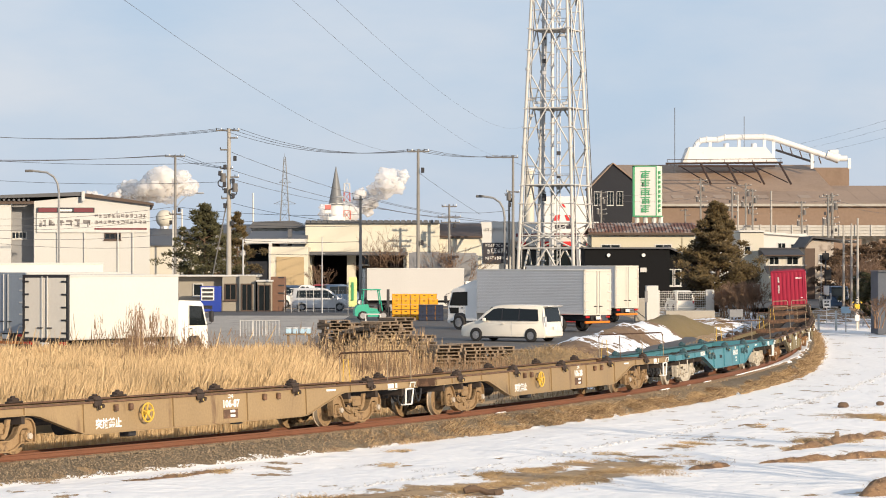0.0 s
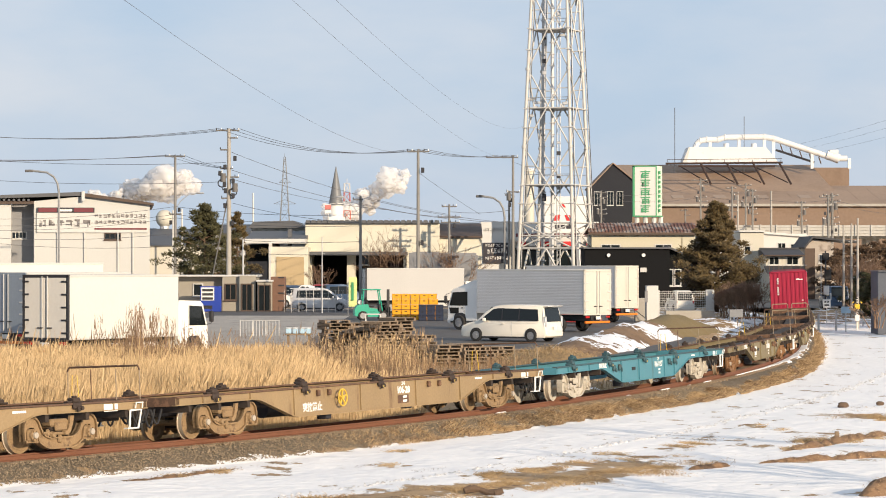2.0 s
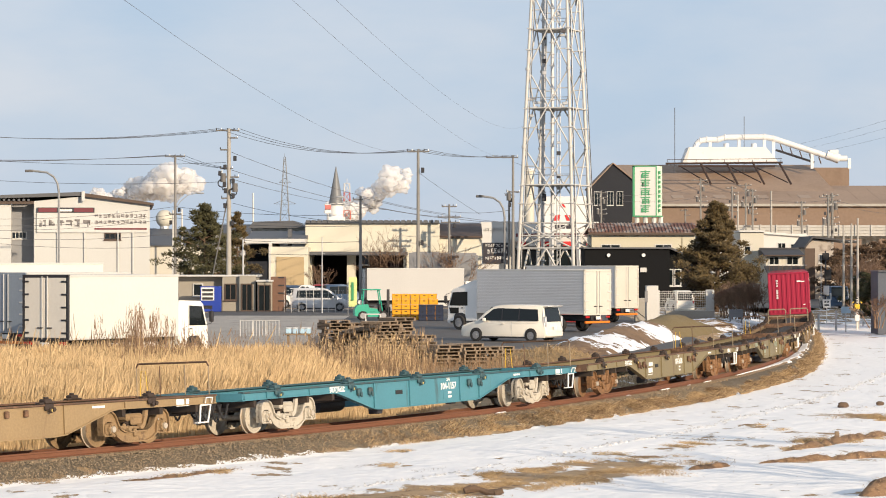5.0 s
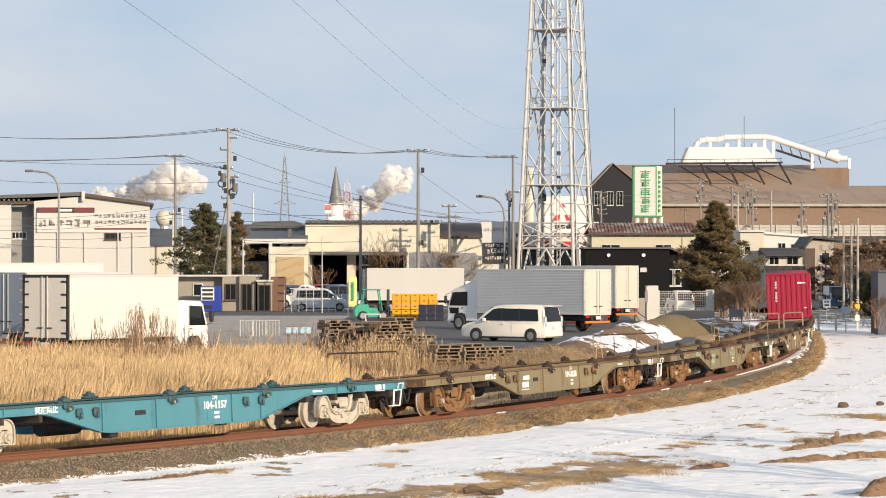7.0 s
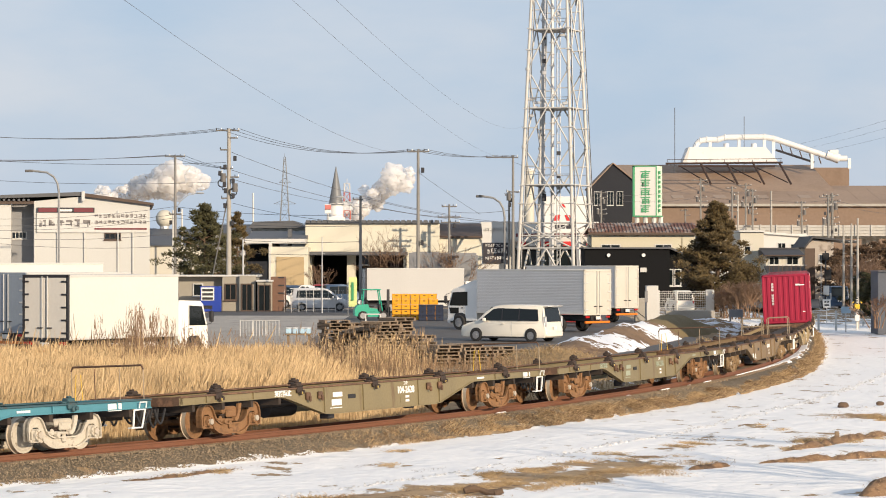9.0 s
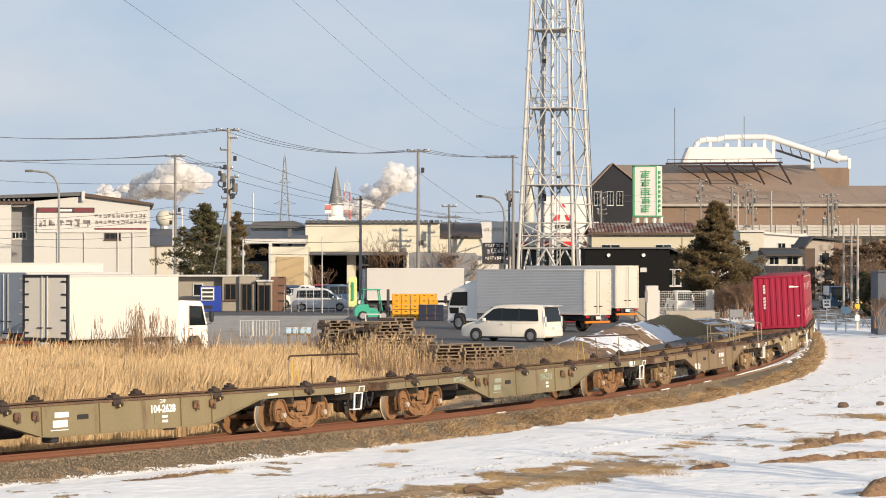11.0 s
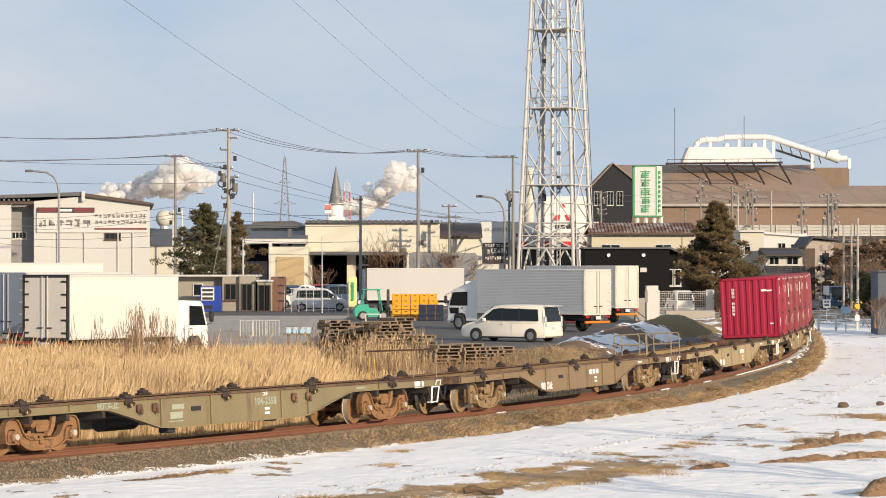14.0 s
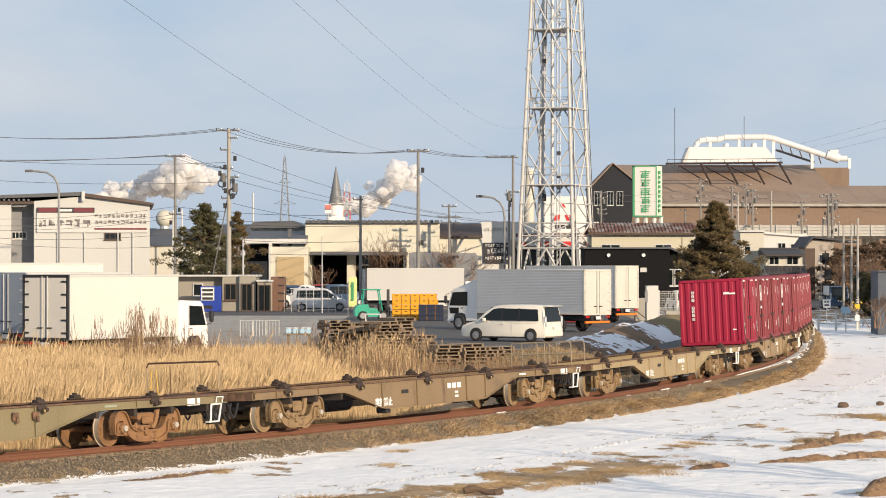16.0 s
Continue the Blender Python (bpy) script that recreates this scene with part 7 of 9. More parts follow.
span((place(1640, 190, 600), place(1385, 262, 700), .5), (place(1640, 205, 600), place(1395, 270, 700), .5), (place(1640, 222, 600), place(1420, 275, 700), .5), label="distant thin overhead lines")


PYLON_GREY = surf("weathered_pylon_steel", (0.17, 0.18, 0.19), 0.6, 0.2, 0.12, 1, 10, 0)
MAST_RED = surf("faded_red_mast_paint", (0.42, 0.10, 0.07), 0.6, 0, 0.15, 1, 10, 0)
MAST_WHITE = surf("dull_white_mast_paint", (0.55, 0.54, 0.52), 0.6, 0, 0.12, 1, 10, 0)


def pylon(px, d, top, half, base_half, mats, arms=(), thick=.10, label="distant grey lattice transmission pylon"):
    x = (px - 784) * d / 4931
    zt = 4.34 - (top - 460) * d / 4931
    p = thing("transmission_pylon", label, "pylon")
    c = lambda i, z: (x + ((-1, 1, 1, -1)[i]) * (base_half + (half - base_half) * z / zt), d + ((-1, -1, 1, 1)[i]) * (base_half + (half - base_half) * z / zt), z)
    n = 11
    for k in range(n):
        z0, z1 = zt * k / n, zt * (k + 1) / n
        m = mats[k % len(mats)]
        for i in range(4):
            strut(p, "leg", c(i, z0), c(i, z1), thick, m)
        for f in (0, 1, 3):
            strut(p, "brace", c(f, z0), c((f + 1) % 4, z1), thick * .5, m)
            strut(p, "brace", c((f + 1) % 4, z0), c(f, z1), thick * .5, m)
        strut(p, "ring_bar", c(0, z1), c(1, z1), thick * .5, m)
    strut(p, "peak", (x, d, zt - .2), (x, d, zt + .9), thick * .6, mats[0])
    for share, reach in arms:
        z = zt * share
        for sx in (-1, 1):
            strut(p, "arm", (x, d, z), (x + sx * reach, d, z + .15), thick * .6, mats[0])
            strut(p, "arm_stay", (x, d, z + 1.3), (x + sx * reach, d, z + .15), thick * .5, mats[0])


pylon(504, 760, 278, .22, 2.1, (PYLON_GREY,), ((.60, 3.0), (.78, 1.6)))
pylon(614, 520, 325, .5, .9, (MAST_WHITE, MAST_RED), label="red and white lattice mast")


# ---------- vegetation ----------
def blades(name, spots, mat, host=None, label="", category="", seed=1):
    """spots: (x, y, z, height, width, lean). One mesh of bent blades with seed heads."""
    rng = random.Random(seed)
    v, f = [], []
    for x, y, z, h, w, lean in spots:
        a = rng.uniform(0, 6.283)
        lx, ly = math.cos(a) * lean * h, math.sin(a) * lean * h
        b = rng.uniform(-.9, .9)
        cx, cy = math.cos(b) * w, math.sin(b) * w
        n = len(v)
        v += [(x - cx, y - cy, z), (x + cx, y + cy, z), (x - cx * .7 + lx * .35, y - cy * .7 + ly * .35, z + h * .6), (x + cx * .7 + lx * .35, y + cy * .7 + ly * .35, z + h * .6), (x + lx, y + ly, z + h)]
        f += [(n, n + 1, n + 3, n + 2), (n + 2, n + 3, n + 4)]
        if rng.random() < .35:
            n = len(v)
            k = w * 1.6
            v += [(x + lx * .75, y + ly * .75, z + h * .84), (x + lx - k, y + ly, z + h * .95), (x + lx * 1.25, y + ly * 1.25, z + h * 1.1), (x + lx + k, y + ly, z + h * .93)]
            f += [(n, n + 1, n + 2, n + 3)]
    ob = new(name, raw_mesh(name, v, f, mat))
    return tagged(ob, label, category, kind="stuff")


def reed_field():
    rng = random.Random(7)
    tall, low, weeds = [], [], []
    while len(tall) < 150000:
        y = rng.uniform(56, 103)
        x = rng.uniform(-19.5, 9)
        off = line_offset(x, y)
        if x < -.18 * y or off > -6.3:
            continue
        px = 784 + x * 4931 / y
        thin = smooth_step(500, 660, px)
        if rng.random() < thin * .70 or (px > 560 and y > 99):
            continue
        clump = noise.noise((x * .35, y * .22, 0))
        edge = smooth_step(-6.2, -8.2, off)
        top = 1.0 + .25 * smooth_step(94, 106, y) + .26 * clump - .55 * rng.random() ** 1.3 - .58 * thin - .55 * (1 - edge)
        h = top - ground_z(x, y)
        if rng.random() < .002:
            h *= 1.5
        tall.append((x, y, ground_z(x, y) - .03, max(.35, h), rng.uniform(.0035, .0085), rng.uniform(.02, .34)))
    blades("reed_field", tall, REED, label="dense golden dry reed field", category="reeds", seed=2)
    while len(low) < 9000:
        s = rng.uniform(-8, 95)
        o = -rng.uniform(1.7, 4.6)
        x, y, _ = line_at(s, o)
        low.append((x, y, ground_z(x, y) - .02, rng.uniform(.08, .26), rng.uniform(.006, .016), rng.uniform(.1, .6)))
    blades("trackside_grass", low, GRASS, label="dry grass along the far rail", category="grass", seed=3)
    weed = surf("brown_weeds", (0.20, 0.132, 0.078), 0.9, 0, 0.4, 0.4, 8, 0, island=True)
    while len(weeds) < 12500:
        y = rng.uniform(97, 109)
        px = rng.uniform(-20, 950)
        x = (px - 784) * y / 4931
        if (px > 360 and rng.random() < (.6 if px < 520 else .82)) or (px < 130 and rng.random() < .55):
            continue
        h = (.8 + 1.3 * rng.random() ** 1.6) * (.60 if px < 420 else .48 if px < 700 else .32) * (.85 + .6 * noise.noise((x * .7, y * .3, 3)))
        weeds.append((x, y, ground_z(x, y) - .03, h, rng.uniform(.006, .016), rng.uniform(.05, .4)))
    blades("weed_thicket", weeds, weed, label="brown winter weeds at the field's edge", category="weeds", seed=4)
    plumes = []
    for _ in range(420):
        px = rng.choice((rng.gauss(245, 20), rng.gauss(255, 40), rng.uniform(130, 370), rng.uniform(480, 760), rng.uniform(560, 760)))
        y = rng.uniform(94, 106)
        x = (px - 784) * y / 4931
        top = (1.0 + 1.5 * rng.random() ** 2.0) if px < 400 else 1.1 + .9 * rng.random()
        plumes.append((x, y, ground_z(x, y) - .05, top - ground_z(x, y), .009, rng.uniform(.02, .12)))
    while len(plumes) < 1700:
        y = rng.uniform(108, 128)
        px = rng.uniform(365, 760)
        x = (px - 784) * y / 4931
        if noise.noise((x * .8, y * .35, 4)) < -.1:
            continue
        plumes.append((x, y, ground_z(x, y) - .05, (.3 + 1.1 * rng.random() ** 2), .005, rng.uniform(.03, .3)))
    stalks = []
    while len(stalks) < 900:
        y = rng.uniform(102.5, 112.5)
        px = rng.triangular(500, 790, 665)
        x = (px - 784) * y / 4931
        if noise.noise((x * .9, y * .4, 14)) < -.15:
            continue
        top = .65 + .85 * rng.random() ** 1.5
        stalks.append((x, y, ground_z(x, y) - .03, top - ground_z(x, y) + .1, rng.uniform(.004, .009), rng.uniform(.03, .35)))
    blades("straw_stalk", stalks, REED, label="golden straw stalks in front of the pallets", category="reeds", seed=15)
    blades("tall_reed", plumes, weed, label="tall brown reed stalks with seed heads", category="reeds", seed=5)


def bank_grass():
    """Flattened thatch on the bank and in the thaw patches of the snow."""
    rng = random.Random(17)
    spots, dead = [], []
    while len(spots) < 34000:
        s = 12 + 120 * rng.random() ** 1.2
        far = smooth_step(26, 44, s)
        o = rng.uniform(1.05 + .45 * far - .15 * smooth_step(60, 85, s), 2.25 + .1 * far - .5 * smooth_step(60, 85, s)) + .2 * noise.noise((s * .5, 0, 0))
        k = smooth_step(14, 34, s) * (1 - .8 * smooth_step(72, 100, s))
        if rng.random() > k or noise.noise((s * .8, o * 2.2, 2)) < -.12:
            continue
        x, y, _ = line_at(s, o)
        (spots if rng.random() < .62 + .5 * noise.noise((s * .5, o * 2, 7)) else dead).append((x, y, ground_z(x, y) - .02 + .04, rng.uniform(.04, .14), rng.uniform(.004, .011), rng.uniform(.8, 2.6)))
    blades("dead_bank_grass", dead, SOIL, label="brown dead stalks on the railway bank", category="grass", seed=9)
    blades("bank_grass", spots, THAW, label="flattened dry grass on the railway bank", category="grass", seed=6)
    spots = []
    for gx, gy, rx, ry, amt in SNOW_GAPS:
        n = int(2600 * rx * ry * amt)
        for _ in range(n):
            a, r = rng.uniform(0, 6.283), rng.random() ** .7
            x, y = gx + rx * r * .85 * math.cos(a), gy + ry * r * .85 * math.sin(a)
            if noise.noise((x * 1.3, y * .9, 5)) < .0 + r * .3:
                continue
            if line_offset(x, y) < 2.4:
                continue
            spots.append((x, y, ground_z(x, y) - .01, rng.uniform(.02, .07), rng.uniform(.004, .010), rng.uniform(1.2, 4.5)))
    blades("thaw_grass", spots, THAW, label="matted dry grass showing through the snow", category="grass", seed=8)


def straw_ridges():
    """Low ridges and tufts of dead grass that stand out of the snow."""
    rng = random.Random(19)
    straw, brown = [], []
    for (xa, ya), (xb, yb), half, n, h, dark in (((7.6, 66.2), (11.4, 69.2), .2, 2200, .13, .65), ((8.5, 69.9), (10.4, 73.8), .2, 1500, .13, .5), ((10.4, 73.8), (12.6, 78.2), .28, 2200, .14, .5),
                                                 ((-6.9, 60.6), (-4.8, 64.8), .22, 2600, .09, .75), ((4.6, 66.4), (6.6, 71.0), .5, 1300, .08, .85), ((-.4, 57.2), (2.4, 60.4), .75, 7500, .17, .2), ((2.2, 60.2), (5.6, 65.6), .8, 9000, .16, .2), ((5.2, 65.0), (6.6, 67.6), .5, 1500, .13, .4),
                                                 ((-3.0, 56.3), (.2, 57.6), .5, 3600, .13, .5), ((6.2, 71.5), (7.2, 75.5), .35, 1300, .12, .3), ((9.5, 73.6), (10.1, 74.4), .35, 1500, .28, .2), ((9.8, 58.0), (10.8, 60.5), .5, 2200, .28, .5),
                                                 ((.6, 62.4), (1.6, 63.4), .4, 1500, .12, .3), ((2.0, 64.6), (2.8, 65.6), .4, 1600, .12, .3), ((3.0, 66.4), (4.0, 67.2), .45, 1900, .13, .3), ((4.8, 68.0), (5.5, 68.8), .35, 1100, .12, .4), ((12.0, 84.0), (14.0, 92.0), .7, 1800, .15, .5), ((-2.2, 66.0), (-1.6, 66.6), .25, 260, .1, .8), ((-1.4, 70.2), (-.9, 70.9), .25, 260, .1, .8), ((-.8, 64.2), (.0, 64.8), .2, 200, .08, .8)):
        for _ in range(int(n * .55)):
            t = rng.random()
            x, y = xa + (xb - xa) * t + rng.gauss(0, half * .55), ya + (yb - ya) * t + rng.gauss(0, half * .8)
            c = noise.noise((x * 1.1, y * .7, 11))
            if c < -.05 + .1 * rng.random() or line_offset(x, y) < 2.2:
                continue
            spot = (x, y, ground_z(x, y) - .03 + .05 * max(0, c), h * rng.uniform(.12, .5), rng.uniform(.004, .010), rng.uniform(.8, 4.0))
            (brown if rng.random() < dark else straw).append(spot)
    blades("straw_ridge", straw, THAW, label="ridges of yellow dead grass in the snow", category="grass", seed=20)
    blades("brown_stalk", brown, SOIL, label="brown dead stalks flattened in the snow", category="grass", seed=21)


def straw_bank(points, half, height, seed):
    """A low uneven ridge of sods and dead grass with rounded ends, matted straw on it."""
    rng = random.Random(seed)
    run = []
    for (xa, ya), (xb, yb) in zip(points, points[1:]):
        L = math.hypot(xb - xa, yb - ya)
        n = max(2, int(L / .12))
        run += [(xa + (xb - xa) * i / n, ya + (yb - ya) * i / n, -(yb - ya) / L, (xb - xa) / L) for i in range(n)]
    v, f, straw = [], [], []
    m = 9
    for i, (x, y, nx, ny) in enumerate(run):
        u = i / (len(run) - 1)
        end = max(.02, 1 - abs(2 * u - 1) ** 5)
        w = half * (.85 + .5 * noise.noise((x * 2.1, y, seed + 3))) * (.35 + .65 * end)
        h = height * max(.15, .65 + .7 * noise.noise((x * 1.7, y * 1.3, seed))) * end
        for j in range(m):
            q = j / (m - 1) * 2 - 1
            px_, py_ = x + nx * w * q, y + ny * w * q
            z = ground_z(px_, py_) - .05 + (h + .05) * (1 - q * q) + .045 * noise.noise((px_ * 5, py_ * 4, seed)) * end
            v.append((px_, py_, z))
            if rng.random() < .9:
                straw.append((px_ + rng.gauss(0, .04), py_ + rng.gauss(0, .05), z - .01, rng.uniform(.02, .06), rng.uniform(.004, .009), rng.uniform(1.0, 4.0)))
    f = [(i * m + j, i * m + j + 1, i * m + j + m + 1, i * m + j + m) for i in range(len(run) - 1) for j in range(m - 1)]
    mat = surf("sod_bank", (0.22, 0.135, 0.075), 0.95, 0, 0.45, 2.0, 30, 0.5, stain=(0.10, 0.06, 0.035), stain_at=0.5)
    bank = tagged(new("straw_bank", raw_mesh("straw_bank", v, f, mat, True)), "low bank of brown sods and dead grass", "bank")
    mats = blades("matted_straw", straw, SOIL if seed in (3, 6) else THAW, label="matted dead grass lying on the bank", seed=seed)
    mats.parent = bank


def conifer(name, label, at, height, radius, low, n_limbs, mat, seed, roundness=.5, per=190, flat=None):
    rng = random.Random(seed)
    t = thing(name, label, "tree", at=at)
    b = Build()
    pts = [Vector((.12 * math.sin(i * .9), .1 * math.cos(i), height * .93 * i / 6)) for i in range(7)]
    for i in range(6):
        b.cyl(pts[i], pts[i + 1], .2 * (1 - i / 6.6), 8, .2 * (1 - (i + 1) / 6.6))
    part("trunk", b, BARK, t)
    v, f = [], []
    for i in range(n_limbs):
        u = (i + rng.random() * .8) / n_limbs
        z = low + (height - low) * u
        k = math.sin(math.pi * (.18 + .80 * u)) ** roundness if roundness < 1 else min(1, (1 - u) * 1.45 + .03) * (.62 + .38 * min(1, u * 3.5))
        R = radius * k * rng.uniform(.5, 1.18)
        a = i * 2.4 + rng.uniform(-.5, .5)
        tip = Vector((math.cos(a) * R, math.sin(a) * R, z + rng.uniform(-.1, .5) * R * .4))
        root = Vector((0, 0, max(.3, z - R * .3)))
        part("limb", Build().cyl(root, tip, .06, 5, .02), BARK, t)
        for c in range(4):
            q = root.lerp(tip, .45 + .6 * rng.random()) + Vector((rng.gauss(0, .14), rng.gauss(0, .14), rng.gauss(.05, .07))) * radius * max(.35, k)
            cr = radius * rng.uniform(.10, .21) * max(.5, k) * (1.0 if roundness >= 1 else 1.1)
            for _ in range(per // 4):
                d = Vector((rng.gauss(0, 1), rng.gauss(0, 1), rng.gauss(0, .8))).normalized()
                d.z *= flat or (.38 if roundness >= 1 else .46)
                p = q + d * cr * rng.random() ** .5
                e = (d + Vector((rng.gauss(0, .5), rng.gauss(0, .5), rng.gauss(.4, .4)))).normalized() * rng.uniform(.16, .34)
                s = e.orthogonal().normalized() * rng.uniform(.03, .08)
                n = len(v)
                v += [tuple(p - s), tuple(p + s), tuple(p + e)]
                f.append((n, n + 1, n + 2))
    cr = part("crown", raw_mesh("crown", v, f, mat), None, t, "dark needle clumps with gaps")
    tagged(cr, kind="stuff")
    return t


def bare_tree(name, label, at, height, spread, seed, mat, levels=4, r0=.09, stems=1, thin=.012):
    rng = random.Random(seed)
    t = thing(name, label, "tree", at=at)
    b = Build()
    tw = Build()

    def grow(p, d, L, r, lv):
        q = p + d * L
        (b if lv > 1 else tw).cyl(p, q, r, 5 if lv > 1 else 3, max(thin * .7, r * .62), caps=False)
        if lv == 0:
            return
        for _ in range(rng.choice((2, 3, 3))):
            nd = (d + Vector((rng.gauss(0, spread), rng.gauss(0, spread), rng.gauss(.12, .25)))).normalized()
            grow(p.lerp(q, rng.uniform(.55, 1)), nd, L * rng.uniform(.55, .85), max(thin, r * .6), lv - 1)

    for _ in range(stems):
        d = Vector((rng.gauss(0, .25 if stems > 1 else .05), rng.gauss(0, .25 if stems > 1 else .05), 1)).normalized()
        grow(Vector((rng.gauss(0, .3) if stems > 1 else 0, 0, 0)), d, height * .36, r0, levels)
    part("trunk", b, mat, t)
    tagged(part("twig_tangle", tw, mat, t, "fine bare twigs"), kind="stuff")
    return t


PINE_WARM = surf("pine_needles_sunlit_brown", (0.090, 0.064, 0.026), 0.75, 0, 0.8, 0.5, 8, 0.0, island=True)
TWIG = surf("bare_twig_bark", (0.22, 0.14, 0.09), 0.9, 0, 0.3, 2, 20, 0, island=True)
def plumed_weeds():
    """Thin stalks with feathery seed plumes, gathered in a few clumps at the field's edge."""
    rng = random.Random(71)
    spots = []
    for mid, wide, count, low, high in ((240, 9, 34, 1.9, 2.7), (272, 5, 10, 2.2, 2.75), (299, 6, 10, 1.9, 2.6), (205, 22, 14, 1.3, 2.2), (330, 16, 8, 1.3, 2.0), (176, 8, 7, 1.5, 2.3)):
        for _ in range(count):
            y = rng.uniform(101.5, 105)
            x = (rng.gauss(mid, wide) - 784) * y / 4931
            g = ground_z(x, y)
            h = rng.uniform(low, high) - g
            spots.append((x, y, g - .03, h, .006, rng.uniform(0, .06)))
            for _ in range(9):
                spots.append((x + rng.gauss(0, .03), y, g + h * rng.uniform(.35, .95), rng.uniform(.12, .34), rng.uniform(.005, .011), rng.uniform(.15, .7)))
    blades("plumed_weed", spots, TWIG, label="feathery brown weeds with seed plumes at the field's edge", category="weeds", seed=72)


def trodden_snow():
    """Lumps along the footpath across the snow; their grey stands for shaded footprints."""
    rng = random.Random(23)
    v, f = [], []
    paths = [[(-3.4, 57.0), (-1.28, 60.7), (2.0, 67.0), (5.2, 74.4), (8.9, 85.0), (13.0, 97.0), (18.6, 117.0), (26.0, 150.0)]]
    for path in paths:
        for (xa, ya), (xb, yb) in zip(path, path[1:]):
            n = int(math.hypot(xb - xa, yb - ya) * 12)
            for i in range(n):
                t = rng.random()
                x, y = xa + (xb - xa) * t + rng.gauss(0, .11), ya + (yb - ya) * t + rng.gauss(0, .2)
                r = rng.uniform(.02, .08)
                z = ground_z(x, y)
                k = len(v)
                for q in range(6):
                    a = q * 1.047
                    v.append((x + r * 1.3 * math.cos(a) * rng.uniform(.7, 1.2), y + r * math.sin(a) * rng.uniform(.7, 1.2), z - .02))
                v.append((x + rng.gauss(0, .02), y, z + r * rng.uniform(.35, .8)))
                f += [(k + q, k + (q + 1) % 6, k + 6) for q in range(6)]
    # greyer than the snow: the shade of footprint dents as colour
    m = surf("footprint_shade_lump", (0.66, 0.64, 0.62), 0.8, 0, 0.5, 3, 25, 0.1, island=True)
    tagged(new("trodden_snow", raw_mesh("trodden_snow", v, f, m, True)), "grey snow lumps standing for shaded footprints along a footpath", "snow", kind="stuff")


reed_field()
bank_grass()
straw_ridges()
straw_bank([(7.5, 66.2), (8.8, 66.9), (10.0, 67.9), (11.6, 69.4)], .22, .2, 1)
straw_bank([(8.5, 69.9), (9.6, 72.0), (10.8, 74.6), (12.6, 78.2)], .26, .2, 2)
straw_bank([(5.7, 64.7), (6.1, 65.2), (6.5, 65.7), (6.9, 66.0)], .16, .16, 3)
straw_bank([(8.7, 57.4), (9.3, 58.3), (10.4, 60.2)], .5, .5, 5)
straw_bank([(-6.9, 60.6), (-6.2, 62.0), (-5.5, 63.4), (-4.8, 64.9)], .2, .05, 6)
trodden_snow()
conifer("pine_tree", "broad dark green pine by the street", pose(-20.5, 240, .1), 8.85, 3.7, 1.5, 56, PINE, 3, 1.2, 300, .6)
conifer("pine_tree", "lower dark green pine beside another", pose(-17.9, 243, .1), 8.25, 2.1, 1.4, 30, PINE_WARM, 8, 1.2, 330, .65)
conifer("pine_tree", "tall pine with brownish sunlit needles", pose(21.8, 222, .1), 8.55, 3.5, .7, 110, PINE_WARM, 5, 1.2, 400, .52)
for px, d, h, sd in ((690, 261, 7.4, 1), (796, 255, 6.8, 2), (560, 258, 4.0, 6)):
    bare_tree("bare_tree", "small bare winter tree with spreading twigs", pose((px - 784) * d / 4931, d, .1), h, .42, sd, TWIG, 5, .055, 4, .010)
for px, d, h, sd in ((1318, 200, 3.0, 11), (1340, 202, 2.7, 12), (1300, 201, 2.7, 13), (1284, 203, 2.3, 14)):
    bare_tree("bare_shrub", "dense brown leafless shrub near the track", pose((px - 784) * d / 4931, d, .05), h, .4, sd, TWIG, 5, .04, 10, .012)
for i, (px, d, h) in enumerate(((1490, 262, 4.6), (1515, 258, 5.0), (1540, 255, 4.6), (1560, 262, 5.2), (1530, 266, 5.5), (1535, 228, 3.6), (1560, 222, 3.2), (1522, 240, 4.4))):
    bare_tree("bare_shrub", "tangled brown brushwood beside the houses", pose((px - 784) * d / 4931, d, .1), h, .42, 30 + i, TWIG, 4, .07, 4, .02)
plumed_weeds()
for i, (px, d, h) in enumerate(((245, 250, 2.2), (262, 252, 2.4), (1550, 172, 2.4))):
    bare_tree("bare_shrub", "low brown leafless bush", pose((px - 784) * d / 4931, d, .1), h, .45, 50 + i, TWIG, 4, .04, 6, .016)
# trees beside the viewer: only their shade falls into the view
for i, (x, y, h) in enumerate(((17.0, 50.0, 11.0), (20.5, 60.0, 11.5), (15.5, 42.0, 10.5))):
    bare_tree("bare_tree", "bare winter tree beside the lane", pose(x + 2.2, y - 1.6, -.6), h, .34, 80 + i, TWIG, 4, .15, 1, .03)
# conifers out of view, added to throw shade on shed and crossing
for i, (x, y, h) in enumerate(((42.0, 156.0, 10.0), (46.0, 152.0, 12.0), (50.0, 157.0, 12.0), (39.5, 184.0, 13.0), (44.0, 190.0, 14.0), (48.5, 186.0, 14.0), (53.0, 194.0, 15.0), (43.0, 183.0, 15.0), (47.0, 198.0, 15.0))):
    conifer("conifer", "unseen tall conifer added to shade the crossing lane", pose(x + 4.5, y - 3, -.4), h, 3.6, 1.0, 30, PINE, 90 + i, .5, 420)
# broader unseen conifers, added to shade the ground beyond the crossing
for i, (x, y, h) in enumerate(((42.0, 202.0, 15.0), (46.0, 206.0, 16.0), (51.0, 208.0, 17.0), (56.0, 210.0, 17.0), (61.0, 212.0, 17.0))):
    conifer("conifer", "unseen broad conifer added to shade the lane", pose(x + 4.5, y - 3, -.4), h, 4.6, 1.0, 44, PINE, 140 + i, .4, 460)
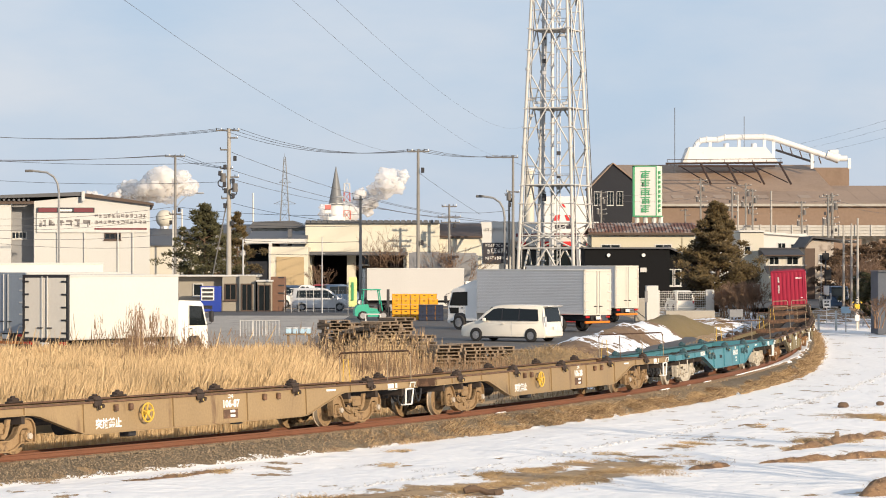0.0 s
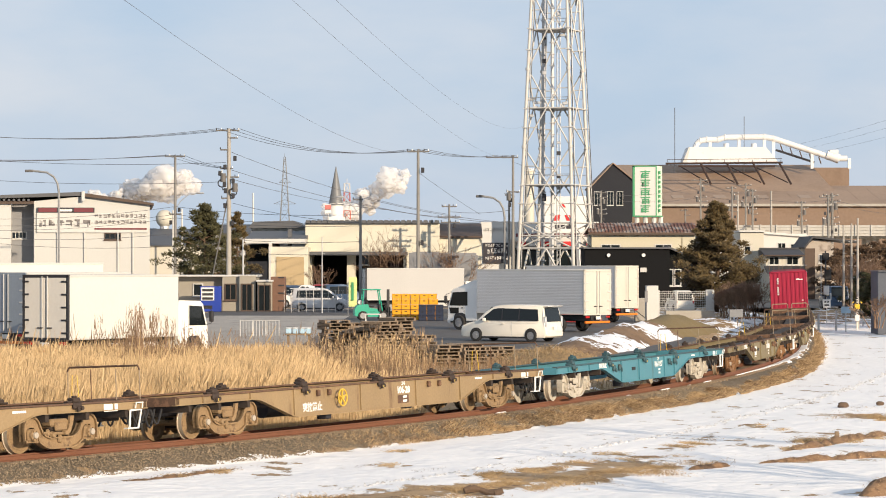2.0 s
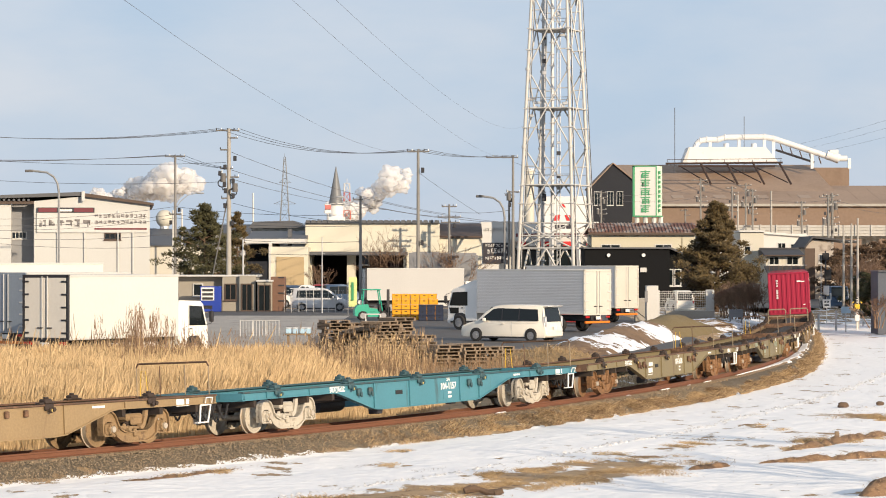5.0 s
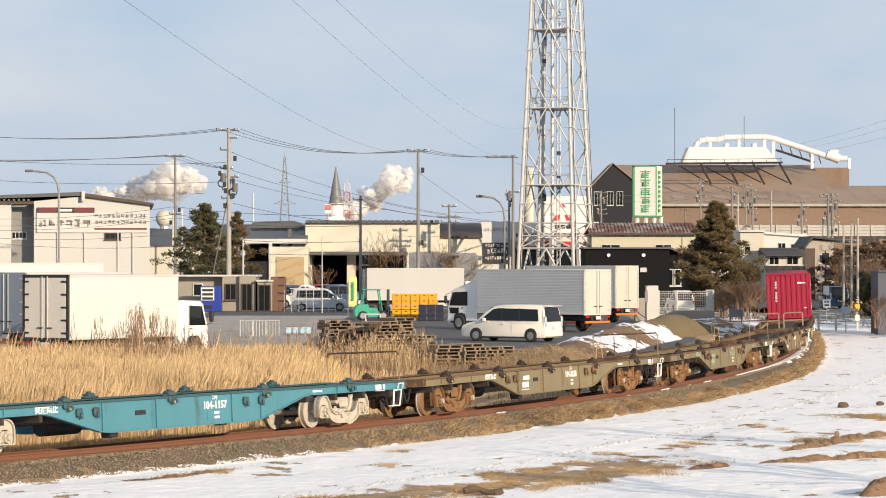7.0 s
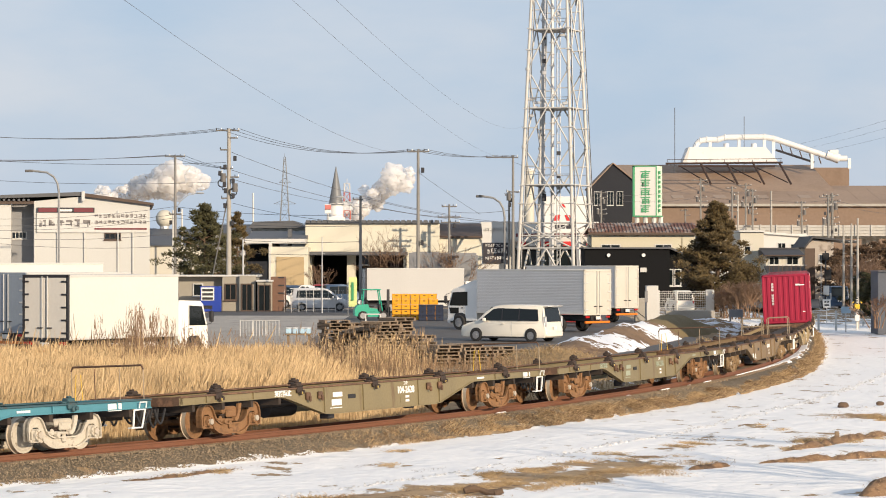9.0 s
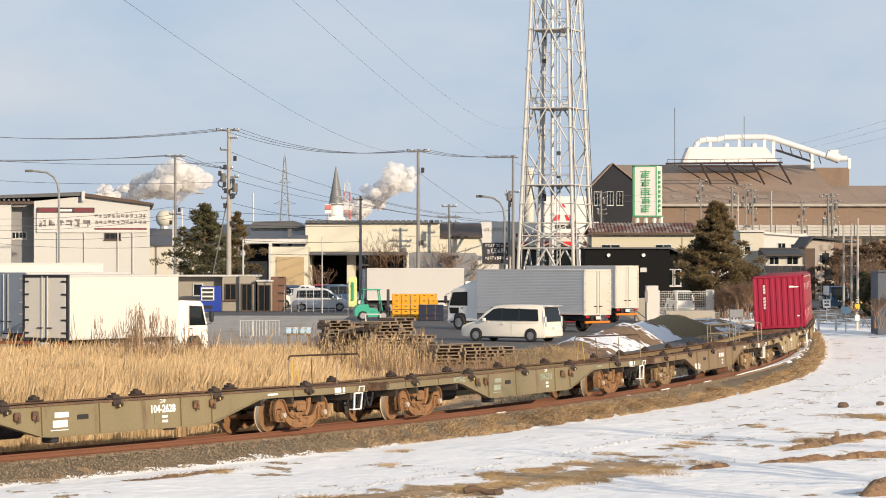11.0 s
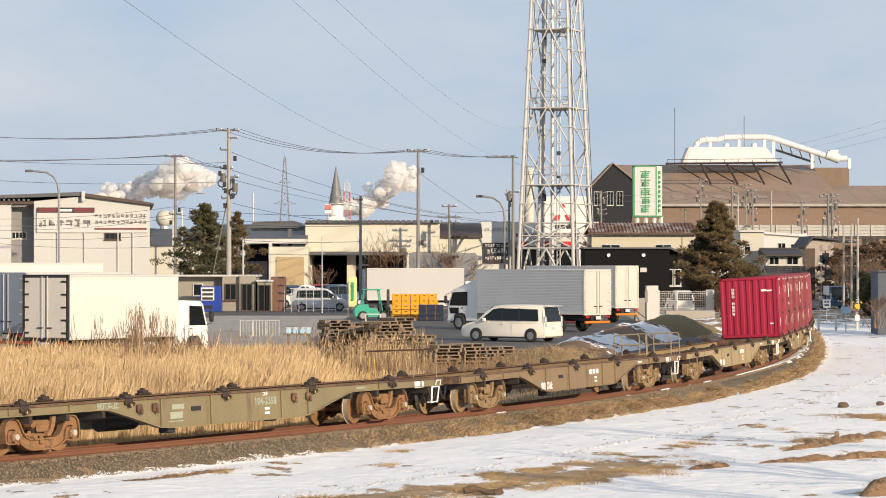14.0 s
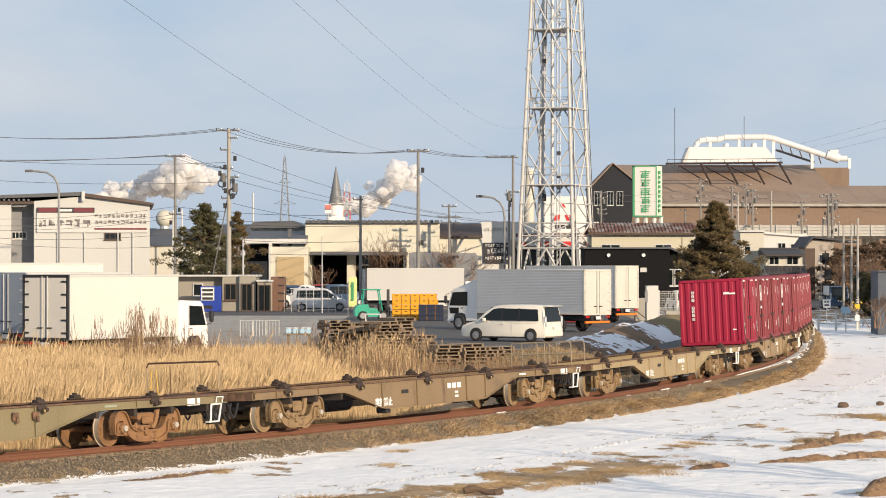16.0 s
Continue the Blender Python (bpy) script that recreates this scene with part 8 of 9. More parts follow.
for i, (px, d, h, r) in enumerate(((1552, 205, 3.0, 1.5), (1532, 215, 2.6, 1.3))):
    conifer("evergreen_shrub", "dark evergreen shrub near the crossing", pose((px - 784) * d / 4931, d, -.2), h, r, .3, 18, PINE, 120 + i, .5, 260)
BRUSH = surf("brown_brushwood", (0.085, 0.052, 0.03), 0.9, 0, 0.6, 0.5, 8, 0.0, island=True)
for i, (px, d, h, r) in enumerate(((1488, 276, 5.2, 2.6), (1510, 282, 5.8, 3.0), (1535, 278, 6.0, 3.0), (1560, 284, 6.2, 3.2), (1585, 278, 6.0, 3.0))):
    conifer("brush_tree", "tall brown thicket behind the houses", pose((px - 784) * d / 4931, d, -.1), h, r, .3, 30, BRUSH, 160 + i, .4, 300)
for i, (px, d, h, r) in enumerate(((1530, 228, 3.4, 1.6), (1556, 226, 3.4, 1.7))):
    conifer("evergreen_shrub", "dark evergreen shrub near the crossing", pose((px - 784) * d / 4931, d, -.2), h, r, .2, 20, PINE, 170 + i, .4, 280)


# ---------- yard things ----------
CRATE_Y = surf("yellow_plastic", (0.78, 0.36, 0.01), 0.45, 0, 0.1, 1, 20, 0.02)
CRATE_B = surf("navy_plastic", (0.012, 0.02, 0.048), 0.45, 0, 0.15, 1, 20, 0.02)
FORK = surf("green_machine_paint", (0.03, 0.36, 0.24), 0.4, 0, 0.1, 1, 20, 0.02)
VEND = surf("blue_machine_paint", (0.02, 0.05, 0.32), 0.35, 0, 0.1, 1, 20, 0.01)
FLAG = surf("lime_banner_cloth", (0.58, 0.66, 0.28), 0.8, 0, 0.1, 1, 20, 0.02)
BOOTH = surf("beige_booth_panel", (0.31, 0.285, 0.235), 0.65, 0, 0.1, 0.7, 15, 0.02)
BOOTH_BR = surf("brown_booth_panel", (0.16, 0.085, 0.055), 0.6, 0, 0.12, 0.7, 15, 0.02)
BLUE_PALE = surf("pale_blue_plastic", (0.38, 0.55, 0.68), 0.5, 0, 0.1, 1, 20, 0.02)


def pallet(x, y, z, yaw, mat=None, sub=0.0):
    p = thing("pallet", "weathered wooden pallet in a stack", "pallet", "pallets in the yard", at=pose(x, y, z, 0, 0, yaw))
    for i in range(3):
        part("bearer", PAL["bearer"], None, p, at=pose(0, -.5 + i * .5, 0))
    for i in range(6):
        part("deck_board", PAL["board"], None, p, at=pose(-.5 + i * .2, 0, .105))
    for i in range(3):
        part("base_board", PAL["board"], None, p, at=pose(-.5 + i * .5, 0, -.012))
    return p


WOOD_PALE = surf("sunbleached_wood", (0.25, 0.19, 0.135), 0.85, 0, 0.3, 2.0, 40, 0.1)
PAL = {"bearer": mesh_of("bearer", Build().box(-.55, .55, -.045, .045, .012, .105, .005), WOOD_PALE), "board": mesh_of("board", Build().box(-.07, .07, -.55, .55, 0, .02, .004), WOOD_PALE)}


def pallets():
    rng = random.Random(12)
    for px, d, n, wob in ((590, 116.5, 12, 14), (618, 117.2, 11, 16), (643, 115.5, 10, 16), (676, 113.8, 12, 14), (702, 114.6, 13, 12), (738, 113.5, 8, 22), (760, 112.5, 5, 24), (695, 117.5, 9, 14),
                          (782, 109.5, 6, 4), (826, 111.0, 6, 14), (852, 111.5, 5, 16), (878, 112.0, 5, 18), (904, 112.6, 4, 20)):
        x = (px - 784) * d / 4931
        z = ground_z(x, d) - .02
        for i in range(n):
            pallet(x + rng.gauss(0, .08), d + rng.gauss(0, .08), z + .012 + i * .137, rng.gauss(0, wob) + 112)


def crate_stack():
    def crate(px, d, z, mat, label, w=.62, h=.34):
        x = (px - 784) * d / 4931
        c = thing("crate", label, "crate", "stacked plastic crates", at=pose(x, d, z))
        b = Build()
        b.box(-w / 2, w / 2, -.22, -.20, 0, h).box(-w / 2, w / 2, .20, .22, 0, h).box(-w / 2, -w / 2 + .02, -.22, .22, 0, h).box(w / 2 - .02, w / 2, -.22, .22, 0, h).box(-w / 2, w / 2, -.22, .22, 0, .02)
        part("shell", b, mat, c)
        part("rim", Build().box(-w / 2 - .012, w / 2 + .012, -.235, .235, h - .05, h - .005), mat, c)
        part("hand_slot", Build().box(-.08, .08, -.226, -.221, h * .55, h * .72), BLACK, c)
        return c
    for col in range(5):
        for row in range(5 if col < 4 else 4):
            crate(702 + col * 16.3, 191 + (col % 2) * .06, YZ + row * .36, CRATE_Y, "bright yellow plastic crate in a stack")
    for col in range(3):
        for row in range(3):
            crate(748 + col * 14.8, 188.6, YZ + row * .36, CRATE_B, "dark navy plastic crate in a stack", .545, .36)
    crate(765, 191.1, YZ + 4 * .36, CRATE_Y, "bright yellow plastic crate in a stack")


def forklift():
    f = thing("forklift", "mint green forklift truck in the yard", "forklift", at=pose(-4.72, 190, YZ, 0, 0, 8))
    part("body", Build().prism([(-1.15, .25), (.7, .25), (.75, .55), (.25, .6), (.2, .78), (-.35, .85), (-.45, 1.1), (-1.1, 1.05), (-1.25, .7)], -.5, .5), FORK, f)
    part("seat", Build().box(-.5, .0, -.25, .25, .85, .98, .04).box(-.55, -.42, -.25, .25, .95, 1.4, .04), BLACK, f)
    for sx, lean in ((-.85, .12), (.55, -.25)):
        for sy in (-.46, .46):
            part("roof_post", Build().cyl((sx, sy, .9 if sx < 0 else .55), (sx + lean, sy, 2.08), .04, 6), FORK, f)
    part("roof", Build().box(-.85, .45, -.52, .52, 2.06, 2.13, .02), FORK, f)
    for sy in (-.3, .3):
        part("mast", Build().box(.92, 1.04, sy - .05, sy + .05, .1, 2.1, .01), DARK, f)
        part("fork", Build().box(1.05, 2.05, sy - .06, sy + .06, .08, .13, .01), DARK, f)
    part("carriage", Build().box(1.04, 1.1, -.45, .45, .3, .9, .02), DARK, f)
    part("steering_wheel", Build().tube([(.28 + .1 * math.cos(q), .18 * math.sin(q), 1.12 + .1 * math.cos(q)) for q in np.linspace(0, 6.28, 13)], .018, 5), BLACK, f)
    part("counterweight", Build().prism([(-1.35, .3), (-1.05, .25), (-1.0, 1.02), (-1.18, 1.02), (-1.36, .75)], -.52, .52), FORK, f)
    part("seat_back", Build().box(-.62, -.5, -.24, .24, 1.0, 1.55, .05), BLACK, f)
    part("control_panel", Build().box(.30, .45, -.45, .45, .6, 1.1, .03), DARK, f)
    part("floor_plate", Build().box(-.35, .65, -.5, .5, .55, .6, .01), DARK, f)
    for k in range(5):
        part("roof_bar", Build().box(-.75 + k * .26, -.70 + k * .26, -.5, .5, 2.03, 2.07), DARK, f)
    part("gas_bottle", Build().cyl((-.95, -.3, 1.22), (-.95, .3, 1.22), .16, 12), PANEL_GREY, f)
    add_wheels(f, (-.8, .6), WHEEL_CAR, .32, .5)


def booths():
    d = 223.0
    a = thing("site_office", "beige prefabricated site office", "hut", at=pose(0, 0, 0))
    part("wall", Build().box(-21.26, -17.59, d + 1.0, d + 4.2, YZ, 2.98, .03), BOOTH, a)
    part("roof", Build().box(-21.35, -14.74, d - .1, d + 4.4, 2.98, 3.12, .02), PANEL_GREY, a)
    part("front_wall", Build().box(-17.68, -16.19, d, d + 4.2, YZ, 3.03, .03), BOOTH, a)
    part("entry", Build().box(-16.28, -14.97, d - .4, d + 4.2, YZ, 3.07, .03), BOOTH, a)
    window_in(a, -17.41, -16.60, d - .02, 1.17, 2.35, 2, ROOF_BROWN)
    window_in(a, -16.05, -15.29, d - .42, 0.32, 2.35, 2, ROOF_BROWN)
    window_in(a, -20.03, -19.36, d + .98, 1.49, 2.35, 1)
    b = thing("entry_booth", "small glazed beige entry booth", "booth")
    part("wall", Build().box(-14.81, -13.64, d - .8, d + 2, YZ, 2.58, .03), BOOTH, b)
    part("roof", Build().box(-14.90, -13.55, d - 1, d + 2.2, 2.58, 2.72, .02), PANEL_GREY, b)
    window_in(b, -14.68, -13.82, d - .82, 0.29, 2.27, 2, ROOF_BROWN)
    c = thing("brown_booth", "dark brown telephone-style booth", "booth")
    part("wall", Build().box(-13.79, -12.66, d - .2, d + 2, YZ, 2.98, .03), BOOTH_BR, c)
    for i in range(4):
        part("band", Build().box(-13.16, -12.71, d - .26, d - .19, 1.0 + i * .62, 1.1 + i * .62), DARK, c)
    v = thing("vending_machine", "blue drinks vending machine by the office", "vending machine")
    part("body", Build().box(-19.27, -17.61, 221, 221.8, YZ, 2.23, .03), VEND, v)
    pn = part("display", Build().box(-19.18, -18.15, 220.96, 220.995, 1.11, 2.14), WHITE, v, "white display window")
    for i in range(3):
        part("can_row", Build().box(-19.09, -18.24, 220.93, 220.955, 1.83 - i * .33, 1.96 - i * .33 + .06), DARK, pn)
    part("slot", Build().box(-19.00, -18.29, 220.96, 220.995, 0.44, 0.71), BLACK, v)
    # black open shed behind
    s = thing("open_shed", "dark open-fronted steel shed", "shed")
    part("back_wall", Build().box(-20.34, -17.80, 287, 287.3, .1, 5.50), WALL_BLACK, s)
    part("slat_wall", Build().box(-19.45, -16.26, 262, 262.2, .1, 4.18), WALL_DARK, s)


def fences():
    f = thing("mesh_fence", "white steel mesh fence beside parked cars", "fence")
    d = 219.0
    for i in range(9):
        px = 503 + i * 13
        part("post", Build().cyl(((px - 784) * d / 4931, d, YZ), ((px - 784) * d / 4931, d, YZ + 1.75), .018, 6), WALL_WHITE, f)
    for k in range(7):
        part("rail", Build().cyl((-12.48, d, YZ + .15 + k * .26), (-7.86, d, YZ + .15 + k * .26), .006, 4), WALL_WHITE, f)
    g = thing("sliding_gate", "white steel sliding gate with low wall", "gate")
    d = 203.0
    for px in (1166, 1198, 1250, 1262):
        part("gate_post", Build().cyl(((px - 784) * d / 4931, d, .1), ((px - 784) * d / 4931, d, 2.12), .05, 6), WALL_WHITE, g)
    for k in range(9):
        z = 0.68 + k * .17
        part("gate_bar", Build().cyl((15.73, d, z), (19.18, d, z), .018, 4), WALL_WHITE, g)
    for i in range(22):
        x = 15.81 + i * .155
        part("gate_picket", Build().cyl((x, d, 0.68), (x, d, 2.03), .012, 4), WALL_WHITE, g)
    part("panel", Build().box(19.14, 19.76, d - .1, d, .2, 2.16, .02), WALL_WHITE, g)
    w = thing("retaining_wall", "stained concrete retaining wall by the gate", "wall")
    part("wall", Build().box(15.18, 18.53, 190, 190.6, -.4, 0.87, .03), CONCRETE, w)
    p = thing("gate_wall", "white rendered gate wall", "wall")
    part("pier", Build().box(13.43, 14.22, 184, 185.2, .1, 2.62, .03), WALL_WHITE, p)
    part("side_wall", Build().box(12.89, 13.73, 187, 188, .1, 1.76, .03), CONCRETE, p)
    part("letter_box", Build().box(13.32, 13.51, 183.8, 184, 1.54, 2.29), WALL_GREY, p)
    part("handrail", Build().tube([(12.67, 186.9, 1.13), (13.65, 186.5, 0.34), (13.65, 186.5, .1)], .03, 6), DARK, p)
    b = thing("barrier", "white tubular crowd barrier in the yard", "barrier")
    for i in range(3):
        x0 = -10.92 + i * .72
        part("barrier_frame", Build().tube([(x0, 150, YZ), (x0, 150, YZ + .85), (x0 + .65, 150, YZ + .85), (x0 + .65, 150, YZ)], .025, 6), WALL_WHITE, b)
        for k in range(3):
            part("barrier_bar", Build().cyl((x0 + .16 + k * .16, 150, YZ), (x0 + .16 + k * .16, 150, YZ + .85), .014, 4), WALL_WHITE, b)
    fl = thing("banner", "lime yellow upright advertising banner", "banner")
    d = 208.0
    part("pole", Build().cyl((-7.09, d, YZ), (-7.09, d, 3.12), .02, 6), GALV, fl)
    part("cloth", Build().add([(-7.04 + (.0 if i % 2 == 0 else .62), d + .05 * math.sin(i * 1.3), 3.03 - (i // 2) * .22) for i in range(22)], [(i, i + 1, i + 3, i + 2) for i in range(0, 20, 2)]), FLAG, fl)
    part("writing", Build().box(-6.83, -6.66, d - .08, d - .06, 1.30, 2.65), SIGN_GREEN, fl)
    t = thing("work_table", "pale grey steel work table outdoors", "table")
    x0, x1, d = -4.62, -3.68, 165.0
    part("top", Build().box(x0, x1, d, d + .8, YZ + .86, YZ + .92, .01), WALL_WHITE, t)
    for x in (x0 + .04, x1 - .04):
        for y in (d + .04, d + .76):
            part("leg", Build().box(x - .03, x + .03, y - .03, y + .03, YZ - .1, YZ + .86), WALL_WHITE, t)
    for i, px in enumerate((511, 523, 535, 545)):
        x = (px - 784) * 135 / 4931
        c = thing("cool_box", "pale blue plastic cool box on boards", "box", "cool boxes", at=pose(x, 135, YZ + .55))
        part("body", Build().box(-.13, .13, -.2, .2, 0, .24, .02), BLUE_PALE, c)
        part("lid", Build().box(-.14, .14, -.21, .21, .24, .29, .02), WHITE, c)
    bench = thing("plank_stack", "rough brown timber trestle with boards", "bench")
    part("boards", Build().box(-7.64, -6.35, 134.7, 135.4, YZ + .48, YZ + .55, .01), WOOD, bench)
    for px in (510, 547):
        part("leg", Build().box((px - 784) * 135 / 4931 - .05, (px - 784) * 135 / 4931 + .05, 134.8, 135.3, YZ - .05, YZ + .48), WOOD, bench)
    k = thing("equipment_unit", "grey roof equipment housing with black arm", "machine")
    part("case", Build().box(-3.14, 3.09, 257, 260, .1, 4.97, .03), WALL_GREY, k)
    part("cover", Build().box(0.83, 3.22, 256.3, 257, .1, 4.76, .03), WALL_GREY, k)
    part("arm", Build().tube([(0.42, 255.8, 4.44), (0.67, 255.8, 4.60), (1.45, 255.8, 4.60)], .1, 6), DARK, k)
    part("arm_post", Build().tube([(0.47, 255.8, 4.44), (0.83, 255.8, 4.03), (0.93, 255.8, .1)], .1, 6), DARK, k)


def mound(px, d, rx, ry, top, mat, label, seed, name="earth_mound"):
    cx = (px - 784) * d / 4931
    h = 4.34 - (top - 460) * d / 4931
    v, f = [], []
    n, m = 28, 18
    for j in range(m + 1):
        r = j / m
        for i in range(n):
            a = 2 * math.pi * i / n
            k = 1 + .18 * noise.noise((math.cos(a) * 1.5, math.sin(a) * 1.5, seed))
            x, y = cx + math.cos(a) * rx * r * k, d + math.sin(a) * ry * r * k
            g = ground_z(x, y)
            z = g - .06 + (h - g) * (max(0, 1 - r ** 1.6)) * (1 + .22 * noise.noise((x * .8, y * .8, seed))) + .1 * noise.noise((x * 2.3, y * 2.3, seed)) * (1 - r)
            v.append((x, y, z))
    for j in range(m):
        for i in range(n):
            q = (i + 1) % n
            f.append((j * n + i, j * n + q, j * n + n + q, j * n + n + i))
    me = raw_mesh(name, v, f, mat, True)
    tagged(new(name, me), label, "mound")


def earth_heap(earth):
    """One long heap of tipped earth beside the line: brown soil, a turfed end, and bands of old snow."""
    ridge = ((116.5, 4.5, .05), (122, 5.54, .66), (128, 6.75, .90), (136, 8.41, 1.02), (143, 9.98, 1.06), (150, 11.35, 1.17), (158, 12.85, 1.22), (165, 14.36, .88), (172, 15.9, 0))
    far, axis, crest = zip(*ridge)
    bands = [(128.0, 7.0, .93), (142.5, 5.2, 1.1), (171.0, 4.5, 1.1)]
    xs, ys = np.arange(1.8, 19.0, .2), np.arange(115.0, 175.0, .5)
    v, f, sn, tf = [], [], [], []
    for y in ys:
        mid_x, top = np.interp(y, far, axis), np.interp(y, far, crest)
        for x in xs:
            side = x - mid_x + .35 * noise.noise((x * .3, y * .22, 11))
            q = abs(side) / (1.5 if side < 0 else 2.3)
            rough = .15 * noise.noise((x * .9, y * .7, 5)) + .12 * noise.noise((x * 2.4, y * 1.7, 7))
            g = ground_z(x, y) - .12
            h = max(0, top - g) * max(0, 1 - q ** 1.7) * (1 + .16 * noise.noise((x * .35, y * .3, 21)))
            v.append((x, y, g + h + (rough * .8 if h > .1 else 0)))
            snow = 0
            along = y + .2 * (x - mid_x) + 1.6 * noise.noise((x * .8, y * .2, 3))
            for mid, half, peak in bands:
                snow = max(snow, peak - abs(along - mid) / half)
            broken = 2.0 if along < 133 else .9
            sn.append(snow + broken * (.42 * noise.noise((x * 1.6, y * .9, 9)) + .28 * noise.noise((x * 4, y * 2.5, 4))))
            tf.append(smooth_step(145.5, 148.5, along))
    w = len(xs)
    for j in range(len(ys) - 1):
        for i in range(w - 1):
            f.append((j * w + i, j * w + i + 1, j * w + w + i + 1, j * w + w + i))
    me = raw_mesh("earth_mound", v, f, earth, True)
    for key, values in (("snow", sn), ("turf", tf)):
        me.attributes.new(key, "FLOAT", "POINT").data.foreach_set("value", values)
    tagged(new("earth_mound", me), "long heap of brown earth with turf and old snow", "mound")


def heap_material():
    m = surf("heap_brown_earth", (0.22, 0.14, 0.08), 0.95, 0, 0.4, 0.7, 16, 0.6, stain=(0.13, 0.08, 0.048), stain_at=0.52)
    n, l = m.node_tree.nodes, m.node_tree.links
    bs = n["Principled BSDF"]
    col = bs.inputs["Base Color"].links[0].from_socket
    geo = n.new("ShaderNodeNewGeometry")
    for key, tint, lo, hi, scale in (("turf", (0.20, 0.15, 0.068), .2, 1.0, 3.4), ("snow", (0.86, 0.87, 0.89), .42, .50, 3.2)):
        at = n.new("ShaderNodeAttribute")
        at.attribute_name = key
        no = n.new("ShaderNodeTexNoise")
        no.inputs["Scale"].default_value, no.inputs["Detail"].default_value, no.inputs["Roughness"].default_value = scale, 8, 0.68
        l.new(geo.outputs["Position"], no.inputs["Vector"])
        ad = n.new("ShaderNodeMath")
        ad.operation = "MULTIPLY_ADD"
        l.new(no.outputs["Fac"], ad.inputs[0])
        ad.inputs[1].default_value = 1.4
        l.new(at.outputs["Fac"], ad.inputs[2])
        mr = n.new("ShaderNodeMapRange")
        mr.inputs["From Min"].default_value, mr.inputs["From Max"].default_value = lo + .7, hi + .7
        l.new(ad.outputs[0], mr.inputs["Value"])
        mx = n.new("ShaderNodeMix")
        mx.data_type = "RGBA"
        mx.inputs[7].default_value = (*tint, 1)
        l.new(mr.outputs["Result"], mx.inputs[0])
        l.new(col, mx.inputs[6])
        col = mx.outputs[2]
    l.new(col, bs.inputs["Base Color"])
    return m


def mounds():
    dirt = surf("mound_earth_and_snow", (0.26, 0.17, 0.085), 0.95, 0, 0.3, 0.4, 20, 0.4, stain=(0.82, 0.83, 0.86), stain_at=0.475, stain_soft=0.03)
    grass = surf("mound_dry_grass", (0.30, 0.20, 0.095), 0.95, 0, 0.35, 0.8, 25, 0.4, stain=(0.16, 0.11, 0.055), stain_at=0.55)
    mound(975, 110, 2.7, 3.5, 616, grass, "low bank of dry brown grass", 1)
    earth_heap(heap_material())
    mound(1255, 172, 4.0, 6.0, 563, dirt, "low snowy bank beside the wall", 5)
    rng = random.Random(31)
    spots = []
    for px, d, rx, ry, n in ((975, 110, 2.6, 3.2, 1500), (1010, 112, 2.0, 2.0, 600), (1290, 180, 4.0, 6.0, 900)):
        for _ in range(n):
            a, r = rng.uniform(0, 6.283), rng.random() ** .6
            x, y = (px - 784) * d / 4931 + rx * r * math.cos(a), d + ry * r * math.sin(a)
            top = {975: .62, 1010: .05, 1290: .3}[px]
            spots.append((x, y, ground_z(x, y) + top * (1 - r ** 1.6) - .05, rng.uniform(.08, .28), rng.uniform(.006, .014), rng.uniform(.3, 1.6)))
    blades("mound_grass", spots, GRASS, label="tufts of dry grass on the mounds", category="grass", seed=32)


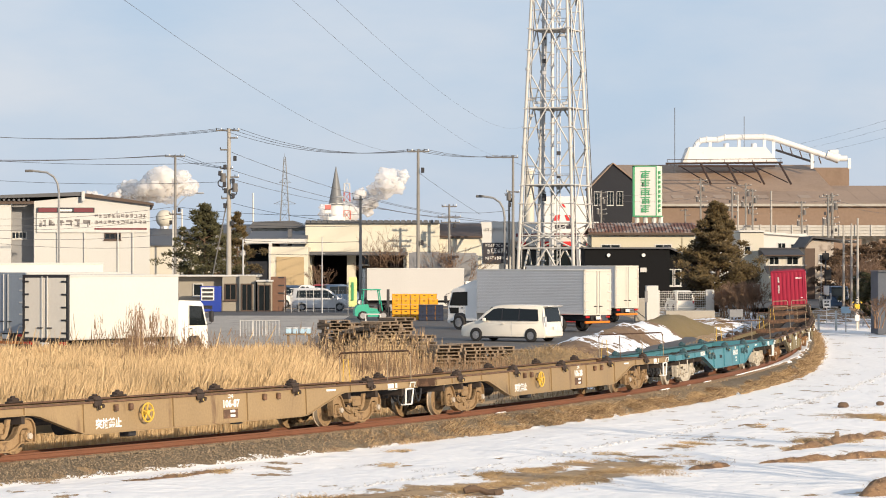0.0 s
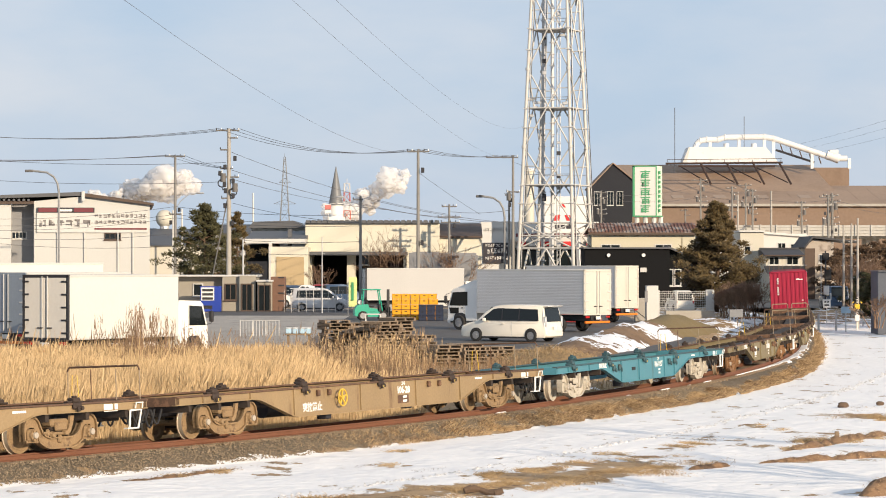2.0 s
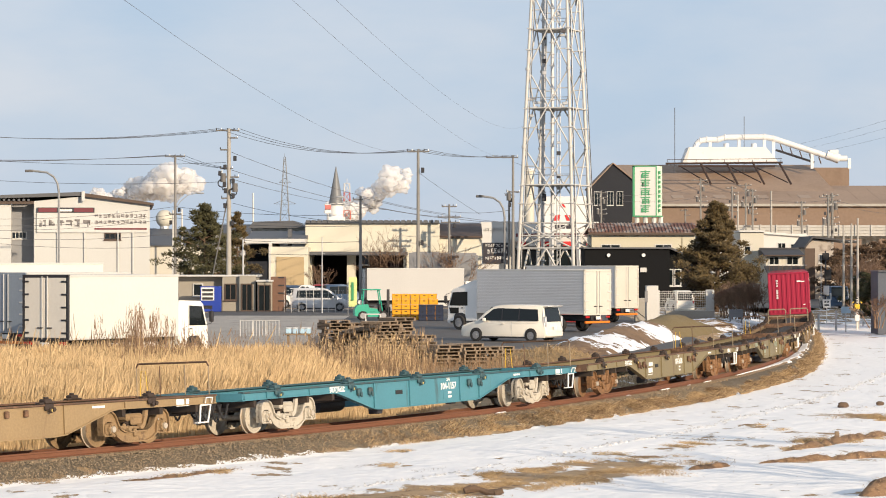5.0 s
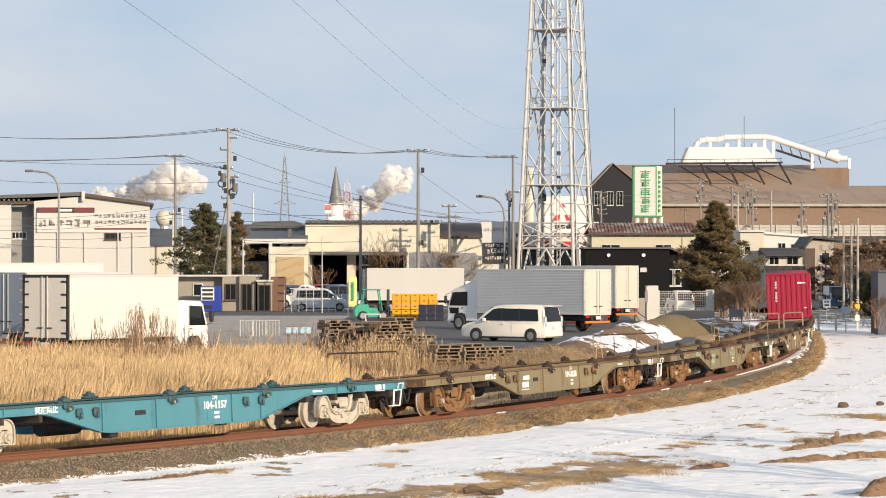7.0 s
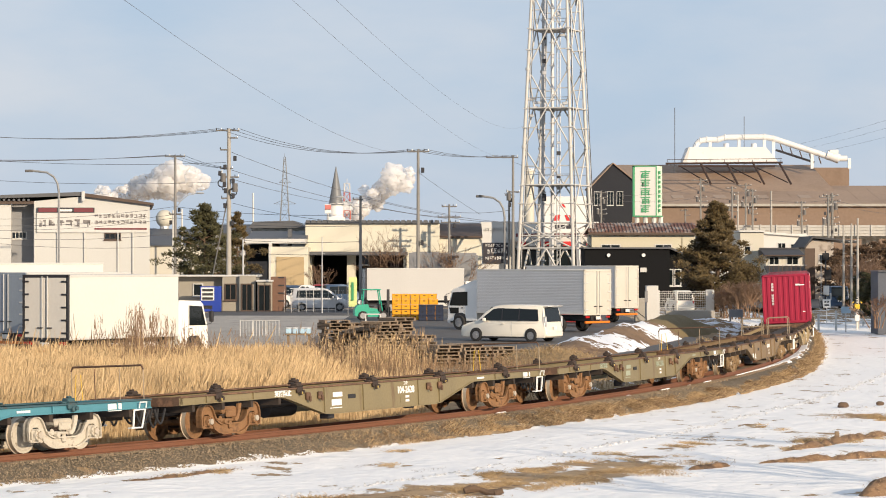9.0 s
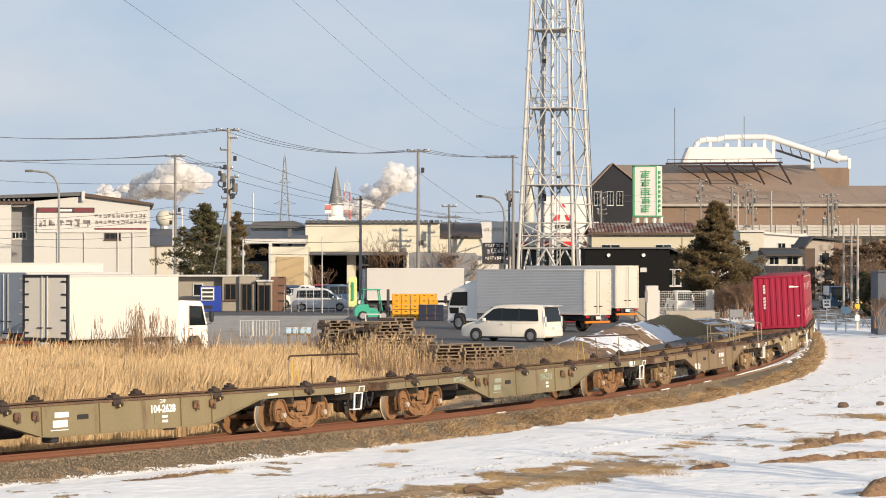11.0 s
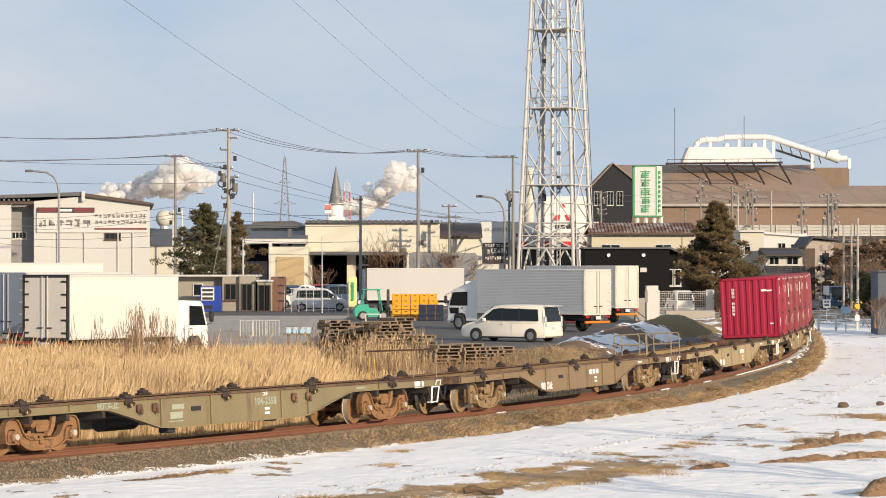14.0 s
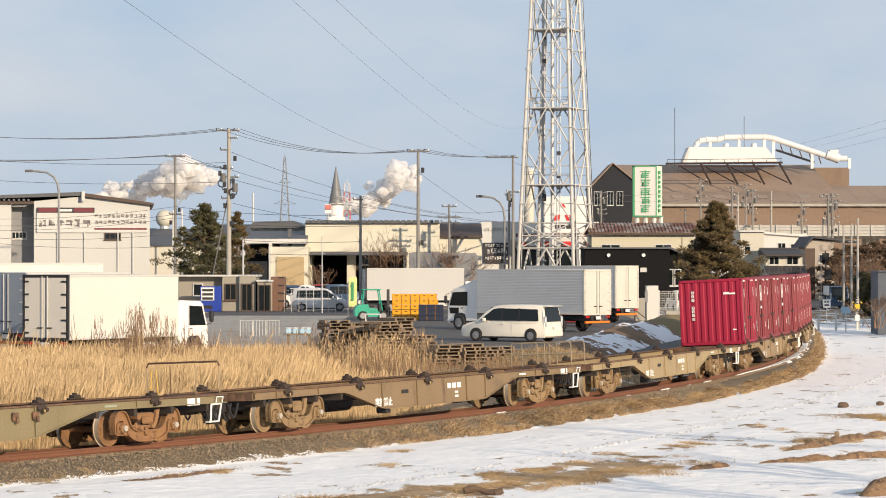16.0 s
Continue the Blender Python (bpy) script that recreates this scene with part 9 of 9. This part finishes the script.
def crossing():
    z0 = -.5
    c = thing("crossing_signal", "level crossing signal with yellow and black boards", "signal")
    x, d = 28.52, 192.0
    part("mast", Build().cyl((x, d, z0), (x, d, 1.72), .07, 8), WALL_WHITE, c)
    for s in (-1, 1):
        part("cross_board", Build().box(-.44, .44, -.02, .02, -.075, .075, .005), YELLOW, c, "yellow crossing board", at=pose(x, d - .1, 1.11, 0, s * 45, 0))
        for k in (-.3, 0, .3):
            part("black_band", Build().box(-.07, .07, -.03, -.021, -.077, .077), BLACK, c, at=pose(x + k * math.cos(radians(45)), d - .1, 1.11 - s * k * math.sin(radians(45)), 0, s * 45, 0))
        part("flash_lamp", Build().cyl((x + s * .30, d - .15, 0.74), (x + s * .30, d, 0.74), .13, 12), DARK, c)
    part("bell_box", Build().box(x - .16, x + .16, d - .22, d - .02, 0.12, 0.52, .02), WHITE, c)
    for k in range(3):
        part("mast_band", Build().cyl((x, d, 1.3 + k * .16), (x, d, 1.38 + k * .16), .078, 8), BLACK, c)
    part("centre_plate", Build().cyl((x, d - .18, 1.11), (x, d - .1, 1.11), .17, 12), YELLOW, c)
    s = thing("track_sign", "white square board on a post", "sign")
    x, d = 28.23, 205.0
    part("post", Build().cyl((x, d, z0), (x, d, 1.60), .04, 6), GALV, s)
    pn = part("board", Build().box(x - .28, x + .28, d - .05, d - .02, 0.81, 1.43), WHITE, s)
    part("mark", plain_bars(((-.1, .12, .14, .12), (.1, .12, .14, .12), (0, -.12, .34, .12))), DARK, pn, at=pose(x, d - .06, 1.12))
    part("box", Build().box(x - .25, x + .15, d - .3, d, 1.76, 2.43, .03), PANEL_GREY, s)
    rs = thing("railway_signal", "slim black railway signal on a mast", "signal")
    x, d = 31.85, 232.0
    part("mast", Build().cyl((x, d, z0), (x, d, 5.09), .06, 8), DARK, rs)
    part("signal_head", Build().box(x - .28, x + .28, d - .3, d - .06, 4.29, 4.90, .05), BLACK, rs)
    part("relay_box", Build().box(x - .1, x + .45, d - .35, d - .06, 2.65, 3.49, .04), BLACK, rs)
    part("ladder_rail", Build().cyl((x - .35, d + .1, z0), (x - .35, d + .1, 4.72), .03, 6), GALV, rs)
    q = thing("road_sign", "pale board on a white post", "sign")
    x, d = 26.89, 186.0
    part("post", Build().cyl((x, d, z0), (x, d, 0.83), .04, 6), WALL_WHITE, q)
    part("board", Build().box(x - .32, x + .32, d - .05, d - .01, 0.76, 1.21, .01), BLUE_PALE, q)
    for px, d, top in ((1480, 190, 550), (1528, 200, 562), (1545, 200, 566), (1449, 190, 556)):
        solid("guide_post", Build().box((px - 784) * d / 4931 - .07, (px - 784) * d / 4931 + .07, d, d + .14, z0, 4.34 - (top - 460) * d / 4931, .02), WALL_WHITE, "short white guide post by the crossing", "post", "guide posts")
    r = thing("guard_rail", "white pipe guard rail beside the lane", "rail")
    part("rail", Build().cyl((25.74, 191, -0.02), (27.10, 190, -0.06), .04, 6), WALL_WHITE, r)
    g = thing("trackside_cabinet", "grey trackside cabinet on legs", "cabinet")
    part("case", Build().box(18.82, 19.71, 183, 183.5, 0.55, 1.07, .02), WALL_GREY, g)
    for px in (1293, 1313):
        part("leg", Build().box((px - 784) * 183 / 4931 - .04, (px - 784) * 183 / 4931 + .04, 183.1, 183.4, -.4, 0.55), WALL_GREY, g)
    car(pose(33.12, 236, .2, 0, 0, 95), "blue van parked beyond the crossing", CAR_BLUE, 4.2, 1.7, 1.9)


def foreground():
    lg = thing("driftwood_log", "dark rotten log half buried in grass", "log")
    b = Build()
    pts = [Vector((0.44 + i * .16, 57.6 + .05 * math.sin(i), -.44 + .05 * math.sin(i * 1.3))) for i in range(6)]
    for i in range(5):
        b.cyl(pts[i], pts[i + 1], .07 + .02 * math.sin(i * 2), 8, .07 + .02 * math.sin(i * 2 + 2))
    part("stem", b, BARK, lg)
    solid("stake", Build().box(10.41, 10.52, 74, 74.1, -.6, -.22, .01), WOOD, "short weathered wooden stake in snow", "stake")
    for px, d, r in ((1492, 92, .15), (1557, 93, .11)):
        x = (px - 784) * d / 4931
        rk = Build()
        rng = random.Random(px)
        rings = []
        for i in range(1, 7):
            a = math.pi * i / 7
            rings.append([(x + r * 1.3 * math.sin(a) * math.cos(j * .785) * rng.uniform(.8, 1.15), d + r * math.sin(a) * math.sin(j * .785) * rng.uniform(.8, 1.15), ground_z(x, d) + r * .5 + r * .8 * math.cos(a)) for j in range(8)])
        solid("stone", rk.loft(rings), BARK, "rough dark stone in the snow", "stone")


pallets()
crate_stack()
forklift()
booths()
fences()
mounds()
crossing()
foreground()


# ---------- steam from the works ----------
def steam_material():
    m = bpy.data.materials.new("steam")
    m.use_nodes = True
    n, l = m.node_tree.nodes, m.node_tree.links
    n.clear()
    df, tl, tr = n.new("ShaderNodeBsdfDiffuse"), n.new("ShaderNodeBsdfTranslucent"), n.new("ShaderNodeBsdfTransparent")
    for b in (df, tl):
        b.inputs["Color"].default_value = (0.99, 0.985, 0.98, 1)
    m1, m2, out = n.new("ShaderNodeMixShader"), n.new("ShaderNodeMixShader"), n.new("ShaderNodeOutputMaterial")
    m1.inputs[0].default_value, m2.inputs[0].default_value = 0.5, 0.52
    l.new(df.outputs[0], m1.inputs[1])
    l.new(tl.outputs[0], m1.inputs[2])
    l.new(tr.outputs[0], m2.inputs[1])
    l.new(m1.outputs[0], m2.inputs[2])
    l.new(m2.outputs[0], out.inputs[0])
    return m


STEAM_PUFFS = []


def steam():
    mat = steam_material()
    meshes = []
    for k in range(4):
        b = Build()
        rng = random.Random(60 + k)
        for _ in range(4):
            c = Vector((rng.gauss(0, .6), rng.gauss(0, .35), rng.gauss(0, .42)))
            r = rng.uniform(.6, .95) * max(.35, 1.15 - c.length * .5)
            rings = []
            for i in range(0, 13):
                a = math.pi * (i + .01) / 12.02
                ring = []
                for j in range(20):
                    q = Vector((math.sin(a) * math.cos(j * .31416), math.sin(a) * math.sin(j * .31416), math.cos(a)))
                    w = r * (1 + .5 * noise.noise(q * 1.5 + c * 3) + .3 * noise.noise(q * 3.2 + c) + .12 * noise.noise(q * 8 + c))
                    ring.append(tuple(c + q * w))
                rings.append(ring)
            b.loft(rings)
        meshes.append(mesh_of("steam_puff", b, mat, 80))
    rng = random.Random(70)
    d = 820.0
    for px0, n, y0, step, rise in ((168, 40, 357, 3.8, .85), (600, 28, 386, 3.7, 2.5)):
        for i in range(n):
            px = px0 + i * step + rng.uniform(-12, 12)
            py = y0 - i * rise + rng.uniform(-11, 11)
            size = (2.7 + .04 * i) * rng.uniform(.5, 1.15)
            x, z = (px - 784) * d / 4931, 4.34 - (py - 460) * d / 4931
            ob = new("steam_puff", meshes[i % 4])
            ob.scale = (size, size, size * .8)
            tagged(ob, "drifting white puff of factory steam", "steam", "steam plumes")
            STEAM_PUFFS.append((ob, x, d + rng.uniform(-15, 15), z, rng.uniform(.18, .42), rng.uniform(.05, .2), rng.uniform(0, 360)))


steam()


# ---------- movement ----------
def wagon_s(k, t):
    """Where the middle of wagon k is along the line at t seconds; the train slows a little."""
    return -10.85 + 20.4 * k - 5.667 * t + 0.0284 * (t - 8) ** 2


def motions():
    for wagon, k, bogies, wheelsets in WAGONS:
        rows, brows = [], [[], []]
        for i in range(33):
            t = i * 0.5
            s = wagon_s(k, t)
            ax, ay, ah = line_at(s - 7.1)
            bx, by, bh = line_at(s + 7.1)
            yaw = math.degrees(math.atan2(by - ay, bx - ax))
            rows.append((t, pose((ax + bx) / 2, (ay + by) / 2, DROP + LIFT, -CANT, 0, yaw)))
            brows[0].append((t, pose(-7.1, 0, -LIFT, 0, 0, ah - yaw)))
            brows[1].append((t, pose(7.1, 0, -LIFT, 0, 0, bh - yaw)))
        walk(wagon, rows)
        for b, r in zip(bogies, brows):
            walk(b, r)
        for w, x in wheelsets:
            walk(w, [(i * 0.1, pose(x, 0, 0.405, 0, math.degrees((wagon_s(k, i * 0.1) - wagon_s(k, 0)) / 0.405), 0)) for i in range(161)])

    for puff, x, y, z, vx, vz, turn in STEAM_PUFFS:
        walk(puff, [(0.0, pose(x, y, z, 0, 0, turn)), (8.0, pose(x + vx * 8, y, z + vz * 8, 0, 4, turn)), (16.0, pose(x + vx * 16, y, z + vz * 16, 0, 8, turn))])


motions()
